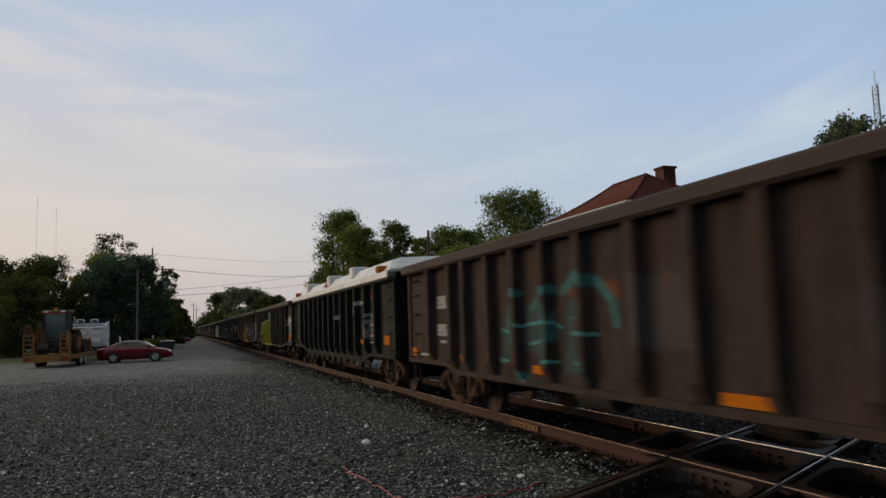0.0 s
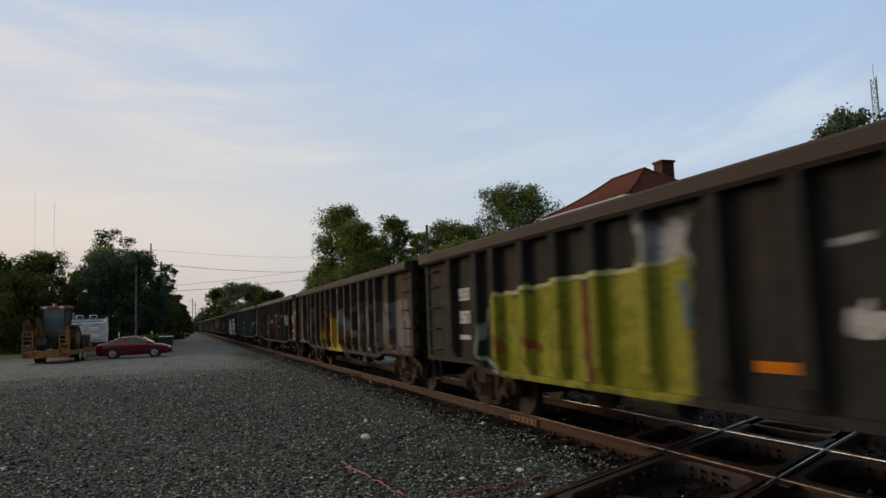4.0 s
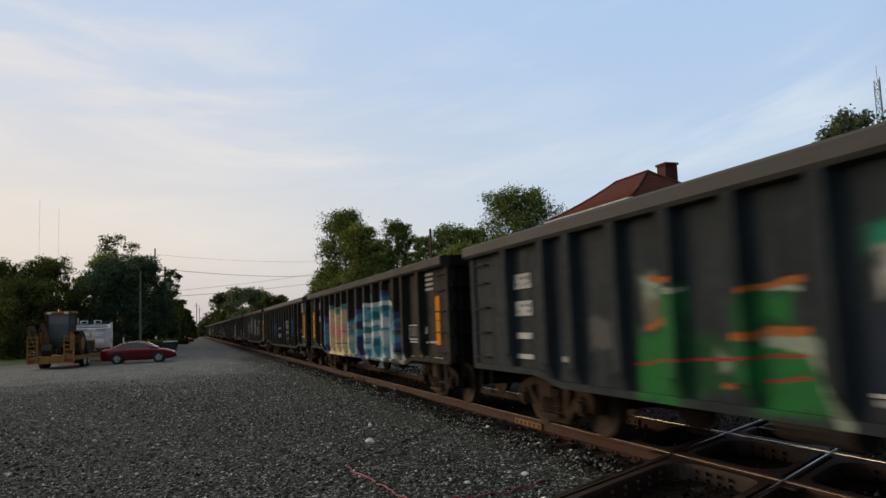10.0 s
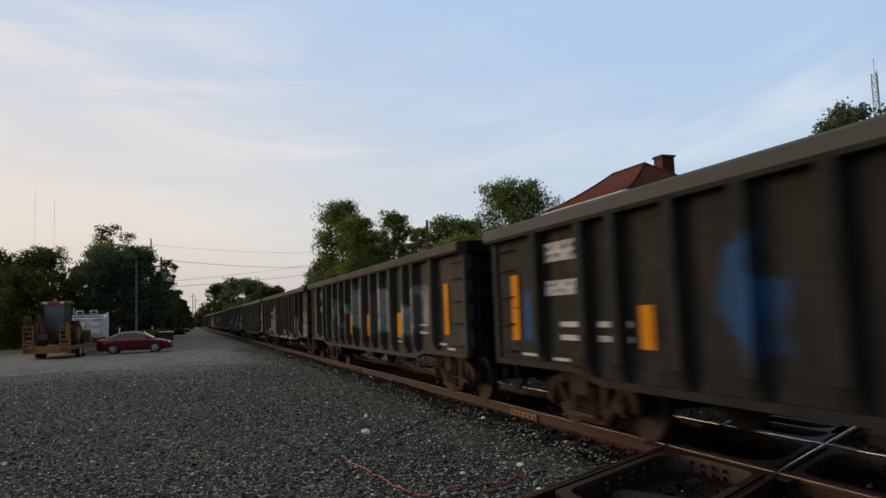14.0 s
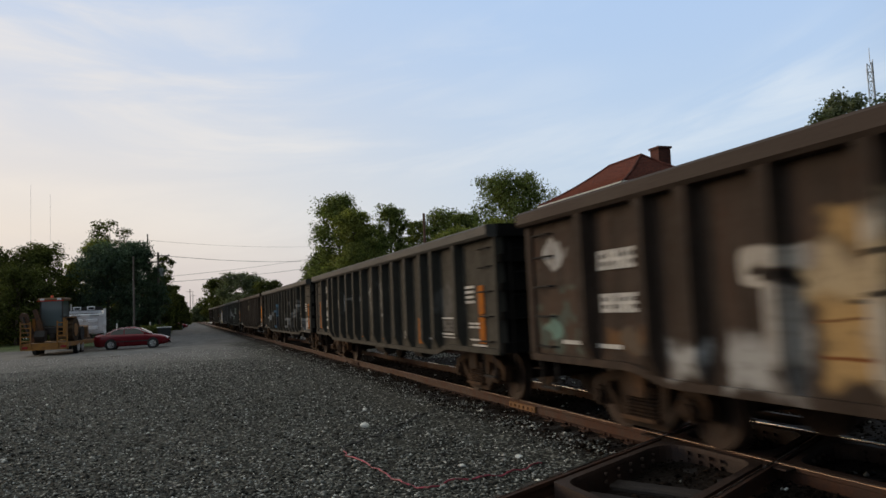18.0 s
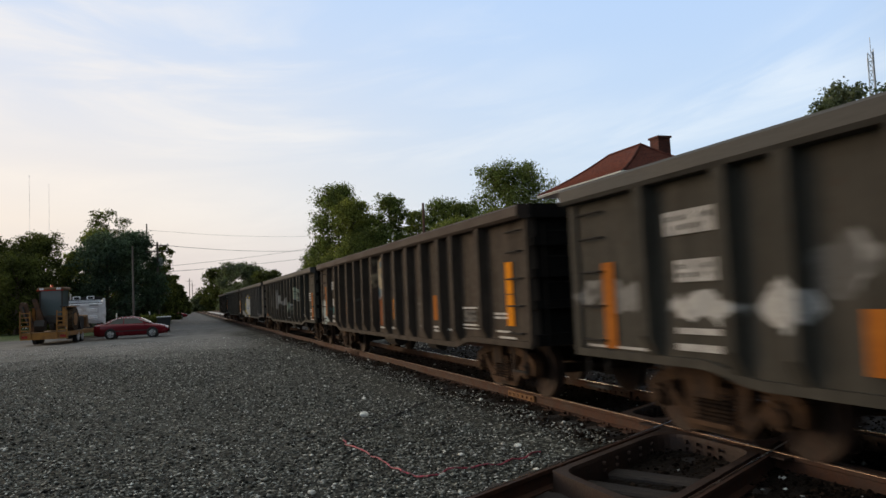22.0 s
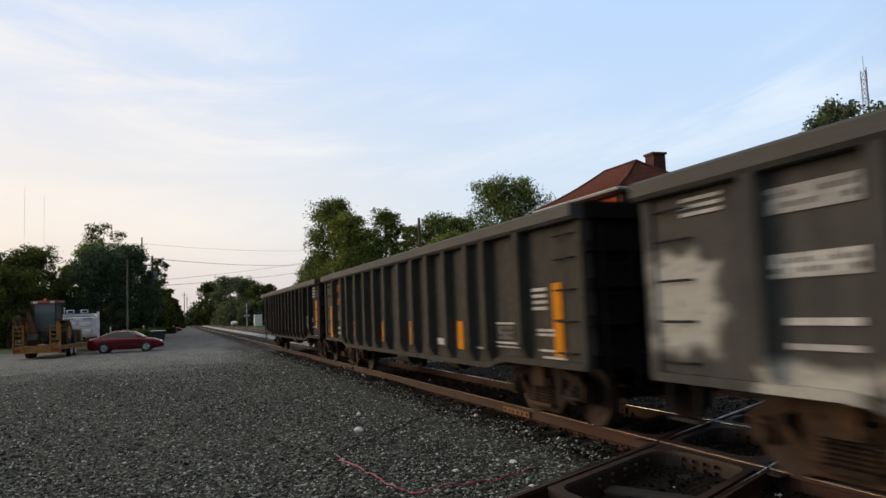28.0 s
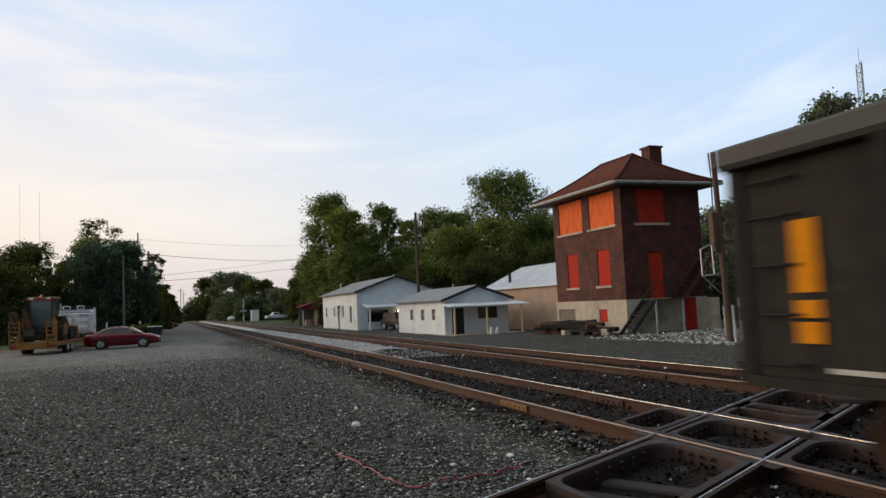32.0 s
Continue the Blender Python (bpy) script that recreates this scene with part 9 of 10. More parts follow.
def build_cars():
    # side-on to the camera, its nose to the right
    s1 = sedan("parked dark red four-door saloon car", pose(-3.0, 53.3, -0.25, 0, 0, -92))
    # a shorter body than the drawing's
    for ch in s1.children:
        if abs(ch.matrix_basis.translation.y) > 0.1:
            ch.matrix_basis.translation.y *= 0.92
        else:
            ch.data.transform(Matrix.Diagonal((1, 0.92, 1, 1)))
    sedan("dark red saloon car parked far down the street", pose(-1.4, 131.0, -0.25, 0, 0, -80))
    # pickup
    p = thing("pickup_truck", "white pickup truck parked across the tracks", "pickup truck", pose(25.6, 195.0, -0.28, 0, 0, 98))
    part("body", lofted([hull_section(-2.9, 0.95, 0.45, 1.1, 1.12, 0.9), hull_section(-0.5, 0.98, 0.4, 1.1, 1.14, 0.92), hull_section(1.3, 0.98, 0.4, 1.1, 1.16, 0.9), hull_section(2.7, 0.93, 0.45, 1.0, 1.08, 0.8)]), MAT["car_white"], p)
    part("cab", lofted([(y, [(-0.92, 1.08), (-wt, z), (wt, z), (0.92, 1.08)]) for y, z, wt in ((-0.7, 1.1, 0.85), (-0.55, 1.85, 0.72), (0.7, 1.9, 0.72), (1.4, 1.12, 0.85))]), MAT["car_white"], p)
    for s in (-1, 1):
        part("side_window", boxes((min(s * 0.8, s * 0.86), max(s * 0.8, s * 0.86), -0.4, 0.7, 1.25, 1.7)), MAT["dark_glass"], p)
        for y in (-1.8, 1.8):
            car_wheel(p, s * 0.86, y, 0.4, 0.26)
    # sport utility car beside the house, lamp lit
    p = thing("utility_car", "black utility car under the awning with one lamp lit", "car", pose(21.0, 69.6, -0.6, 0, 0, 190))
    part("body", lofted([hull_section(-2.3, 0.9, 0.35, 1.0, 1.02, 0.85), hull_section(0.9, 0.92, 0.35, 1.0, 1.05, 0.85), hull_section(2.2, 0.86, 0.4, 0.9, 1.0, 0.75)]), MAT["car_black"], p)
    part("cabin", lofted([(y, [(-0.86, 0.98), (-wt, z), (wt, z), (0.86, 0.98)]) for y, z, wt in ((-2.2, 1.0, 0.8), (-2.0, 1.68, 0.68), (0.3, 1.72, 0.68), (1.1, 1.02, 0.8))]), MAT["car_black"], p)
    for s in (-1, 1):
        part("headlight", soft_box(s * 0.6 - 0.16, s * 0.6 + 0.16, 2.1, 2.24, 0.72, 0.9, 0.03), MAT["head_glow" if s > 0 else "lens_clear"], p)
        for y in (-1.45, 1.4):
            car_wheel(p, s * 0.82, y, 0.37, 0.24)


build_cars()


def build_backhoe():
    """Backhoe loader chained on a tag trailer behind a white dump lorry."""
    tr = thing("equipment_trailer", "yellow-brown equipment trailer with raised ramps", "trailer", pose(-7.6, 49.3, -0.25, 0, 0, -8))
    part("deck", boxes((-1.25, 1.25, 0, 6.4, 0.62, 0.74)), MAT["trailer_deck"], tr)
    part("side_rail", boxes((-1.3, -1.25, 0, 6.4, 0.5, 0.76)), MAT["machine_yellow"], tr)
    part("side_rail", boxes((1.25, 1.3, 0, 6.4, 0.5, 0.76)), MAT["machine_yellow"], tr)
    part("tail_beam", boxes((-1.3, 1.3, -0.12, 0.0, 0.35, 0.75)), MAT["machine_yellow"], tr)
    part("tongue", boxes((-0.15, 0.15, 6.4, 8.6, 0.5, 0.66)), MAT["machine_yellow"], tr)
    for s in (-1, 1):
        rp = part("ramp", boxes((s * 1.0 - 0.3, s * 1.0 - 0.24, -0.2, -0.1, 0.5, 2.05), (s * 1.0 + 0.24, s * 1.0 + 0.3, -0.2, -0.1, 0.5, 2.05)), MAT["machine_yellow"], tr, "upright ladder ramp")
        for i in range(6):
            part("rung", boxes((s * 1.0 - 0.24, s * 1.0 + 0.24, -0.19, -0.11, 0.6 + i * 0.26, 0.66 + i * 0.26)), MAT["machine_yellow"], rp)
        for y in (2.2, 3.1):
            car_wheel(tr, s * 1.15, y, 0.38, 0.24, "car_white")
    for x in (-1.2, 0.9):
        part("tail_lamp", boxes((x, x + 0.3, -0.14, -0.115, 0.45, 0.6)), MAT["lens_red"], tr)
    bh = thing("backhoe_loader", "grimy yellow backhoe loader with a glazed cab on a trailer", "backhoe", pose(-7.42, 50.7, 0.49, 0, 0, -8))
    part("chassis", soft_box(-0.5, 0.5, -0.4, 4.0, 0.5, 0.95, 0.05), MAT["dozer_dark"], bh)
    part("hood", soft_box(-0.45, 0.45, 1.5, 3.6, 0.95, 1.55, 0.08), MAT["machine_yellow"], bh)
    cab = part("cab_floor", boxes((-0.66, 0.66, -0.1, 1.2, 0.85, 0.97)), MAT["dozer_dark"], bh)
    for x in (-0.66, 0.58):
        for y in (-0.1, 1.12):
            part("pillar", boxes((x, x + 0.08, y, y + 0.08, 0.97, 2.55)), MAT["dozer_dark"], cab, "black cab pillar")
    part("roof", soft_box(-0.76, 0.76, -0.22, 1.3, 2.55, 2.72, 0.05), MAT["trailer_deck"], cab, "dusty brown cab roof")
    for x in (-0.6, 0.36):
        part("roof_lamp", boxes((x, x + 0.24, -0.26, -0.22, 2.57, 2.69)), MAT["lens_clear"], cab)
    part("roof_edge", boxes((-0.76, 0.76, -0.275, -0.225, 2.52, 2.565)), MAT["red_board"], cab)
    part("rear_glass", boxes((-0.58, 0.58, -0.06, -0.045, 1.0, 2.53)), MAT["cab_glass"], cab)
    part("side_glass", boxes((-0.64, -0.625, -0.02, 1.12, 1.0, 2.53)), MAT["cab_glass"], cab)
    part("side_glass", boxes((0.625, 0.64, -0.02, 1.12, 1.0, 2.53)), MAT["cab_glass"], cab)
    part("beacon", tube(bmesh.new(), (-0.1, 0.4, 2.72), (-0.1, 0.4, 2.88), 0.08, 10), MAT["beacon"], cab, "orange beacon")
    part("mirror", soft_box(0.78, 0.84, 0.9, 1.1, 1.9, 2.3, 0.02), MAT["white_wall"], cab)
    for s in (-1, 1):
        w = part("rear_wheel", disc(bmesh.new(), (0, 0, 0), 0.72, 0.4, 24), MAT["muddy"], bh)
        w.matrix_basis = pose(s * 0.95, 0.75, 0.72)
        part("rim", disc(bmesh.new(), (s * 0.205, 0, 0), 0.4, 0.03, 18), MAT["machine_yellow"], w)
        bm = bmesh.new()
        for i in range(18):
            a = i * math.tau / 18
            box(bm, -0.2, 0.2, -0.05, 0.05, 0.7, 0.77)
            for v in bm.verts[-8:]:
                v.co = Euler((a, 0, 0)).to_matrix() @ v.co
        part("tread", bm, MAT["muddy"], w)
        w = part("front_wheel", disc(bmesh.new(), (0, 0, 0), 0.45, 0.3, 20), MAT["tyre"], bh)
        w.matrix_basis = pose(s * 0.78, 3.1, 0.45)
        part("fender", soft_box(s * 0.85 - 0.22, s * 0.85 + 0.22, 0.2, 1.4, 1.46, 1.52, 0.03), MAT["machine_yellow"], bh)
        og = part("outrigger", boxes((s * 0.85 - 0.08, s * 0.85 + 0.08, -0.55, -0.4, 0.3, 1.5)), MAT["machine_yellow"], bh)
        part("foot_pad", boxes((s * 0.85 - 0.2, s * 0.85 + 0.2, -0.62, -0.34, 1.5, 1.56)), MAT["dozer_dark"], og)
        part("loader_arm", prism(bmesh.new(), ((1.4, 1.25), (1.5, 1.45), (3.2, 1.3), (4.0, 0.5), (3.8, 0.4), (3.1, 1.1)), "x", s * 0.58 - 0.06, s * 0.58 + 0.06), MAT["machine_yellow"], bh)
    boom = part("boom", prism(bmesh.new(), ((-1.52, 1.6), (-1.4, 1.85), (-1.12, 1.8), (-0.95, 1.2), (-0.6, 0.15), (-0.85, 0.05), (-1.25, 1.0)), "y", -1.0, -0.72), MAT["boom_rust"], bh, "folded digging boom, rusty brown and greasy")
    part("cylinder", tube(bmesh.new(), (-0.95, -1.06, 0.5), (-1.28, -1.06, 1.6), 0.07, 8), MAT["dozer_dark"], boom)
    part("dipper", prism(bmesh.new(), ((-0.9, 2.0), (-0.66, 2.05), (-0.3, 0.95), (-0.22, 0.15), (-0.44, 0.12), (-0.55, 0.9)), "y", -0.7, -0.48), MAT["boom_rust"], boom)
    part("digging_bucket", prism(bmesh.new(), ((-0.75, 0.15), (-0.75, 0.7), (-1.15, 0.75), (-1.3, 0.4), (-1.1, 0.1)), "x", -0.62, -0.05), MAT["dozer_dark"], bh)
    part("front_bucket", prism(bmesh.new(), ((3.8, 0.15), (4.6, 0.1), (4.2, 0.35), (4.0, 0.95), (3.75, 0.85)), "x", -1.05, 1.05), MAT["trailer_deck"], bh)
    # dump lorry, seen from behind
    d = thing("dump_truck", "white dump truck with a ribbed tailgate", "truck", pose(-6.4, 58.0, -0.25, 0, 0, 7))
    part("frame", boxes((-0.45, 0.45, 0, 6.5, 0.75, 1.0)), MAT["dozer_dark"], d)
    tg = part("tailgate", soft_box(-1.2, 1.2, -0.1, 0.0, 1.15, 2.45, 0.03), MAT["truck_white"], d, "white tailgate with raised panels")
    for i in (-1, 1):
        for z in (1.28, 1.78):
            part("tailgate_panel", soft_box(i * 0.48 - 0.38, i * 0.48 + 0.38, -0.2, -0.1, z, z + 0.36, 0.08), MAT["truck_white"], tg)
    part("tailgate_rail", boxes((-1.2, 1.2, -0.16, -0.1, 2.24, 2.4)), MAT["truck_white"], tg)
    for x in (-0.9, 0.3):
        part("stencil_bar", boxes((x, x + 0.6, -0.168, -0.163, 2.27, 2.37)), MAT["galv"], tg)
    part("dump_bed", boxes((-1.25, -1.18, 0, 4.2, 1.1, 2.7), (1.18, 1.25, 0, 4.2, 1.1, 2.7), (-1.18, 1.18, 0, 4.2, 1.05, 1.15), (-1.18, 1.18, 4.13, 4.2, 1.15, 2.75)), MAT["truck_white"], d)
    for x in (-1.36, 1.2):
        part("corner_post", boxes((x, x + 0.16, -0.15, 0.05, 1.0, 2.8)), MAT["truck_white"], d)
    part("load", boxes((-1.16, 1.16, 0.1, 4.1, 1.2, 2.5)), MAT["dozer_dark"], d)
    part("bumper", boxes((-1.2, 1.2, -0.1, 0.05, 0.55, 0.75)), MAT["dozer_dark"], d)
    for x in (-1.1, 0.8):
        part("tail_lamp", boxes((x, x + 0.3, -0.14, -0.1, 0.8, 0.95)), MAT["lens_red"], d)
    part("cab", soft_box(-1.15, 1.15, 4.4, 6.3, 0.9, 2.75, 0.1), MAT["truck_white"], d)
    part("cab_guard", boxes((-1.25, 1.25, 4.2, 4.36, 2.75, 3.0)), MAT["dozer_dark"], d)
    for x in (-0.75, 0.2):
        lp = part("roof_lamp", soft_box(x, x + 0.55, 4.05, 4.16, 2.78, 3.05, 0.03), MAT["truck_white"], d)
        part("lens", boxes((x + 0.1, x + 0.45, 4.02, 4.045, 2.84, 2.99)), MAT["dark_glass"], lp)
    part("rear_window", boxes((-0.7, 0.7, 4.37, 4.395, 1.8, 2.5)), MAT["dark_glass"], d)
    for s in (-1, 1):
        mr = part("mirror", soft_box(s * 1.52 - 0.08, s * 1.52 + 0.08, 5.9, 5.98, 1.5, 2.2, 0.02), MAT["truck_white"], d)
        part("bracket", boxes((min(s * 1.15, s * 1.45), max(s * 1.15, s * 1.45), 5.92, 5.95, 2.1, 2.14)), MAT["galv"], mr)
    for s in (-1, 1):
        for y in (0.9, 5.6):
            car_wheel(d, s * 0.98, y, 0.5, 0.34, "car_white")
    # bin and hedge by the red car
    b = thing("wheeled_bin", "black wheeled rubbish bin with a lid by the verge", "bin", pose(-1.2, 61.6, -0.25))
    part("tub", prism(bmesh.new(), ((-0.42, 0.12), (0.42, 0.12), (0.5, 1.15), (-0.5, 1.15)), "y", -0.45, 0.45), MAT["bin"], b)
    part("lid", soft_box(-0.55, 0.55, -0.5, 0.5, 1.15, 1.24, 0.03), MAT["galv"], b)
    part("wheel", disc(disc(bmesh.new(), (-0.4, 0.45, 0.13), 0.13, 0.08, 14), (0.4, 0.45, 0.13), 0.13, 0.08, 14), MAT["tyre"], b)


build_backhoe()


# ---- trees ----
def crown_width(u, style):
    """Half width of a crown at the share u of its height."""
    if style == "dome":
        return math.sqrt(max(0.0, 1 - u ** 3.2)) * min(1.0, 0.75 + 0.5 * u)
    return math.sin(math.pi * min(0.97, 0.22 + 0.66 * u)) ** 0.8


def tree(name, label, x, y, h, r, seed, leaf="leaf", n=3600, size=0.42, trunk=0.3, crown_low=0.22, lobes=26, style="round", group="trees"):
    """Tapered trunk and limbs; the crown is boughs made of clumps, each a spray of small leaf blades turned outwards."""
    rng = np.random.default_rng(seed)
    t = thing(name, label, "tree", pose(x, y, float(ground_z(np.array(float(x)), np.array(float(y)))) - 0.1), group)
    bm = bmesh.new()
    tube(bm, (0, 0, 0), (0.1, 0.05, h * 0.5), trunk, 9, trunk * 0.55)
    tube(bm, (0.1, 0.05, h * 0.5), (0.0, 0.1, h * 0.9), trunk * 0.55, 7, 0.04)
    cs, rs = [], []
    for i in range(lobes):
        u = (i + rng.uniform(0.1, 0.9)) / lobes
        lr = r * (rng.uniform(0.2, 0.32) if style == "open" else rng.uniform(0.26, 0.44))
        rad = max(0.0, r * crown_width(u, style) - lr * 0.45) * math.sqrt(rng.uniform(0.1, 1.0))
        z = h * (crown_low + (1.0 - crown_low) * u)
        a = i * 2.4 + rng.uniform(-0.5, 0.5)
        c = np.array([rad * math.cos(a), rad * math.sin(a), min(z, h - lr * 0.75)])
        cs.append(c)
        rs.append(lr)
        tube(bm, (0.05, 0.05, max(h * 0.15, c[2] - rad * 0.9 - 0.4)), tuple(c * 0.96), trunk * 0.22, 5, 0.03)
    part("trunk", bm, MAT["bark"], t)
    cs, rs = np.array(cs), np.array(rs)
    # clumps sit on the outside of each bough
    m = 24
    kb = np.repeat(np.arange(lobes), m)
    d = rng.normal(size=(lobes * m, 3)) + np.array([0, 0, 0.35]) + 0.7 * cs[kb] / r * np.array([1, 1, 0.0])
    d /= np.linalg.norm(d, axis=1)[:, None]
    cc = cs[kb] + d * (rs[kb] * rng.uniform(0.45, 1.08, len(kb)))[:, None] * np.array([1, 1, 0.8])
    cr = rs[kb] * rng.uniform(0.22, 0.5, len(kb))
    k = rng.choice(len(kb), n, p=cr ** 2 / (cr ** 2).sum())
    e = rng.normal(size=(n, 3)) + 0.75 * d[k] + np.array([0, 0, 0.3])
    e /= np.linalg.norm(e, axis=1)[:, None]
    p = cc[k] + e * (cr[k] * rng.uniform(0.3, 1.0, n) ** 0.5 * (1 + 0.35 * rng.normal(size=n)))[:, None] * np.array([1.15, 1.15, 0.8])
    nrm = 0.7 * e + 0.8 * rng.normal(size=(n, 3))
    # a share of the leaves fills the inside of the boughs
    deep = rng.uniform(size=n) < (0.06 if style == "open" else 0.14)
    p[deep] = cs[kb[k[deep]]] + e[deep] * (rs[kb[k[deep]]] * rng.uniform(0.1, 0.75, deep.sum()))[:, None]
    nrm /= np.linalg.norm(nrm, axis=1)[:, None]
    a = np.cross(nrm, rng.normal(size=(n, 3)))
    a /= np.linalg.norm(a, axis=1)[:, None]
    b = np.cross(nrm, a)
    s = (size * rng.uniform(0.5, 1.2, n) * np.where(deep, 1.7, 1.0))[:, None]
    v = np.stack([p + a * s * 0.62, p + b * s * 0.36, p - a * s * 0.62, p - b * s * 0.36], 1)
    # each spray is bent along its middle
    v[:, 1] -= nrm * s * 0.16
    v[:, 3] -= nrm * s * 0.16
    f = np.arange(n * 4).reshape(n, 4)
    numpy_mesh("crown", v.reshape(-1, 3), f, MAT[leaf], t)
    return t


def build_trees():
    g = "trees behind the white houses"
    for i, (x, y, h, r, leaf, n, style) in enumerate(((23.3, 112, 19.9, 5.1, "leaf", 6200, "round"), (24.3, 106, 16.9, 4.1, "leaf_light", 5600, "round"), (31.6, 112, 18.5, 4.0, "leaf", 5200, "round"), (37.9, 118, 16.7, 3.3, "leaf", 3200, "open"), (42.2, 116, 18.4, 4.8, "leaf", 4600, "round"), (44.7, 112, 17.4, 4.1, "leaf", 4600, "round"), (47.0, 100, 21.7, 7.4, "leaf", 9500, "round"), (36.9, 95, 12.7, 5.1, "leaf_light", 5200, "round"), (43.0, 93, 13.8, 5.5, "leaf_light", 5600, "round"), (48.9, 92, 14.2, 4.8, "leaf", 5000, "round"), (26.2, 104, 12.4, 5.7, "leaf", 4800, "dome"), (23.4, 125, 12.6, 3.6, "leaf_dark", 4000, "dome"), (23.2, 141, 9.2, 3.1, "leaf_dark", 3400, "dome"), (34.6, 106, 11.5, 6.2, "leaf", 4600, "dome"), (34.5, 98, 9.0, 4.9, "leaf_dark", 4200, "dome"), (29.5, 100, 8.6, 4.8, "leaf_dark", 3600, "dome"), (49.0, 93, 13.0, 5.6, "leaf", 3800, "dome"), (38.5, 88, 8.4, 4.3, "leaf_dark", 3600, "dome"), (46, 84, 9.5, 4.5, "leaf_dark", 3400, "dome"), (31.0, 92, 7.4, 4.0, "leaf_dark", 3000, "dome"))):
        tree("broadleaf_tree", "full green broadleaf tree behind the houses", x, y, h, r, 30 + i, leaf, int(n * 4.2), 0.27, 0.32, 0.1, 44, style, g)
    g = "trees along the street"
    for i, (x, y, h, r, leaf, n, style) in enumerate(((-18.3, 86, 10.0, 4.6, "leaf_dark", 5200, "dome"), (-14.0, 87, 10.2, 4.2, "leaf_dark", 5600, "dome"), (-14.7, 80, 7.5, 4.0, "leaf_dark", 4200, "dome"), (-9.1, 108, 15.2, 3.8, "leaf_dark", 2200, "open"), (-11.7, 98, 9.2, 1.8, "leaf_light", 3000, "round"), (-9.4, 96, 11.5, 2.5, "leaf_light", 2600, "round"), (-2.2, 112, 10.8, 2.0, "leaf_dark", 1500, "open"), (-2.6, 100, 7.7, 2.3, "leaf_dark", 2600, "dome"), (-1.5, 122, 6.9, 1.7, "leaf_dark", 2000, "dome"), (-0.5, 146, 6.3, 1.6, "leaf_dark", 2000, "dome"), (0.2, 170, 5.7, 1.7, "leaf_dark", 2000, "dome"), (0.9, 200, 4.6, 1.9, "leaf_dark", 1800, "dome"))):
        tree("street_tree", "dark leafy tree beside the street", x, y, h, r, 60 + i, leaf, int(n * 3.6), 0.22 if y < 120 else 0.36, 0.28, 0.04, 24 if style == "open" else 30, style, g)
    for i, (x, y, h, r) in enumerate(((-7.3, 86, 10.3, 4.1), (-4.7, 90, 10.5, 3.7))):
        tree("spruce_tree", "broad dark blue-green spruce with branches to the ground", x, y, h, r, 80 + i, "needle", 26000, 0.2, 0.25, 0.02, 40, "dome", g)
    g = "trees beyond the crossing"
    for i, (x, y, h, r, n) in enumerate(((7.6, 262, 5.6, 4.3, 2600), (12.4, 255, 14.2, 6.5, 2600), (16.8, 245, 15.6, 6.4, 2600), (21.6, 240, 14.7, 6.4, 2600), (26.2, 232, 12.3, 5.9, 2600), (29.5, 226, 9.2, 4.8, 2600), (30.6, 212, 8.3, 5.5, 2600), (31.6, 199, 8.6, 4.4, 2600), (32.4, 178, 8.6, 4.6, 2600), (21.5, 222, 7.1, 5.4, 2600), (6.0, 300, 2.7, 3.8, 2600), (5.7, 360, 1.4, 4.4, 2600), (18.5, 235, 8.2, 7.5, 2600))):
        tree("far_tree", "distant green tree past the grade crossing", x, y, h, r, 100 + i, ("hazed_leaf", "leaf_dark", "hazed_leaf")[i % 3], int(n * 3.2), 0.5, 0.3, 0.02, 22, "dome" if i > 8 else "round", g)
    g = "trees right of the tower"
    for i, (x, y, h, r, n) in enumerate(((46.4, 40.2, 16.1, 3.4, 3600), (50.2, 37.0, 16.2, 3.8, 3600), (52.0, 47, 13.5, 4.0, 3000), (52.5, 34.0, 15.0, 3.5, 2400), (40.0, 42.0, 7.5, 3.2, 2600), (37.0, 36.0, 5.5, 2.6, 2200), (44.0, 33.0, 8.0, 3.4, 2600), (44.5, 51.0, 9.5, 4.4, 3600), (49.0, 54.0, 10.5, 4.6, 3600), (40.5, 48.5, 7.5, 3.6, 3000), (38.5, 44.0, 5.0, 2.6, 2400))):
        tree("broadleaf_tree", "green tree rising over the passing cars", x, y, h, r, 120 + i, "hazed_leaf", int(n * 3.0), 0.25, 0.25, 0.35 if i < 4 else 0.05, 26, group=g)
    # hedge beside the bin
    rng = np.random.default_rng(5)
    n = 2600
    p = np.stack([rng.uniform(-3.0, -1.1, n), rng.uniform(62.5, 64.0, n), rng.uniform(-0.25, 1.0, n)], 1) + rng.normal(0, 0.08, (n, 3))
    a, b = rng.normal(size=(n, 3)) * 0.07, rng.normal(size=(n, 3)) * 0.07
    v = np.stack([p + a, p + b, p - a, p - b], 1).reshape(-1, 3)
    tagged(numpy_mesh("hedge", v, np.arange(n * 4).reshape(n, 4), MAT["leaf_dark"]), "low clipped dark hedge beside the street", "hedge", kind="stuff")
    # far woods that close the horizon all round
    n = 26000
    ang = rng.uniform(0, math.tau, n)
    dist = rng.uniform(520, 640, n)
    p = np.stack([dist * np.sin(ang), dist * np.cos(ang), rng.uniform(-1, 1, n) ** 2 * (9 + 5 * np.sin(ang * 23) + 3 * np.sin(ang * 57))], 1)
    keep = ~((np.abs(np.arctan2(p[:, 0], p[:, 1])) < 0.03))
    p = p[keep]
    n = len(p)
    a, b = rng.normal(size=(n, 3)) * 2.2, rng.normal(size=(n, 3)) * 2.2
    v = np.stack([p + a, p + b, p - a, p - b], 1).reshape(-1, 3)
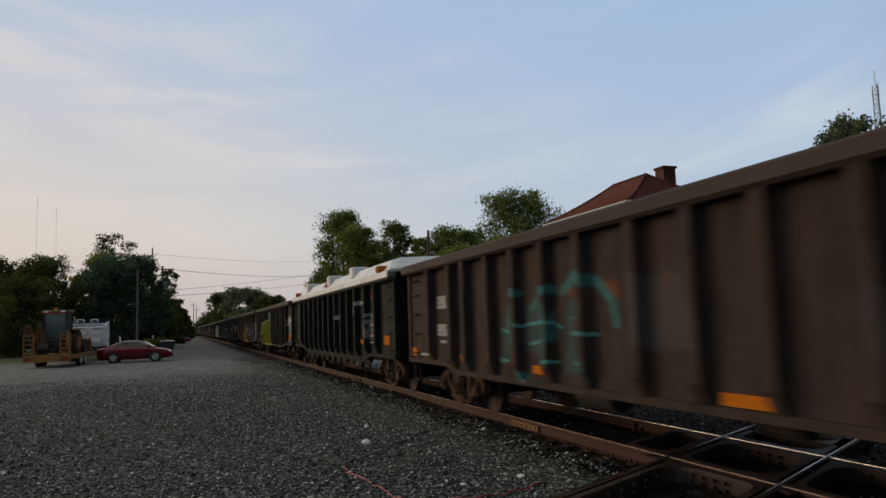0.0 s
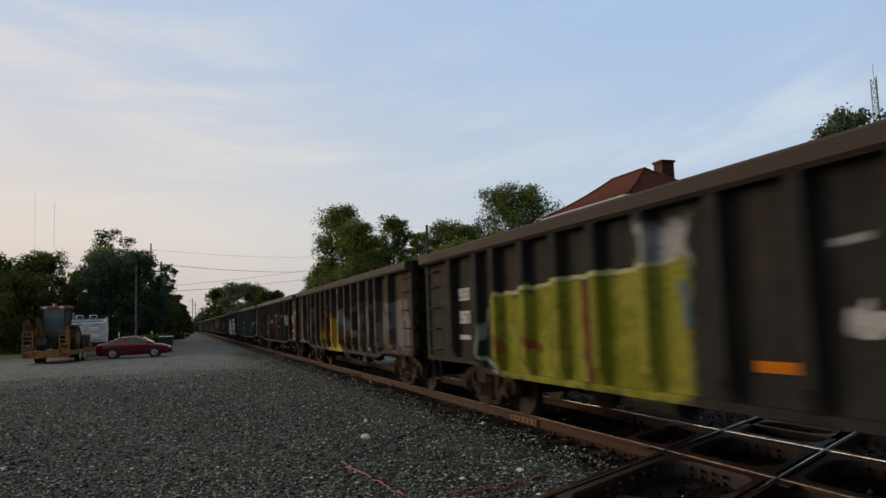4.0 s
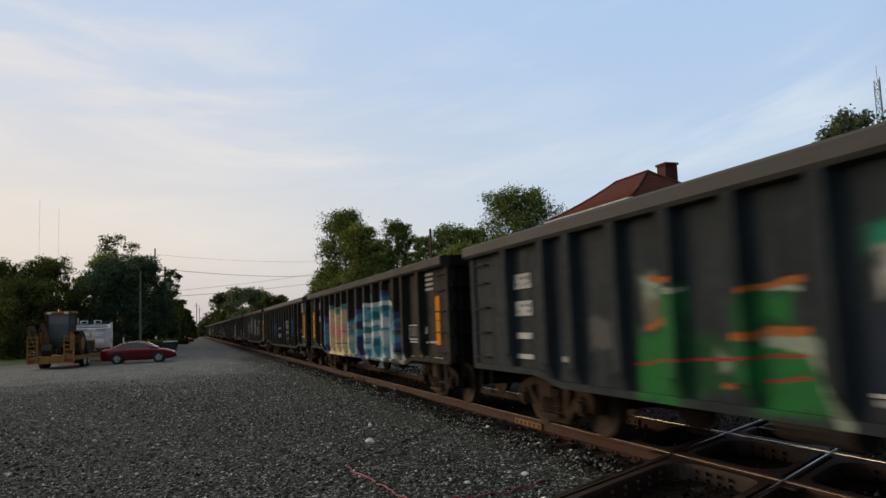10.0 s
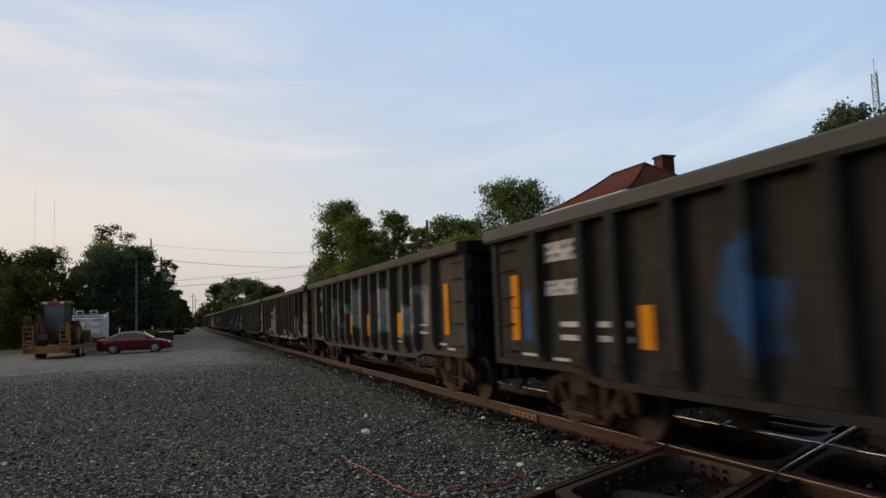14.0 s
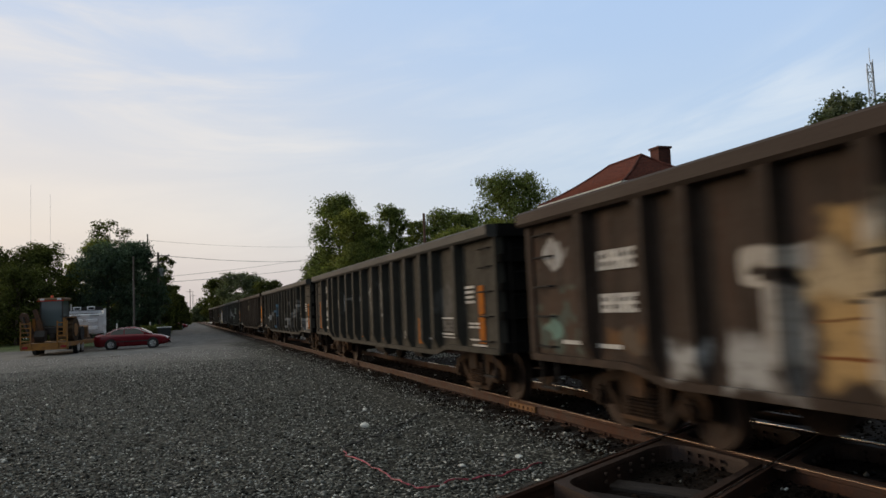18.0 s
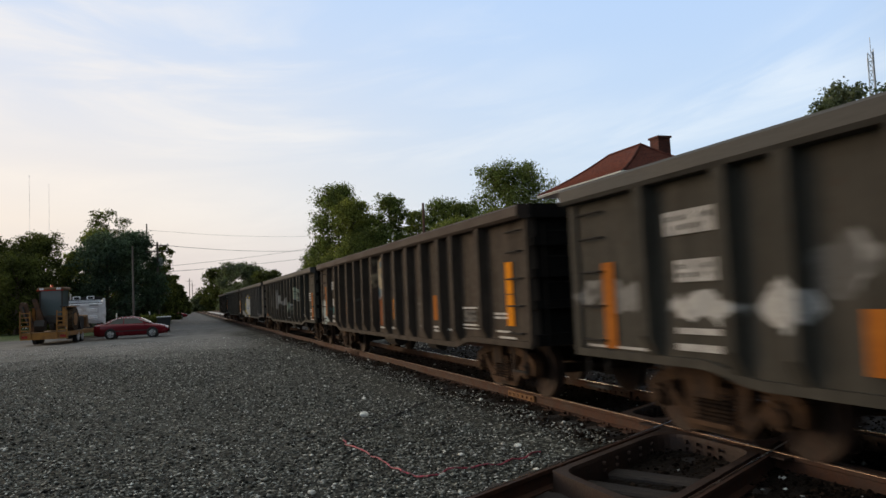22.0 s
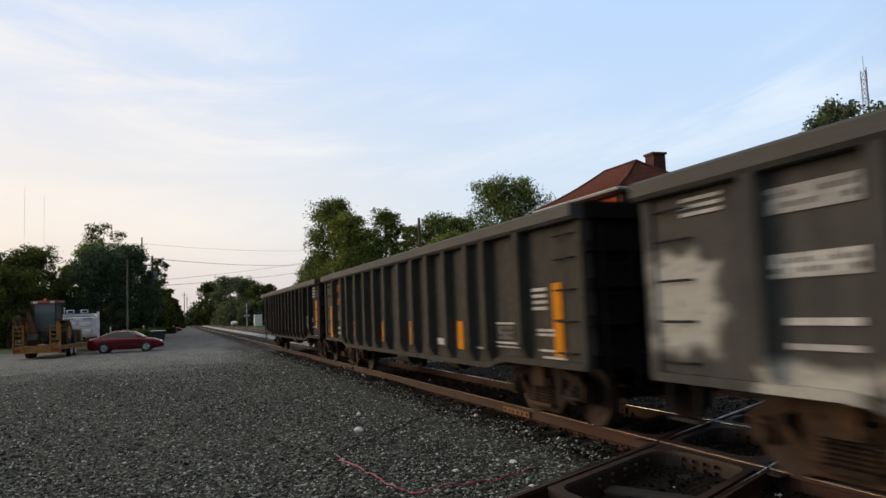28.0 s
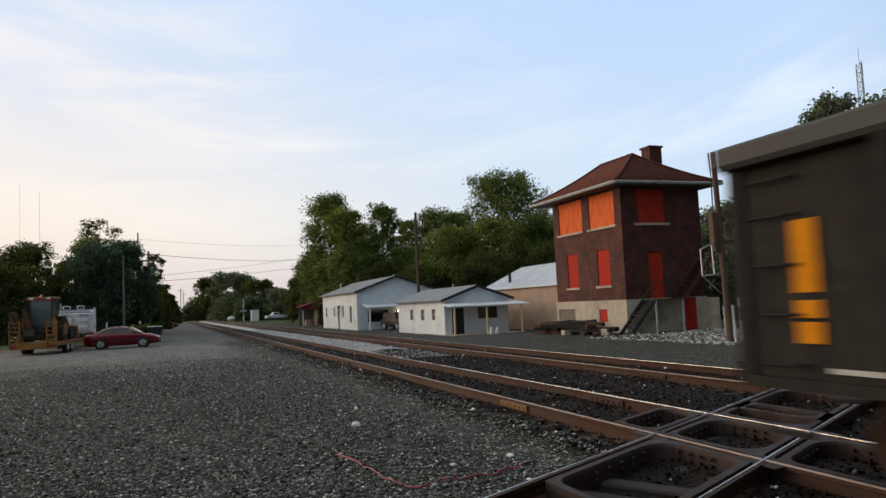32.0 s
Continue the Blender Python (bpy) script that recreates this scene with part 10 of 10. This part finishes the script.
    tagged(numpy_mesh("far_woods", v, np.arange(n * 4).reshape(n, 4), MAT["leaf_dark"]), "dark belt of far woods on the horizon", "woods", kind="stuff")


build_trees()


# ---- poles, wires, masts ----
def wire(parent, a, b, sag, r=0.02, n=10):
    bm = bmesh.new()
    pts = [Vector(a).lerp(Vector(b), i / n) - Vector((0, 0, sag * 4 * (i / n) * (1 - i / n))) for i in range(n + 1)]
    for p, q in zip(pts, pts[1:]):
        tube(bm, p, q, r, 5)
    return part("wire", bm, MAT["wire"], parent)


def build_poles():
    def pole(x, y, h, r=0.15, arms=(), mt="grey_pole", label="grey wooden utility pole"):
        p = thing("utility_pole", label, "utility pole", pose(x, y, -0.4), "poles along the street")
        part("shaft", tube(bmesh.new(), (0, 0, 0), (0, 0, h), r, 10, r * 0.7), MAT[mt], p)
        for z, w in arms:
            part("crossarm", boxes((-w, w, -0.06, 0.06, z, z + 0.12)), MAT[mt], p)
            for i in range(4):
                part("insulator", tube(bmesh.new(), (-w * 0.9 + i * w * 0.6, 0, z + 0.12), (-w * 0.9 + i * w * 0.6, 0, z + 0.28), 0.05, 6), MAT["galv"], p)
        return p
    pole(-4.1, 75.0, 8.0, 0.11)
    pole(-4.9, 130.0, 16.0, 0.16)
    p1 = pole(-2.3, 90.0, 9.6, 0.17, ((9.15, 1.25), (8.45, 1.25)), label="wooden utility pole with two crossarms")
    pole(-3.9, 101.0, 10.0, 0.16)
    part("transformer", tube(bmesh.new(), (0.3, 0, 6.9), (0.3, 0, 7.8), 0.25, 12), MAT["galv"], p1)
    pole(27.7, 157.6, 16.5, 0.17)
    pole(23.7, 71.2, 11.6, 0.18, ((8.3, 0.8),), "pole", "dark brown wooden utility pole beside the house")
    pole(4.0, 330.0, 14.0, 0.2, ((12.8, 1.4),))
    pole(6.5, 420.0, 15.0, 0.22, ((13.5, 1.6),))
    lines = thing("power_lines", "thin black power lines across the tracks", "power line", kind="structure")
    wire(lines, (-1.8, 100, 9.6), (27.7, 157.6, 12.6), 0.5, 0.03)
    wire(lines, (-1.8, 100, 6.2), (27.7, 157.6, 11.2), 0.25, 0.03)
    wire(lines, (-1.8, 100, 6.9), (27.7, 157.6, 13.2), 0.25, 0.022)
    wire(lines, (-4.9, 130, 14.6), (27.7, 157.6, 15.6), 0.5, 0.018)
    wire(lines, (23.7, 71.2, 8.2), (27.7, 157.6, 12.0), 1.0, 0.02)
    for x, y, h in ((-4.9, 66.0, 1.7), (-2.4, 66.0, 1.7)):
        q = mesh_ob("marker_post", tube(bmesh.new(), (0, 0, 0), (0, 0, h), 0.06, 8), MAT["white_wall"])
        q.matrix_basis = pose(x, y, -0.3)
        tagged(q, "slim white post on the street verge", "post", "posts on the verge")
    # lattice mast behind the trees
    m = thing("radio_mast", "grey lattice radio mast with antennas at the top", "mast", pose(93.2, 75.6, -1.6))
    bm = bmesh.new()
    for i in range(3):
        a = i * 2.094
        tube(bm, (0.8 * math.cos(a), 0.8 * math.sin(a), 0), (0.42 * math.cos(a), 0.42 * math.sin(a), 35), 0.085, 5)
    part("leg", bm, MAT["galv"], m)
    bm = bmesh.new()
    for k in range(26):
        z, z2 = k * 1.35, (k + 1) * 1.35
        r1, r2 = 0.8 - 0.38 * z / 35, 0.8 - 0.38 * z2 / 35
        for i in range(3):
            a, b = i * 2.094, (i + 1) * 2.094
            tube(bm, (r1 * math.cos(a), r1 * math.sin(a), z), (r2 * math.cos(b), r2 * math.sin(b), z2), 0.045, 4)
            tube(bm, (r1 * math.cos(a), r1 * math.sin(a), z), (r1 * math.cos(b), r1 * math.sin(b), z), 0.045, 4)
    part("bracing", bm, MAT["galv"], m)
    bm = bmesh.new()
    tube(bm, (0, 0, 35), (0, 0, 37.2), 0.05, 5)
    tube(bm, (0.5, 0, 33.5), (0.5, 0, 35.6), 0.07, 5)
    tube(bm, (-0.5, 0.2, 32.5), (-0.5, 0.2, 34.2), 0.07, 5)
    part("antenna", bm, MAT["galv"], m)
    for x, y, h in ((-100.0, 592.0, 102.0), (-87.8, 594.0, 96.0)):
        q = thing("far_mast", "hair-thin guyed radio mast far away", "mast", pose(x, y, -0.5), "far masts")
        part("shaft", tube(bmesh.new(), (0, 0, 0), (0, 0, h), 0.075, 5), MAT["galv"], q)
    # cord on the stones: twisted red, spliced to a black length that runs to the rail
    cord = thing("cord", "faded red cord spliced to black, lying on the gravel", "cord")
    for nm, mt, r, pts in (("red_length", "hose_red", 0.0105, ((3.95, 7.9), (3.59, 7.73), (3.3, 7.6), (3.03, 7.63), (2.71, 7.65), (2.4, 7.45), (2.24, 7.81), (2.18, 8.3), (2.13, 8.85), (2.0, 9.6), (2.02, 9.85))),
                           ("black_length", "wire", 0.011, ((2.02, 9.85), (2.05, 10.05), (2.3, 10.4), (2.7, 10.7), (3.3, 11.6), (3.9, 12.4), (4.5, 13.2)))):
        bm = bmesh.new()
        dense = []
        for i in range(len(pts) - 1):
            for k in range(6):
                u = k / 6
                dense.append((pts[i][0] + (pts[i + 1][0] - pts[i][0]) * u, pts[i][1] + (pts[i + 1][1] - pts[i][1]) * u))
        dense.append(pts[-1])
        rise = [Vector((x + 0.012 * math.sin(i * 1.7), y + 0.012 * math.sin(i * 1.1), float(ground_z(np.array(x), np.array(y))) + 0.02 + 0.014 * math.sin(i * 0.9))) for i, (x, y) in enumerate(dense)]
        rings = []
        for i, p in enumerate(rise):
            way = rise[min(i + 1, len(rise) - 1)] - rise[max(i - 1, 0)]
            across = Vector((way.y, -way.x, 0)).normalized() * r
            rings.append([bm.verts.new(p + across * math.cos(a) + Vector((0, 0, r * math.sin(a)))) for a in (0, 1.047, 2.094, 3.142, 4.189, 5.236)])
        for a, b in zip(rings, rings[1:]):
            for k in range(6):
                bm.faces.new((a[k], a[(k + 1) % 6], b[(k + 1) % 6], b[k]))
        bm.faces.new(rings[0])
        bm.faces.new(rings[-1])
        bmesh.ops.recalc_face_normals(bm, faces=bm.faces[:])
        part(nm, bm, MAT[mt], cord)


build_poles()
motions()
